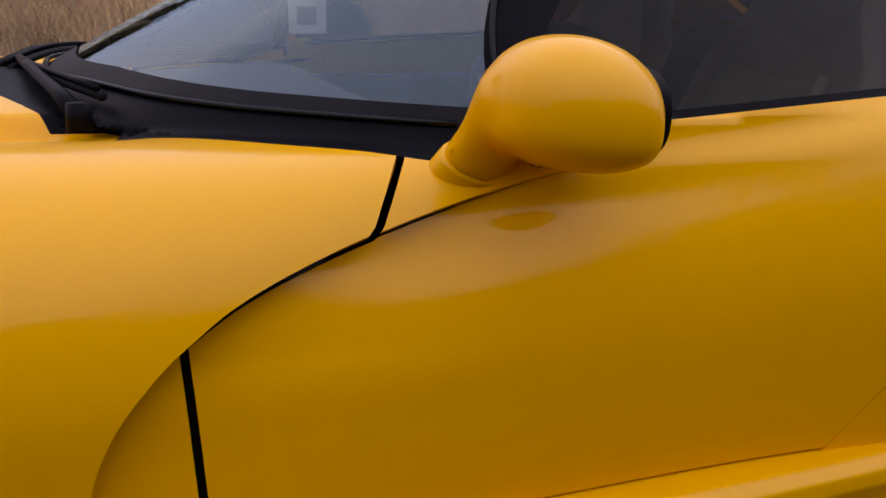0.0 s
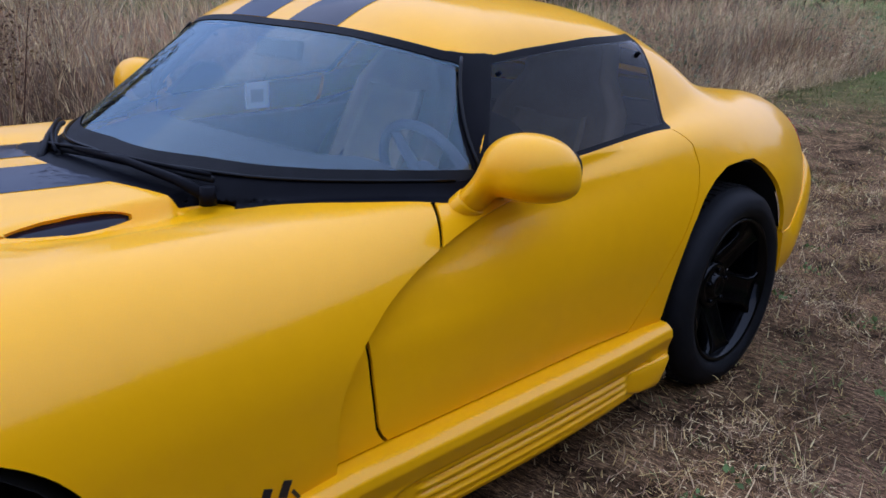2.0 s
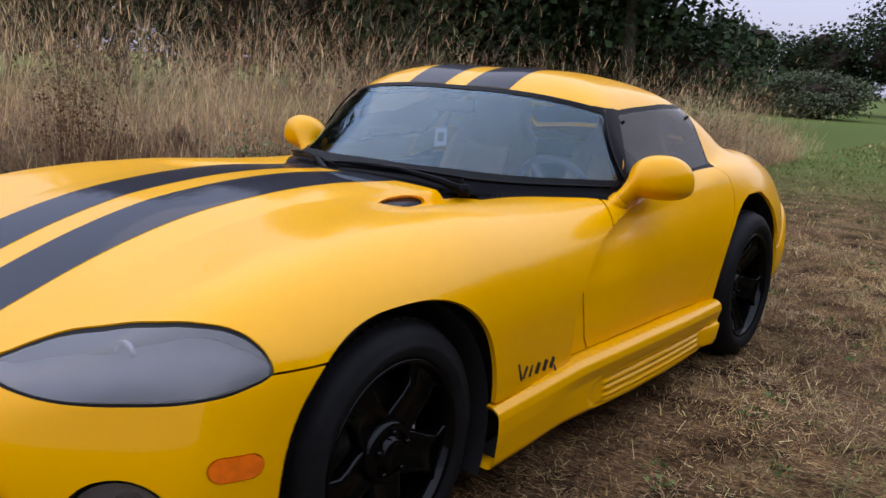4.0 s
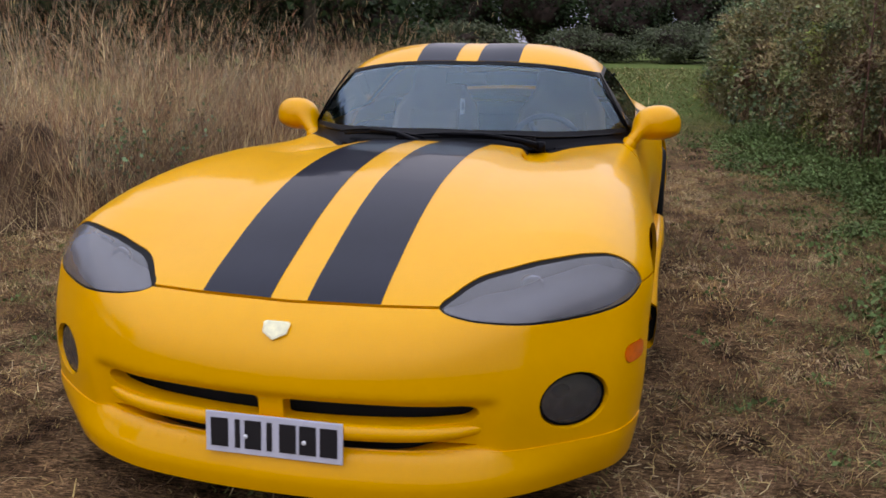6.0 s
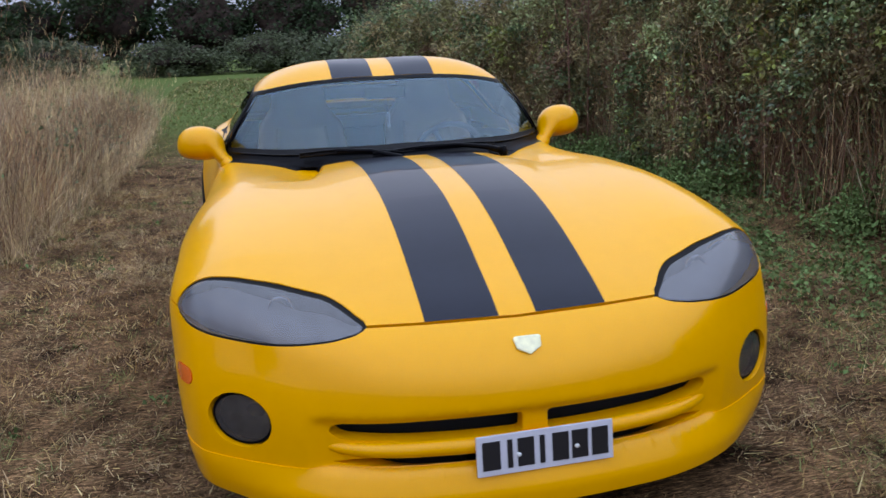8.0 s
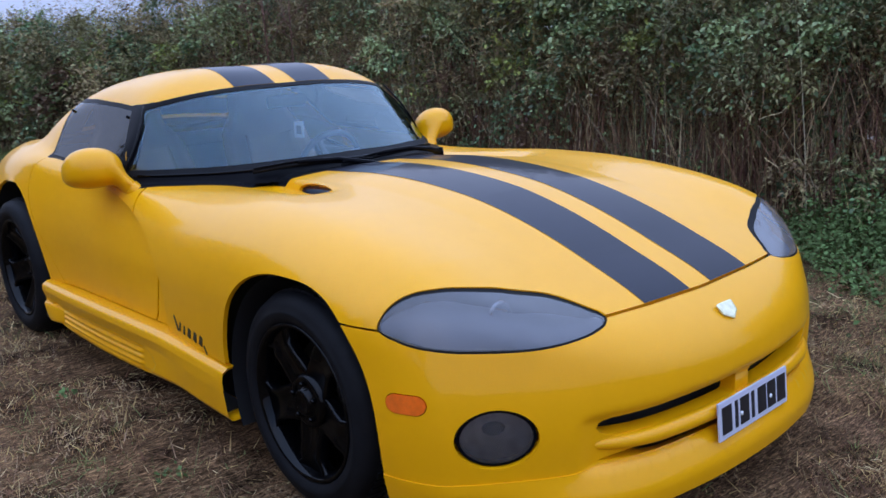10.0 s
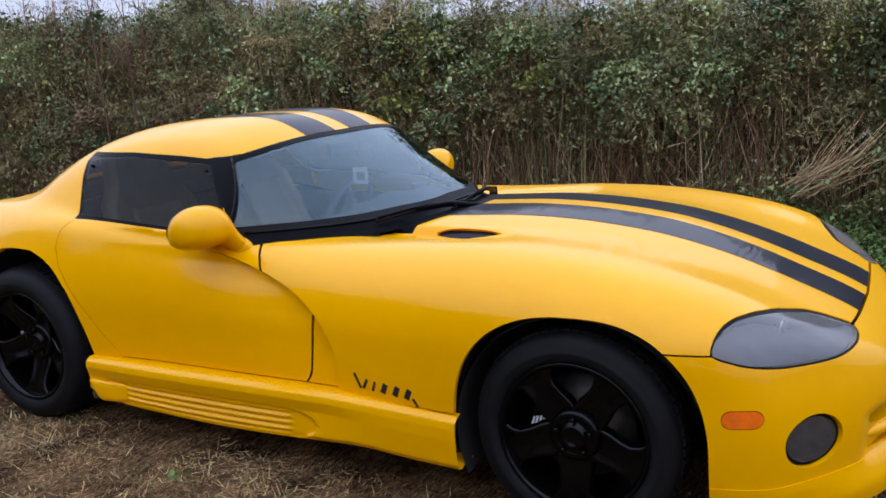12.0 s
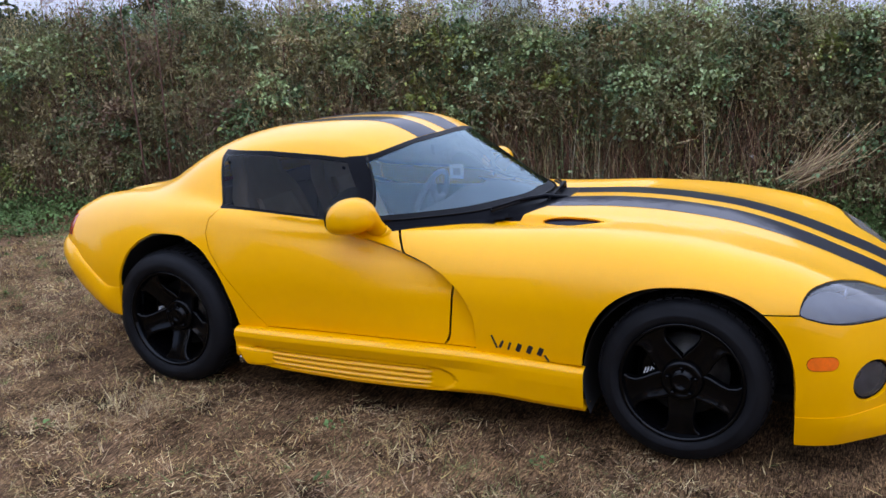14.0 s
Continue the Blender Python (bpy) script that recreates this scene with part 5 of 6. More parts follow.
def build_turf():
    # short upright blades
    n = 180000
    r = rng.random(n)
    x = np.where(r < 0.68, rng.uniform(-6.0, 2.6, n), -5.5 - 34 * rng.random(n) ** 1.8)
    y = rng.uniform(-6.0, 3.2, n)
    keep = (y > field_edge(x) - 0.4) & (y < hedge_edge(x) + 0.3)
    under = (np.abs(y) < 0.8) & (x > -3.0) & (x < 0.7)
    bare = step(0.1, 0.6, lumps(x, y, 2.7, 9) + 0.6 * lumps(x, y, 7.1, 3)) * 0.85
    keep &= ~under & (rng.random(n) > bare)
    x, y = x[keep], y[keep]
    p = on_ground(x, y)
    p[:, 2] -= 0.005
    green = rng.random(len(x)) < greenness(x, y)
    far = 1 + np.clip(-x - 6, 0, 36) * 0.28
    tall = (rng.gamma(2.2, 0.0065, len(x)) + 0.007) * np.sqrt(far) * (1 + 0.4 * lumps(x, y, 5.3, 8))
    pale = rng.random(len(x)) + 0.3 * lumps(x, y, 3.3, 13) + 0.3 * step(-1.0, 1.0, x) < 0.4
    # more dark blades towards the front, in the middle and on the right
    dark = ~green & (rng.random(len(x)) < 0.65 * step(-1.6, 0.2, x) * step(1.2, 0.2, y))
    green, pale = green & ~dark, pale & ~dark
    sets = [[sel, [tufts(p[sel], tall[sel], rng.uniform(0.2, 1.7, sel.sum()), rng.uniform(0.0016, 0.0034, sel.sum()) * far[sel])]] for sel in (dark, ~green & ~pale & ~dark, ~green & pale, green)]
    # flattened straw that mats the ground, in patches of one tone
    n = 220000
    x, y = rng.uniform(-5.5, 2.6, n), rng.uniform(-5.0, 3.0, n)
    patch = lumps(x, y, 4.3, 17) + 0.7 * lumps(x, y, 11.0, 5)
    keep = (y > field_edge(x) - 0.3) & (y < hedge_edge(x) + 0.2) & ~((np.abs(y) < 0.75) & (x > -3.0) & (x < 0.7)) & (rng.random(n) < 0.35 + 0.65 * step(-0.5, 0.4, patch) + step(0.2, 0.8, x))
    x, y, patch = x[keep], y[keep], patch[keep]
    p = on_ground(x, y)
    p[:, 2] += rng.uniform(0.0, 0.014, len(x))
    # tone falls towards the front, most on the car's right
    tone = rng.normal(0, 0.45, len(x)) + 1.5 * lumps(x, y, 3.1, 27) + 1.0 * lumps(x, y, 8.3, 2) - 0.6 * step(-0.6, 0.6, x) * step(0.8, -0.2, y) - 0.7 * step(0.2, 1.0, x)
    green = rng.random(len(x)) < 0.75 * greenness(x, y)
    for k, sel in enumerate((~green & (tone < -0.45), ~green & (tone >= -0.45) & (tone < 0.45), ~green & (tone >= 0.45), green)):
        c = sel.sum()
        a = rng.uniform(0, 2 * np.pi, c) + 0.6 * lumps(x[sel], y[sel], 5.0, 4)
        d = np.stack([np.cos(a), np.sin(a), rng.normal(0.06, 0.14, c)], 1) * rng.gamma(2.6, 0.009, c)[:, None]
        side = np.stack([-np.sin(a), np.cos(a), rng.normal(0, 0.5, c)], 1) * rng.uniform(0.0006, 0.0014, c)[:, None]
        q = p[sel]
        v = np.stack([q - side, q + side, q + d + side * 0.5, q + d - side * 0.5], 1)
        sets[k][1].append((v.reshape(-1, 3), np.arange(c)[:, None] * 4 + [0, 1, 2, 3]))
    # tussocks: blades that spring from one foot
    n = 17000
    x, y = rng.uniform(-6.0, 2.4, n), rng.uniform(-5.0, 3.0, n)
    keep = (y > field_edge(x) - 0.3) & (y < hedge_edge(x) + 0.1) & ~((np.abs(y) < 1.0) & (x > -3.2) & (x < 0.95)) & (rng.random(n) < 0.3 + 0.7 * step(-0.3, 0.5, lumps(x, y, 2.2, 41) + 0.5 * lumps(x, y, 6.3, 7)))
    x, y = x[keep], y[keep]
    # tussocks likewise darker towards the front on the right
    tone = rng.normal(0, 0.5, len(x)) + 1.5 * lumps(x, y, 3.1, 27) - 0.5 * step(-0.6, 0.6, x) * step(0.8, -0.2, y)
    green = rng.random(len(x)) < 0.06 + 0.65 * greenness(x, y) + 0.55 * step(0.2, 0.6, lumps(x, y, 3.7, 51))
    for k, sel in enumerate((~green & (tone < -0.5), ~green & (tone >= -0.5) & (tone < 0.4), ~green & (tone >= 0.4), green)):
        each = 13
        c = sel.sum() * each
        foot = np.repeat(on_ground(x[sel], y[sel]), each, 0) + rng.normal(0, 0.02, (c, 3)) * [1, 1, 0]
        sets[k][1].append(blades(foot, rng.gamma(3.0, 0.01, c) * np.repeat(rng.uniform(0.6, 1.4, sel.sum()), each), rng.gamma(2.0, 0.4, c), rng.uniform(0.0008, 0.0016, c), 0.5, 2))
    looks = ((STRAW_DARK, "dark_thatch", "dark brown thatch, denser towards the car's front"), (TURF, "mown_dry_grass", "short dry brown mown grass"), (TURF_PALE, "pale_mown_grass", "short bleached straw-coloured mown grass"), (TURF_GREEN, "short_green_grass", "patchy short green grass"))
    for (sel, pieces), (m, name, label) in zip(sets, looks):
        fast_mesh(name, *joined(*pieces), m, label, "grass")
    # small broad-leaved weeds dotted over the turf
    n = 420
    x, y = rng.uniform(-6, 2.4, n), rng.uniform(-4.5, 2.9, n)
    keep = (y > field_edge(x)) & (y < hedge_edge(x)) & ~((np.abs(y) < 1.05) & (x > -3.3) & (x < 1.0)) & (rng.random(n) < 0.2 + 0.8 * step(-0.2, 2.4, y))
    c = on_ground(x[keep], y[keep])
    each = 16
    p = np.repeat(c, each, 0) + rng.normal(0, 1, (len(c) * each, 3)) * [0.03, 0.03, 0.006] + [0, 0, 0.012]
    v, q = leaves(p, np.full(len(p), 0.022), 0.5)
    fast_mesh("turf_weeds", v, q, NETTLE, "small green weeds dotted over the dry turf", "weed")


def build_dry_grass():
    clumps, each = 1150, 46
    cx = rng.uniform(-15, 1.5, clumps)
    cdepth = rng.gamma(1.4, 0.85, clumps)
    cy = field_edge(cx) - 0.12 - cdepth
    cway = rng.uniform(0, 2 * np.pi, clumps)
    clean, csize = rng.gamma(1.8, 0.09, clumps), rng.gamma(9, 0.111, clumps)
    tone = rng.random(clumps) + 0.3 * lumps(cx, cy, 1.7, 12)
    i = np.repeat(np.arange(clumps), each)
    spread = rng.normal(0, 0.055, (len(i), 2)) * rng.uniform(0.5, 1.7, clumps)[i][:, None]
    x, y, depth = cx[i] + spread[:, 0], cy[i] + spread[:, 1], cdepth[i]
    tall = (0.5 + 0.7 * step(0, 1.2, depth)) * csize[i] * rng.gamma(14, 0.068, len(i)) * np.interp(x, [-9, -6, -2.5, -1.5, 0], [0.62, 0.8, 1.0, 1.3, 1.3])
    # each stem leans with its clump and away from its middle
    out = np.stack([np.cos(cway[i]) * clean[i], np.sin(cway[i]) * clean[i]], 1) + spread * 2.6 + rng.normal(0, 0.07, (len(i), 2))
    way, lean = np.arctan2(out[:, 1], out[:, 0]), np.hypot(out[:, 0], out[:, 1])
    p = on_ground(x, y)
    keep = y > -10
    for lo, hi, m, name, label in ((-9, 0.5, STRAW, "tall_dry_grass", "tall dry straw-coloured meadow grass"), (0.5, 0.82, STRAW_RED, "russet_dry_grass", "tall russet dry meadow grass"), (0.82, 9, STRAW_GREY, "grey_dry_grass", "tall greyish weathered meadow grass")):
        sel = keep & (tone[i] + rng.normal(0, 0.08, len(i)) >= lo) & (tone[i] < hi)
        k = sel.sum()
        stems = blades(p[sel], tall[sel], lean[sel], rng.uniform(0.0011, 0.0023, k), 0.6, 3, way[sel])
        # feathery heads at the tips
        head = rng.random(k) < 0.35
        tips = stems[0].reshape(k, -1, 3)[head][:, -2:].mean(1)
        c = len(tips) * 2
        heads = blades(np.repeat(tips, 2, 0) - [0, 0, 0.09], rng.uniform(0.06, 0.18, c), rng.uniform(0.05, 0.3, c), np.full(c, 0.0026), 0.5, 2, np.repeat(way[sel][head], 2) + rng.normal(0, 0.9, c))
        fast_mesh(name, *joined(held_out(*stems, 8), held_out(*heads, 6)), m, label, "grass")
    # dark sheet below the stems; its colour stands in for shaded gaps
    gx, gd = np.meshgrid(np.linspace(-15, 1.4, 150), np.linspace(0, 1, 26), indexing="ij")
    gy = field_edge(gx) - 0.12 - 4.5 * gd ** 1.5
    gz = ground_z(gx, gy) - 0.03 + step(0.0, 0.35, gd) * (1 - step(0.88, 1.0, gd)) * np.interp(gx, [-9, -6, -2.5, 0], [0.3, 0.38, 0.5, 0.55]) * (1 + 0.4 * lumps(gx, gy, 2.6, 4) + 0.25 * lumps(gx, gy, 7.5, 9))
    tagged(grid_part("meadow_gap_shade", np.stack([gx, gy, gz], -1), MEADOW_SHADE, None), "dark sheet coloured as shade under the tall dry grass", "grass", kind="stuff")
    # dark stems deep between the clumps, coloured for the shade there
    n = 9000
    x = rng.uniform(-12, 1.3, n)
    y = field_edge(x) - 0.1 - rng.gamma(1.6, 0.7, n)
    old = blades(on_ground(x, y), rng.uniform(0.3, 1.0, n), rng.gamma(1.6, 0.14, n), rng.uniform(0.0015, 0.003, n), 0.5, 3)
    fast_mesh("dark_meadow_stems", *held_out(*old, 8), STRAW_DARK, "dark stems coloured as shade between the dry grass clumps", "grass")
    m = 18000
    x = rng.uniform(-12, 1.2, m)
    y = field_edge(x) - rng.gamma(1.3, 0.6, m)
    low = blades(on_ground(x, y), rng.uniform(0.12, 0.5, m), rng.gamma(2, 0.4, m), rng.uniform(0.0012, 0.0024, m), 0.8, 3)
    fast_mesh("fallen_dry_grass", *held_out(*low, 8), STRAW, "bent and fallen dry grass at the meadow's edge", "grass")
    # green undergrowth low in the dry grass
    c = np.stack([rng.uniform(-13, -2.2, 700), rng.uniform(-6, -2, 700), rng.uniform(0.05, 0.75, 700)], 1)
    c[:, 1] = field_edge(c[:, 0]) - rng.gamma(2, 0.5, 700)
    c = c[lumps(c[:, 0], c[:, 1], 1.5, 21) > 0.1]
    lv = leaves(np.repeat(c, 16, 0) + rng.normal(0, 0.1, (len(c) * 16, 3)), np.full(len(c) * 16, 0.03), 0.4)
    fast_mesh("green_undergrowth", *lv, LEAF, "dull green bramble growth among the dry grass", "weed")
    # dark dead docks
    for cx, cy in ((-1.85, -3.35), (-1.72, -3.5), (-2.6, -4.6), (-4.6, -3.6), (-6.2, -3.4)):
        c = 18
        foot = on_ground(cx + rng.normal(0, 0.1, c), cy + rng.normal(0, 0.1, c))
        t = rng.uniform(0.8, 1.42, c)
        st = blades(foot, t, rng.uniform(0.02, 0.16, c), np.full(c, 0.006), 0.2, 3)
        seeds = np.repeat(foot, 30, 0) + np.stack([rng.normal(0, 0.04, c * 30), rng.normal(0, 0.04, c * 30), np.repeat(t, 30) * rng.uniform(0.5, 1.0, c * 30)], 1)
        lv = leaves(seeds, np.full(len(seeds), 0.022))
        v, q = joined(st, lv)
        fast_mesh("dead_dock", v, q, STRAW_DARK, "dark brown dead dock stems in the dry grass", "weed", kind="")


def hedge_top(x):
    return np.interp(x, [-24, -12, -8, -7, -6, -4.5, -3, -2, 0, 3, 8], [2.0, 2.1, 2.17, 2.14, 2.12, 2.08, 1.9, 1.8, 1.78, 1.84, 1.88]) + 0.05 * lumps(x, 0 * x, 1.7, 4)


def face_of(x, z):
    """The hedge's front face: it leans back and is lumpy."""
    return hedge_edge(x) + 0.02 + 0.3 * np.clip(z / 1.8, 0, None) ** 1.2 + 0.2 * lumps(x, z * 1.4, 2.2, 6) + 0.08 * lumps(x, z, 6.0, 1)


def weeds(foot, tall, each, size, wide, low=0.35, bush=0.07, droop=0.1, stem=0.003, rise=0.35):
    """Upright weeds: a thin stem with small leaves round it that thin out towards the tip."""
    n = len(foot)
    stems = blades(foot, tall, rng.uniform(0.0, 0.1, n), np.full(n, stem), 0.3, 3)
    line = stems[0].reshape(n, 4, 2, 3).mean(2)
    h = low + (1 - low) * rng.random((n, each)) ** 0.85
    k = np.clip(h * 3, 0, 2.999)
    i = k.astype(int)
    f = (k - i)[..., None]
    rows = np.arange(n)[:, None]
    on = line[rows, i] * (1 - f) + line[rows, i + 1] * f
    a = rng.uniform(0, 2 * np.pi, (n, each))
    out = np.stack([np.cos(a), np.sin(a), np.zeros_like(a)], -1)
    taper = (1.15 - 0.8 * h)[..., None]
    reach = bush * rng.random((n, each, 1)) * taper
    p = (on + out * reach + [0, 0, 0] + rng.normal(0, 0.008, on.shape)).reshape(-1, 3)
    d = unit(out.reshape(-1, 3) + rng.normal(0, 0.5, (n * each, 3)) + [0, 0, rise - droop])
    w = unit(np.cross(d, rng.normal(0, 0.6, (n * each, 3)) + [0, 0, 1.0]))
    s = (size * rng.uniform(0.55, 1.45, n * each) * taper.reshape(-1) ** 0.5)[:, None]
    mid = p + d * s * 0.45
    c = np.cross(w, d)
    v = np.stack([p, mid + w * s * wide, p + d * s - np.array([0, 0, 0.25 if rise < 1 else 0.0]) * s, mid - w * s * wide], 1)
    q = np.arange(n * each)[:, None] * 4 + [0, 1, 2, 3]
    return joined(stems, (v.reshape(-1, 3), q))


def sprigs(at, r, n, per, size, wide):
    """One shrub: arching sprigs from a foot, each set with small leaves towards its tip."""
    d = unit(rng.normal(size=(n, 3)) * [1, 0.8, 0.7] + [0, -0.35, 0.55])
    long = r * rng.uniform(0.6, 1.25, n)
    t = 0.3 + 0.75 * rng.random((n, per)) ** 0.8
    p = at + d[:, None] * (long[:, None] * t)[..., None] - np.array([0, 0, 0.35]) * (long[:, None] * t * t)[..., None]
    p = p.reshape(-1, 3) + rng.normal(0, 0.012, (n * per, 3))
    way = unit(np.repeat(d, per, 0) + rng.normal(0, 0.75, (n * per, 3)))
    side = unit(np.cross(way, rng.normal(0, 0.7, (n * per, 3)) + [0, -0.3, 1.0]))
    s = (size * rng.uniform(0.55, 1.4, n * per))[:, None]
    mid = p + way * s * 0.42
    v = np.stack([p, mid + side * s * wide, p + way * s - np.array([0, 0, 0.2]) * s, mid - side * s * wide], 1)
    return v.reshape(-1, 3), np.arange(n * per)[:, None] * 4 + [0, 1, 2, 3]


def along(n, lo=-7.8, hi=3.0, far=0.2):
    return np.where(rng.random(n) > far, rng.uniform(lo, hi, n), rng.uniform(-20, lo, n))


def build_hedge():
    # dark sheet behind the growth; the hedge's inner shade is in its colour
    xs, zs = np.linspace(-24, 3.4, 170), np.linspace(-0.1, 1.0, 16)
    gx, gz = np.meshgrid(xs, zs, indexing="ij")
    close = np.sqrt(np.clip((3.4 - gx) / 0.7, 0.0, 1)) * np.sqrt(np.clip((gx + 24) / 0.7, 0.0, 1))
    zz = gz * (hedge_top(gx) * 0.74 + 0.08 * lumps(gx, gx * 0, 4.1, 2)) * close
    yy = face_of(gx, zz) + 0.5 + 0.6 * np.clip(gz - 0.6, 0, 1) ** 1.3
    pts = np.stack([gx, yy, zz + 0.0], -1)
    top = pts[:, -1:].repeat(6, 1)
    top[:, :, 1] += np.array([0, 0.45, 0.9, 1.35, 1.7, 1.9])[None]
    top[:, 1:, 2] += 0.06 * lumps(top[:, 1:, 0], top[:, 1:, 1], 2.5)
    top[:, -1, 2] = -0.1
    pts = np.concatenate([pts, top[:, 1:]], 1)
    ob = grid_part("hedge_shade_core", pts, THICKET, None)
    tagged(ob, "dark sheet coloured as shade inside the overgrown hedge", "hedge", kind="stuff")

    def spread(n, zlo=0.0, zhi=1.0, out=0.12):
        x = along(n)
        z = rng.uniform(zlo, zhi, n) * hedge_top(x)
        y = face_of(x, z) + rng.normal(0.05, out, n)
        return np.stack([x, y, z + ground_z(x, y)], 1)

    # upright weeds of several kinds, in patches
    n = 4600
    x = along(n)
    back = rng.uniform(0, 1, n) ** 0.8
    y = hedge_edge(x) + 0.05 + 0.95 * back + 0.1 * lumps(x, x, 2.2, 6)
    tall = hedge_top(x) * (0.66 + 0.4 * back) * rng.uniform(0.8, 1.12, n) - ground_z(x, y) * 0.8
    tall = np.maximum(tall, 0.4)
    kind = lumps(x, y, 1.3, 11) + 0.6 * lumps(x, y, 3.7, 5) + rng.normal(0, 0.35, n)
    tan = rng.random(n) < np.interp(x, [-20, -9, -6.5, -4.3, -3.4, 1, 3], [0.35, 0.3, 0.5, 0.45, 0.15, 0.1, 0.15])
    # gaps between the stands, through which the dark inside shows
    stand = lumps(x, y * 0.5, 3.1, 19) + 0.6 * lumps(x, y * 0.5, 7.3, 8)
    thick = rng.random(n) < 0.22 + 0.78 * step(-0.55, 0.25, stand)
    tall = tall * (1 + 0.1 * stand)
    far = 1 + 0.07 * np.clip(-x - 7, 0, 14)
    foot = np.stack([x, y, ground_z(x, y)], 1)
    sets = ((tan, LEAF_DULL, 0.062, 0.1, 50, 0.15, 0.1, "olive_weeds", "tall feathery weeds fading to olive brown"),
            (~tan & (kind < -0.25), LEAF_GREY, 0.055, 0.1, 54, 0.5, 0.11, "feathery_weeds", "tall grey-green feathery weeds with narrow leaves"),
            (~tan & (kind >= -0.25) & (kind < 0.4), LEAF, 0.027, 0.2, 72, 0.56, 0.11, "leafy_weeds", "tall dark green leafy weeds"),
            (~tan & (kind >= 0.4) & (kind < 0.8), LEAF_PALE, 0.027, 0.19, 66, 0.6, 0.1, "pale_weeds", "tall pale green weeds"),
            (~tan & (kind >= 0.8), LEAF_BROWN, 0.03, 0.17, 50, 0.2, 0.1, "withered_weeds", "tall withered brown weeds"))
    for sel, m, size, wide, each, low, bush, name, label in sets:
        sel = sel & thick
        near = sel & (x > -9)
        off = sel & ~near
        pieces = [weeds(foot[near], tall[near], each, size, wide, low, bush, rise=1.5 if wide < 0.15 else 0.8)]
        if off.any():
            pieces.append(weeds(foot[off], tall[off], each, size * 1.7, wide * 1.2, low, bush * 1.3))
        fast_mesh(name, *joined(*pieces), m, label, "weed")
    # the upper growth, seen against the sky
    n = 6400
    x = along(n)
    y = face_of(x, 1.5) + rng.uniform(0.0, 1.5, n)
    foot = np.stack([x, y, hedge_top(x) * 0.66], 1)
    tall = hedge_top(x) * rng.uniform(0.2, 0.36, n) * (1 + 0.25 * lumps(x, y, 3.1, 17))
    kind = lumps(x, y, 1.3, 11) + rng.normal(0, 0.4, n) + np.interp(x, [-6, -3.5], [0.5, 0])
    # pale leaves towards this end stand in for sky shining through
    fresh = rng.random(n) < 0.55 * step(-3.0, -1.2, x)
    fast_mesh("upper_pale_weeds", *weeds(foot[fresh], tall[fresh], 26, 0.05, 0.15, 0.0, 0.09, rise=1.2), LEAF_PALE, "pale green weeds along the hedge's top", "weed")
    kind = np.where(fresh, 99, kind)
    for lo, hi, m, name, label in ((-9, 0.1, LEAF_GREY, "upper_weeds", "grey-green weeds along the hedge's top"), (0.1, 0.6, LEAF_DULL, "upper_olive_weeds", "olive-brown weeds along the hedge's top"), (0.6, 9, LEAF, "upper_green_weeds", "green weeds along the hedge's top")):
        sel = (kind >= lo) & (kind < hi)
        fast_mesh(name, *weeds(foot[sel], tall[sel], 26, 0.055, 0.13, 0.0, 0.09, rise=1.2), m, label, "weed")
    # long dry and green grass that stands among the weeds
    n = 3800
    x = along(n, far=0.15)
    y = hedge_edge(x) + rng.uniform(0.0, 0.8, n) + 0.1 * lumps(x, x, 2.2, 6)
    tall = hedge_top(x) * rng.uniform(0.45, 1.0, n)
    left = np.interp(x, [-6, -4, -3, 3], [0.65, 0.6, 0.35, 0.3])
    r = rng.random(n) + 0.15 * lumps(x, y, 2.9, 23)
    for sel, m, name, label in ((r < left, STRAW_GREY, "hedge_dry_grass", "tall weathered grass among the hedge weeds"), ((r >= left) & (r < left + 0.3), LEAF_GREY, "hedge_green_grass", "tall grey-green grass among the hedge weeds"), (r >= left + 0.3, STEM_BROWN, "hedge_brown_stalks", "tall brown stalks among the hedge weeds")):
        v, q = blades(np.stack([x, y, ground_z(x, y)], 1)[sel], tall[sel], rng.gamma(1.6, 0.11, sel.sum()), rng.uniform(0.0018, 0.0036, sel.sum()), 0.5, 3)
        v, q = held_back(v, q, 8, lambda x: hedge_edge(x) - 0.2)
        fast_mesh(name, v, q, m, label, "grass")
    # brown dead stems that stand bare in the shade below
    n = 11000
    x = along(n, far=0.12)
    y = hedge_edge(x) + rng.uniform(-0.02, 0.62, n) + 0.1 * lumps(x, x, 2.2, 6)
    tall = rng.uniform(0.35, 1.5, n)
    lean = rng.gamma(1.5, 0.17, n)
    for lo, hi, m, name, label in ((0, 0.62, STEM_BROWN, "dead_stems", "reddish-brown dead stems in the hedge"), (0.62, 0.85, STRAW_DARK, "dark_dead_stems", "dark dead stems in the hedge"), (0.85, 1.01, STRAW, "pale_dry_stems", "pale dry grass stems in the hedge")):
        r = rng.random(n)
        sel = (r >= lo) & (r < hi)
        v, q = blades(np.stack([x, y, ground_z(x, y)], 1)[sel], tall[sel], lean[sel], rng.uniform(0.0018, 0.004, sel.sum()), 0.4, 3)
        v, q = held_back(v, q, 8, lambda x: hedge_edge(x) - 0.2)
        fast_mesh(name, v, q, m, label, "stem")
    c = spread(9000, 0.0, 0.62, 0.1)
    v, q = blades(c, rng.uniform(0.08, 0.35, len(c)), rng.uniform(0.1, 1.8, len(c)), rng.uniform(0.0012, 0.0026, len(c)), 0.5, 3)
    v, q = held_back(v, q, 8, lambda x: hedge_edge(x) - 0.15)
    fast_mesh("tangled_stems", v, q, STEM_BROWN, "fine tangled dead stems in the hedge", "stem")
    # sprays of bramble in front, in clumps
    c = spread(2400, 0.2, 0.95, 0.1)
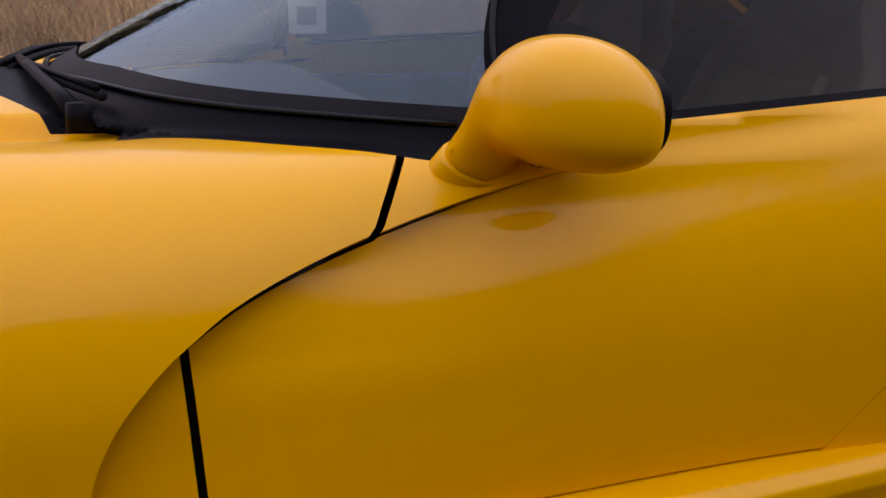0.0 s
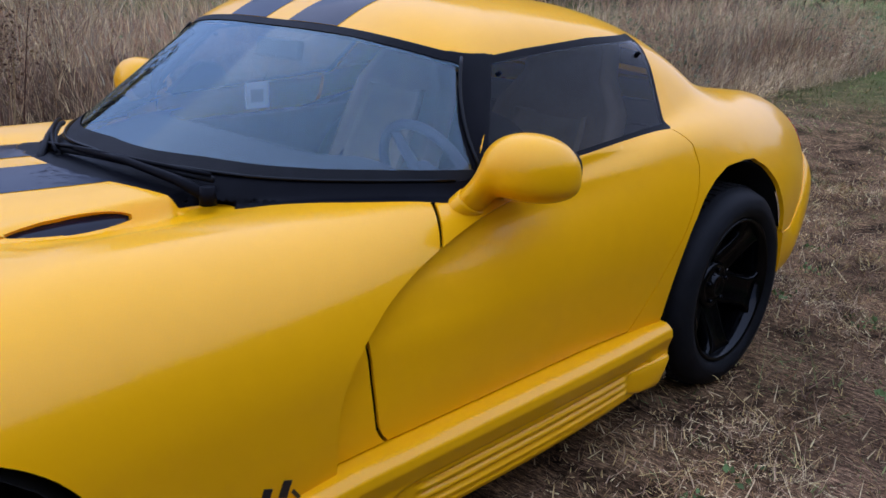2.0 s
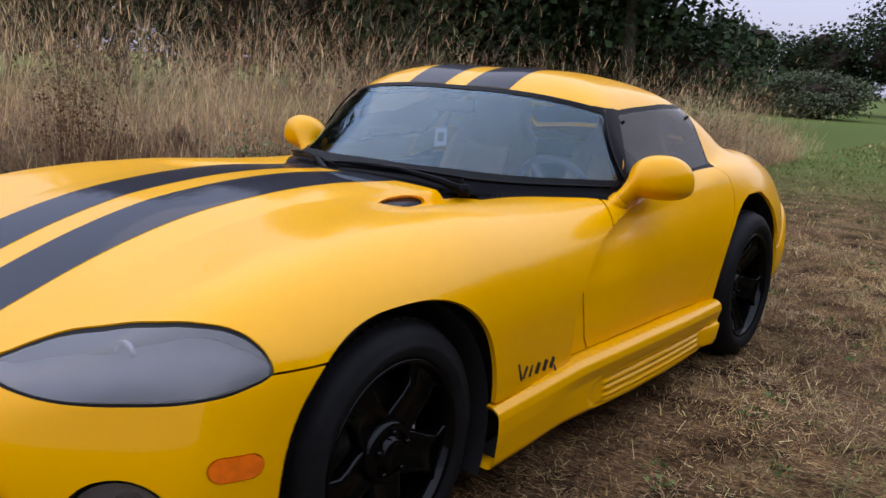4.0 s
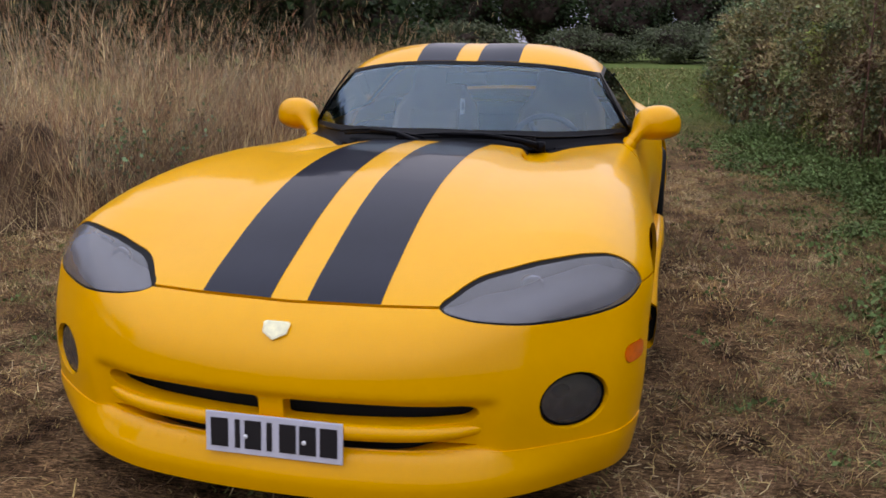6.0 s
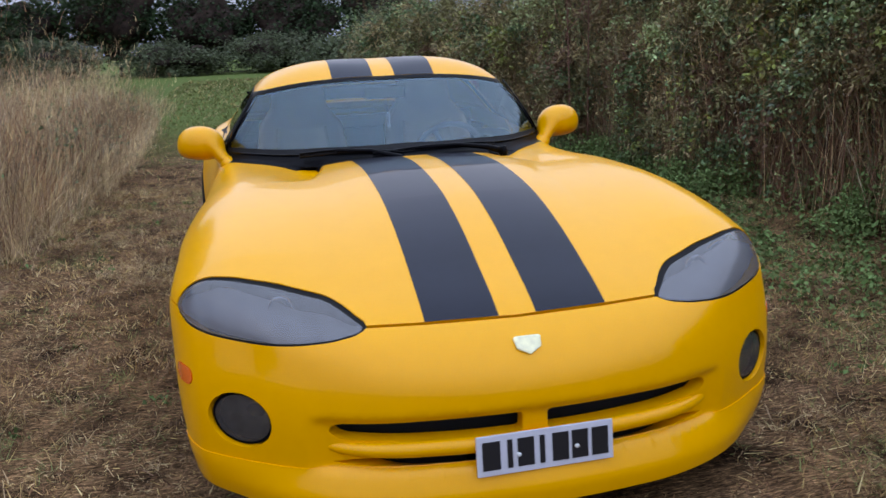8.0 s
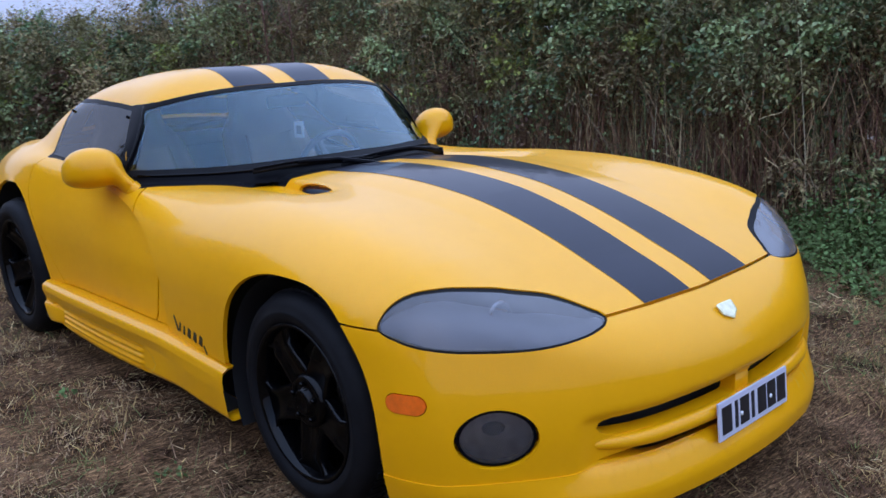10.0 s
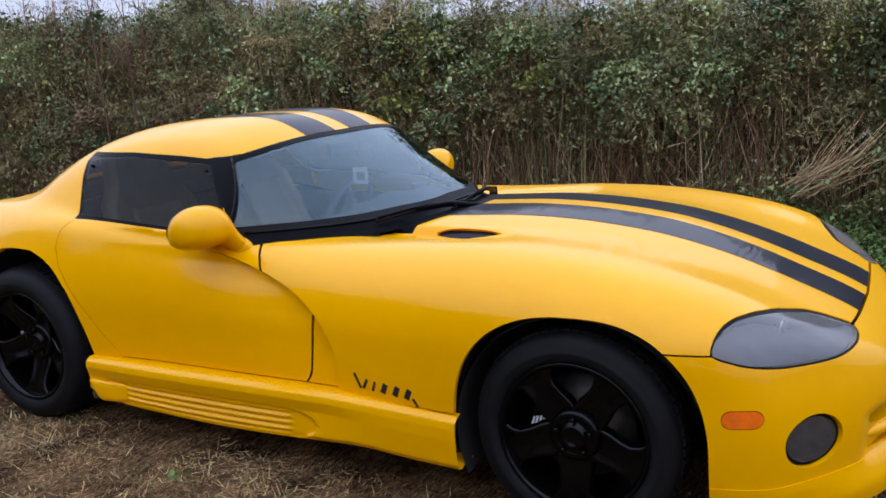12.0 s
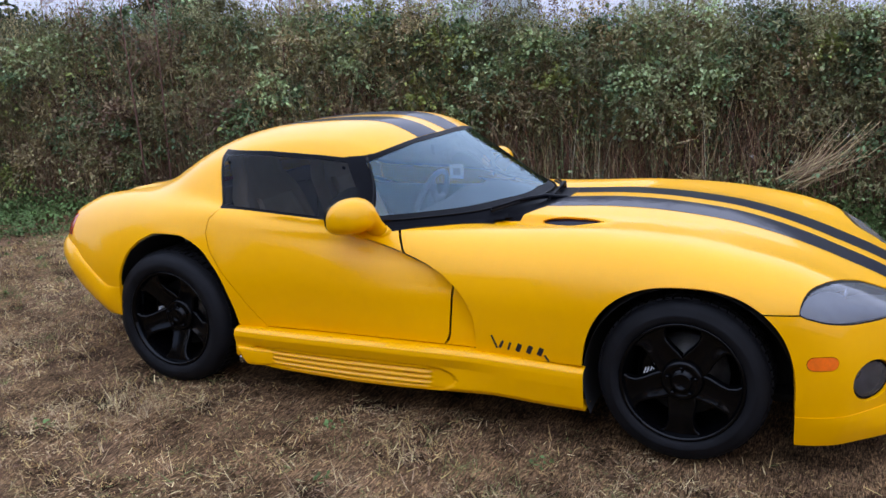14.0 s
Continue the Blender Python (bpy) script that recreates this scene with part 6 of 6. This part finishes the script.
    clump = lumps(c[:, 0], c[:, 2] * 1.6, 2.6, 3) + 0.5 * lumps(c[:, 0], c[:, 2], 5.3, 9)
    c = c[(clump > 0.18) & ((c[:, 2] > 0.8) | (c[:, 0] < -3.2) | (c[:, 0] > 1.0) | (rng.random(len(c)) < 0.2))]
    for lo, hi, m, size, name, label in ((0, 0.55, LEAF, 0.03, "bramble_leaves", "dark green bramble leaves of an overgrown hedge"), (0.55, 0.8, LEAF_PALE, 0.03, "pale_bramble_leaves", "fresh pale green bramble sprays"), (0.8, 1.01, LEAF_BROWN, 0.027, "withered_leaves", "withered brown leaves in the hedge")):
        r = lumps(c[:, 0], c[:, 2], 3.3, 14) * 0.5 + 0.5 + rng.normal(0, 0.1, len(c))
        k = c[(r >= lo - (lo == 0)) & (r < hi + (hi > 1))]
        each = 13
        own = (1 + np.clip(-k[:, 0] - 7, 0, 14) * 0.09) * rng.uniform(0.65, 1.4, len(k)) * size
        p = np.repeat(k, each, 0) + rng.normal(0, 1, (len(k) * each, 3)) * np.repeat(own, each)[:, None] * [2.2, 1.6, 2.6]
        v, q = leaves(p, np.repeat(own, each), 0.4)
        fast_mesh(name, v, q, m, label, "hedge")
    # trailing sprays of broad leaves that hang down the face, each in its own tone
    trails = [[], [], [], []]
    for k in range(210):
        x0 = rng.uniform(-8.5, 2.9) if k > 60 else rng.uniform(-15, -8)
        z0 = rng.uniform(0.7, 1.65) if k % 4 else rng.uniform(0.3, 0.9)
        fall = rng.uniform(0.2, 0.75)
        c = int(34 * fall / 0.4)
        t = rng.random(c)
        drift = rng.normal(0, 0.22)
        px = x0 + drift * t + rng.normal(0, 0.045, c)
        pz = np.maximum(z0 - fall * t + 0.12 * np.sin(3.0 * t), 0.1) + rng.normal(0, 0.03, c)
        py = face_of(px, pz) - 0.03 - 0.1 * np.sin(math.pi * np.clip(t, 0, 1)) + rng.normal(0, 0.04, c)
        size = rng.uniform(0.024, 0.046) * (1.4 if x0 < -8 else 1.0)
        trails[(0, 1, 0, 3, 1, 0, 2)[k % 7]].append(leaves(np.stack([px, py, pz + ground_z(px, py)], 1), np.full(c, size), 0.0))
    for trail, m, name, label in zip(trails, (LEAF, LEAF_PALE, LEAF_BROWN, LEAF_LIME), ("bramble_trails", "pale_bramble_trails", "withered_trails", "yellowing_trails"), ("trailing dark green bramble on the hedge's face", "trailing pale green bramble on the hedge's face", "trailing withered brown leaves on the hedge's face", "yellowing bramble leaves on the hedge's face")):
        fast_mesh(name, *joined(*trail), m, label, "bramble")
    # single shrubs and tall herbs that stand out of the face, each of one tone, with dark gaps between
    looks = (LEAF, LEAF_PALE, LEAF_GREY, LEAF_DULL, LEAF_BROWN, LEAF_LIME)
    plants = [[] for _ in looks]
    for k in range(430):
        x0 = rng.uniform(-8.5, 3.0) if k > 70 else rng.uniform(-16, -8.5)
        z0 = hedge_top(x0) * rng.uniform(0.12, 0.9)
        low = -3.6 < x0 < 1.2 and z0 < 0.85
        if low and k % 4:
            z0 = hedge_top(x0) * rng.uniform(0.5, 0.92)
        weight = np.interp(x0, [-12, -7, -4.2, -3.2, 3], [0.3, 0.6, 0.55, 0.15, 0.1])
        open_side = 0.14 * step(-2.6, -1.2, x0)  # leaf tones grow paler towards this end
        tone = int(rng.choice(6, p=[0.36 - 0.3 * weight - open_side, 0.13 - 0.1 * weight + 0.5 * open_side, 0.3 - 0.1 * weight + 0.5 * open_side, 0.1 + 0.38 * weight, 0.07 + 0.14 * weight, 0.04 - 0.02 * weight]))
        if tone == 4 and (z0 > 1.1 or x0 > -3.2):
            tone = 2
        r = rng.uniform(0.14, 0.38) * (1.3 if x0 < -8.5 else 1.0)
        at = np.array([x0, float(face_of(x0, z0)) - 0.04 + 0.25 * r, z0 + float(ground_z(x0, 3.3))])
        fine = tone in (2, 3)
        plants[tone].append(sprigs(at, r, int(26 + 50 * r), 13, (0.042 if fine else rng.uniform(0.024, 0.04)) * (1.5 if x0 < -8.5 else 1.0), 0.13 if fine else 0.34))
    names = ("bramble_shrubs", "pale_shrubs", "grey_green_herbs", "olive_herbs", "withered_shrubs", "yellowing_shrubs")
    tells = ("dark green bramble shrubs in the hedge", "fresh pale green shrubs in the hedge", "feathery grey-green herbs in the hedge", "olive-brown dry herbs in the hedge", "withered brown shrubs in the hedge", "yellowing shrubs in the hedge")
    for plant, m, name, label in zip(plants, looks, names, tells):
        if plant:
            fast_mesh(name, *joined(*plant), m, label, "shrub")
    # nettles and weeds along the foot
    n = 20000
    x = rng.uniform(-10, 3, n)
    y = hedge_edge(x) - rng.gamma(1.4, 0.27, n) + 0.14
    patch = lumps(x, y, 1.3, 2) + 1.4 * step(0.1, 0.8, x) + 0.5 * step(-4, -7, x) > 0.1
    x, y = x[patch], y[patch]
    z = ground_z(x, y) + rng.gamma(1.6, 0.085, len(x)) * step(-0.9, 0.2, y - hedge_edge(x)) * (1 + 0.8 * step(0.2, 0.9, x))
    v, q = leaves(np.stack([x, y, z], 1), np.full(len(x), 0.036), 0.5)
    fast_mesh("foot_nettles", v, q, NETTLE, "low bright green nettles at the hedge's foot", "weed")
    # young weeds that spread from the hedge's foot over the track's edge
    n = 5200
    x = rng.uniform(-9, 2.6, n)
    off = rng.gamma(1.5, 0.38, n)
    y = hedge_edge(x) + 0.15 - off
    near = np.exp(-off / 0.5)
    keep = (rng.random(n) < 0.06 + 0.94 * step(-0.1, 0.5, lumps(x, y, 1.9, 31) + 0.5 * lumps(x, y, 5.1, 3) + 0.4 * step(-1.2, 0.6, x))) & (off < 1.35)
    foot = np.stack([x, y, ground_z(x, y)], 1)[keep]
    high = (0.06 + 0.4 * near[keep]) * rng.uniform(0.5, 1.2, keep.sum())
    fast_mesh("young_weeds", *weeds(foot, high, 20, 0.036, 0.3, 0.1, 0.09, 0.3, 0.002), NETTLE, "young green weeds spreading from the hedge's foot", "weed")
    # dark seed spires that stand out above the top
    n = 210
    x = np.concatenate([rng.normal(-2.2, 1.0, n // 2), along(n - n // 2, -6)])
    y = hedge_edge(x) + rng.uniform(0.3, 1.3, n)
    foot = np.stack([x, y, hedge_top(x) * 0.72], 1)
    t = hedge_top(x) * 0.33 + rng.uniform(0.0, 0.26, n)
    st = blades(foot, t, rng.uniform(0, 0.06, n), np.full(n, 0.003), 0.2, 3)
    each = 34
    h = rng.uniform(0.0, 0.15, n * each)
    seeds = np.repeat(st[0].reshape(n, 8, 3)[:, -2:].mean(1), each, 0) + np.stack([rng.normal(0, 0.008, n * each), rng.normal(0, 0.008, n * each), -h + 0.01], 1)
    v, q = joined(st, leaves(seeds, np.full(n * each, 0.017)))
    fast_mesh("seed_spires", v, q, STRAW_DARK, "dark brown seed spires above the hedge's top", "weed")
    # small whitish seed heads
    c = spread(230, 0.3, 1.0, 0.08)
    p = np.repeat(c, 10, 0) + rng.normal(0, 0.016, (len(c) * 10, 3)) * [1, 1, 0.5]
    v, q = leaves(p, np.full(len(p), 0.012), 0.6)
    fast_mesh("seed_heads", v, q, BLOSSOM, "small whitish flower heads in the hedge", "flower")
    # heap of fallen straw stems
    n = 90
    foot = np.stack([rng.normal(0.22, 0.1, n), 2.98 + rng.normal(0, 0.06, n), rng.uniform(0.4, 0.56, n)], 1)
    a = rng.normal(0.72, 0.16, n)
    tip = foot + np.stack([np.cos(a), rng.normal(0, 0.1, n), np.sin(a)], 1) * rng.uniform(0.25, 0.62, n)[:, None]
    v, q = strands(foot, tip, 0.0026)
    fast_mesh("straw_tangle", v, q, STRAW, "sheaf of pale broken straw hanging in the hedge", "stem")
    n = 16
    foot = np.stack([rng.normal(-0.9, 0.55, n), 3.0 + rng.normal(0, 0.08, n), rng.uniform(0.35, 0.8, n)], 1)
    a = rng.normal(0.5, 0.6, n)
    v, q = strands(foot, foot + np.stack([np.cos(a), rng.normal(0, 0.15, n), np.sin(a)], 1) * rng.uniform(0.15, 0.36, n)[:, None], 0.0014)
    fast_mesh("fallen_stems", v, q, STRAW, "pale fallen stems leaning across the hedge", "stem")


def strands(foot, tip, width):
    """Thin ribbons from foot to tip, sagging a little."""
    n = len(foot)
    side = unit(np.cross(tip - foot, rng.normal(size=(n, 3)))) * width
    rows = []
    for t in (0, 0.5, 1.0):
        mid = foot + (tip - foot) * t - np.array([0, 0, 0.05]) * (4 * t * (1 - t))
        rows += [mid - side * (1 - 0.5 * t), mid + side * (1 - 0.5 * t)]
    i = np.arange(n)[:, None] * 6
    return np.stack(rows, 1).reshape(-1, 3), np.concatenate([i + [0, 1, 3, 2], i + [2, 3, 5, 4]], 1).reshape(-1, 4)


def umbel(x, y, tall, arms, label):
    """A tall dead stalk that branches into flat umbels of small dry seeds."""
    u = new("dead_umbel")
    u.location = (x, y, float(ground_z(x, y)))
    tagged(u, label, "weed", group="dead umbel stalks")
    lean = rng.normal(0, 0.05, 2)
    crown = tall * 0.62
    tube("stalk", [(0, 0, -0.05), (lean[0] * 0.5, lean[1] * 0.5, crown * 0.5), (lean[0], lean[1], crown), (lean[0] * 1.3, lean[1] * 1.3, tall * 0.97)], [0.011, 0.009, 0.007, 0.003], DEAD_STALK, u, n=6)
    heads = []
    for k in range(arms):
        a = rng.uniform(0, 6.28)
        z0 = tall * rng.uniform(0.5, 0.85)
        r = rng.uniform(0.08, 0.26)
        end = (lean[0] + math.cos(a) * r, lean[1] + math.sin(a) * r, min(tall, z0 + rng.uniform(0.2, 0.42)))
        tube("branch", [(lean[0] * z0 / crown, lean[1] * z0 / crown, z0), (lean[0] + math.cos(a) * r * 0.6, lean[1] + math.sin(a) * r * 0.6, z0 + 0.12), end], [0.005, 0.004, 0.002], DEAD_STALK, u, n=5)
        heads.append(end)
    heads.append((lean[0] * 1.3, lean[1] * 1.3, tall * 0.97))
    for e in heads:
        n = 16
        a, r = rng.uniform(0, 6.28, n), 0.075 * np.sqrt(rng.random(n))
        tips = np.array(e) + np.stack([r * np.cos(a), r * np.sin(a), 0.045 - 2.5 * r * r + rng.normal(0, 0.004, n)], 1)
        rays = strands(np.repeat(np.array([e]), n, 0), tips, 0.0012)
        seeds = leaves(np.repeat(tips, 4, 0) + rng.normal(0, 0.006, (n * 4, 3)), np.full(n * 4, 0.011), 0.5)
        v, q = joined(rays, seeds)
        ob = fast_mesh("seed_umbel", v, q, DEAD_STALK, "", "")
        del ob["kind"]
        ob.parent = u


def tree(name, x, y, tall, wide, n, label, size=0.13, low=0.15, foliage=None):
    """Tapered trunk, limbs, and a crown of many small leaves in uneven clumps."""
    t = new(name)
    if x < -50:
        tall *= 1.3
    t.location = (x, y, float(ground_z(x, y)))
    tagged(t, label, "tree")
    trunk = tube("trunk", [(0, 0, -0.2), (0.05, 0.02, tall * 0.3), (-0.04, 0.05, tall * 0.6), (0, 0, tall * 0.85)], [tall * 0.02, tall * 0.016, tall * 0.01, 0.02], BARK, t, n=8)
    for k in range(6):
        a = rng.uniform(0, 6.28)
        z0 = tall * rng.uniform(0.25, 0.6)
        tube("limb", [(0, 0, z0), (math.cos(a) * wide * 0.4, math.sin(a) * wide * 0.4, z0 + tall * 0.12), (math.cos(a) * wide * 0.75, math.sin(a) * wide * 0.75, z0 + tall * 0.2)], [tall * 0.012, tall * 0.008, 0.01], BARK, t, n=6)
    clumps = 60
    d = unit(rng.normal(size=(clumps, 3)))
    r = rng.uniform(0.45, 1.0, clumps)[:, None]
    c = d * r * [wide, wide, tall * (1 - low) * 0.5] + [0, 0, tall * (low + (1 - low) * 0.5)]
    p = np.repeat(c, int(1.25 * n) // clumps, 0)
    p = p + rng.normal(0, 1, p.shape) * [wide * 0.17, wide * 0.17, tall * 0.07]
    p = p[p[:, 2] > 0]
    v, q = leaves(p, np.full(len(p), size * 1.15), 0.3, halves=1)
    # dark core within the leaves, coloured as the crown's inner shade
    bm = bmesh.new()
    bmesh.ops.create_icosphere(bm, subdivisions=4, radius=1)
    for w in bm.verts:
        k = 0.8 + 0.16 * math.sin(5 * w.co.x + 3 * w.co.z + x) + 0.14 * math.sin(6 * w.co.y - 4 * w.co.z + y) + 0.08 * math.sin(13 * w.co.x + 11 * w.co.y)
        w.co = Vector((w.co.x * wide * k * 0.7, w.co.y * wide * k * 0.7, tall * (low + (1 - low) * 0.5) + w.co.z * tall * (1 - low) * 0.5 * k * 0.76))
    part("crown_shade_core", bm, THICKET, t)
    crown = fast_mesh("crown", v, q, foliage or FAR_LEAF, "", "")
    for key in ("kind",):
        if key in crown:
            del crown[key]
    crown.parent = t
    return t


build_turf()
build_dry_grass()
build_hedge()
for x, y, tall, arms in ((-5.75, 2.6, 2.5, 8), (-5.55, 2.7, 2.4, 7), (-5.65, 2.9, 2.35, 6), (-6.7, 2.9, 2.45, 6), (-7.0, 3.2, 2.35, 5), (-4.35, 3.1, 2.3, 6), (-4.15, 3.3, 2.35, 5), (-3.5, 3.5, 2.15, 5), (-2.62, 3.3, 2.2, 7), (-2.5, 3.45, 2.1, 5), (-0.7, 3.4, 2.0, 4), (-7.6, 3.2, 2.5, 5)):
    umbel(x, y, tall, arms, "tall reddish-brown dead umbel stalk in the hedge")
for i, (x, y, tall, wide, n) in enumerate(((-58, -8, 5.6, 3.8, 7000), (-58, -2.5, 4.2, 4, 5000), (-57, 3, 4.4, 4, 5000), (-59, -13.5, 4.0, 3.8, 5000), (-57, -19, 4.6, 4.2, 5000), (-52, -25, 5.2, 4.4, 5000), (-58, 9, 4.8, 4.2, 5000), (-33, -18, 4.3, 3.6, 5200), (-28, -23, 4.6, 3.8, 5200), (-22, -27, 4.8, 4, 5000), (-15, -30, 5, 4.4, 4800), (-30, -11.5, 3.6, 3.4, 5000), (-29, -15.0, 4.2, 3.4, 5000), (-26, -19.5, 4.4, 3.4, 5000), (-36, -24, 5.2, 4.4, 5000), (-30, -30, 5.4, 4.6, 5000), (-8, -33, 10, 5, 5600), (3, -31, 12, 5.2, 5600), (12, -28, 11, 5, 5600))):
    tagged(tree("tree", x, y, tall, wide, n, "dark green tree on the far field edge", 0.2, 0.05), group="far field trees")
for x, y, tall, wide, low in ((-24, -10.2, 12, 2.8, 0.2), (-25, -14, 14, 4, 0.1), (-23, -17, 13, 4, 0.08), (-22, -22, 14, 4.2, 0.08), (-17, -26, 13, 4.4, 0.06)):
    tagged(tree("tree", x, y, tall, wide, 15000, "tall dark conifer at the field's edge", 0.24, low), group="tall field trees")
for x, y, tall, wide in ((-43, -9.3, 2.1, 2.4), (-46, -13, 2.3, 3.0), (-52, -4, 1.5, 3.2), (-52, 1.5, 1.7, 3.2), (-47, 6, 2.2, 3.2), (-22, 3.6, 1.9, 1.6)):
    tagged(tree("bush", x, y, tall, wide, 9000, "low dense bush beside the track", 0.12, 0.0, BUSH_LEAF), category="bush", group="track bushes")
tagged(tree("tree", -14.4, 13.5, 3.35, 1.25, 15000, "round-crowned olive tree beyond the hedge", 0.06, 0.3, OLIVE_TREE), group="trees beyond the hedge")
tagged(tree("tree", -21.5, 13.0, 3.4, 2.4, 5200, "dark tree beyond the hedge", 0.16, 0.1), group="trees beyond the hedge")


# ---- a pale gabled glasshouse far beyond the hedge ----
def glasshouse(x, y):
    g = new("glasshouse")
    g.location = (x, y, 0)
    g.rotation_euler = (0, 0, radians(20))
    tagged(g, "pale grey glazed gable beyond the hedge", "building")
    wide, eaves, ridge, long = 4.2, 2.9, 4.6, 9.0
    pane = PALE_PANEL
    for k, (a, b) in enumerate((((-wide / 2, eaves), (0, ridge)), ((wide / 2, eaves), (0, ridge)))):
        grid_part("roof_slope", [[(a[0], 0, a[1]), (a[0], long, a[1])], [(b[0], 0, b[1]), (b[0], long, b[1])]], pane, g, flip=bool(k))
        for j in range(10):
            tube("glazing_bar", [(a[0], j * long / 9, a[1] + 0.03), (b[0], j * long / 9, b[1] + 0.03)], 0.03, PALE_FRAME, g, n=6)
    bm = bmesh.new()
    bm.faces.new([bm.verts.new(p) for p in ((-wide / 2, 0, 0), (wide / 2, 0, 0), (wide / 2, 0, eaves), (0, 0, ridge), (-wide / 2, 0, eaves))])
    part("gable_wall", bm, pane, g, smooth=False)
    for px in (-1.4, -0.7, 0, 0.7, 1.4):
        tube("mullion", [(px, -0.03, 0), (px, -0.03, ridge - abs(px) * (ridge - eaves) / (wide / 2))], 0.03, PALE_FRAME, g, n=6)
    for sx in (-1, 1):
        grid_part("side_wall", [[(sx * wide / 2, 0, 0), (sx * wide / 2, long, 0)], [(sx * wide / 2, 0, eaves), (sx * wide / 2, long, eaves)]], pane, g)
        tube("barge_board", [(sx * wide / 2, -0.04, eaves), (0, -0.04, ridge)], 0.05, PALE_FRAME, g, n=6)


PALE_PANEL = mat("weathered_glazing", (0.42, 0.44, 0.45), 0.35, vary=0.2, scale=1.5)
PALE_FRAME = mat("pale_frame_paint", (0.55, 0.55, 0.52), 0.6, vary=0.15, scale=4)
glasshouse(-15.5, 38.0)


# ---- a long white-glazed greenhouse wall beside it ----
def greenhouse(x, y, wide, tall):
    g = new("greenhouse")
    g.location = (x, y, 0)
    tagged(g, "long white-glazed greenhouse beyond the hedge", "building")
    grid_part("front_wall", [[(0, 0, 0), (wide, 0, 0)], [(0, 0, tall), (wide, 0, tall)]], WHITE_SHEET, g)
    grid_part("roof_slope", [[(0, 0, tall), (wide, 0, tall)], [(0, 3.0, tall + 0.8), (wide, 3.0, tall + 0.8)]], WHITE_SHEET, g)
    for px in np.linspace(0, wide, 11):
        tube("glazing_bar", [(px, -0.04, 0), (px, -0.04, tall)], 0.035, PALE_FRAME, g, n=6)
    tube("gutter", [(0, -0.06, tall), (wide, -0.06, tall)], 0.06, PALE_FRAME, g, n=8)


WHITE_SHEET = mat("white_glazing_sheet", (0.78, 0.79, 0.8), 0.4, vary=0.15, scale=1.2)
greenhouse(-7.2, 30.0, 5.8, 3.9)
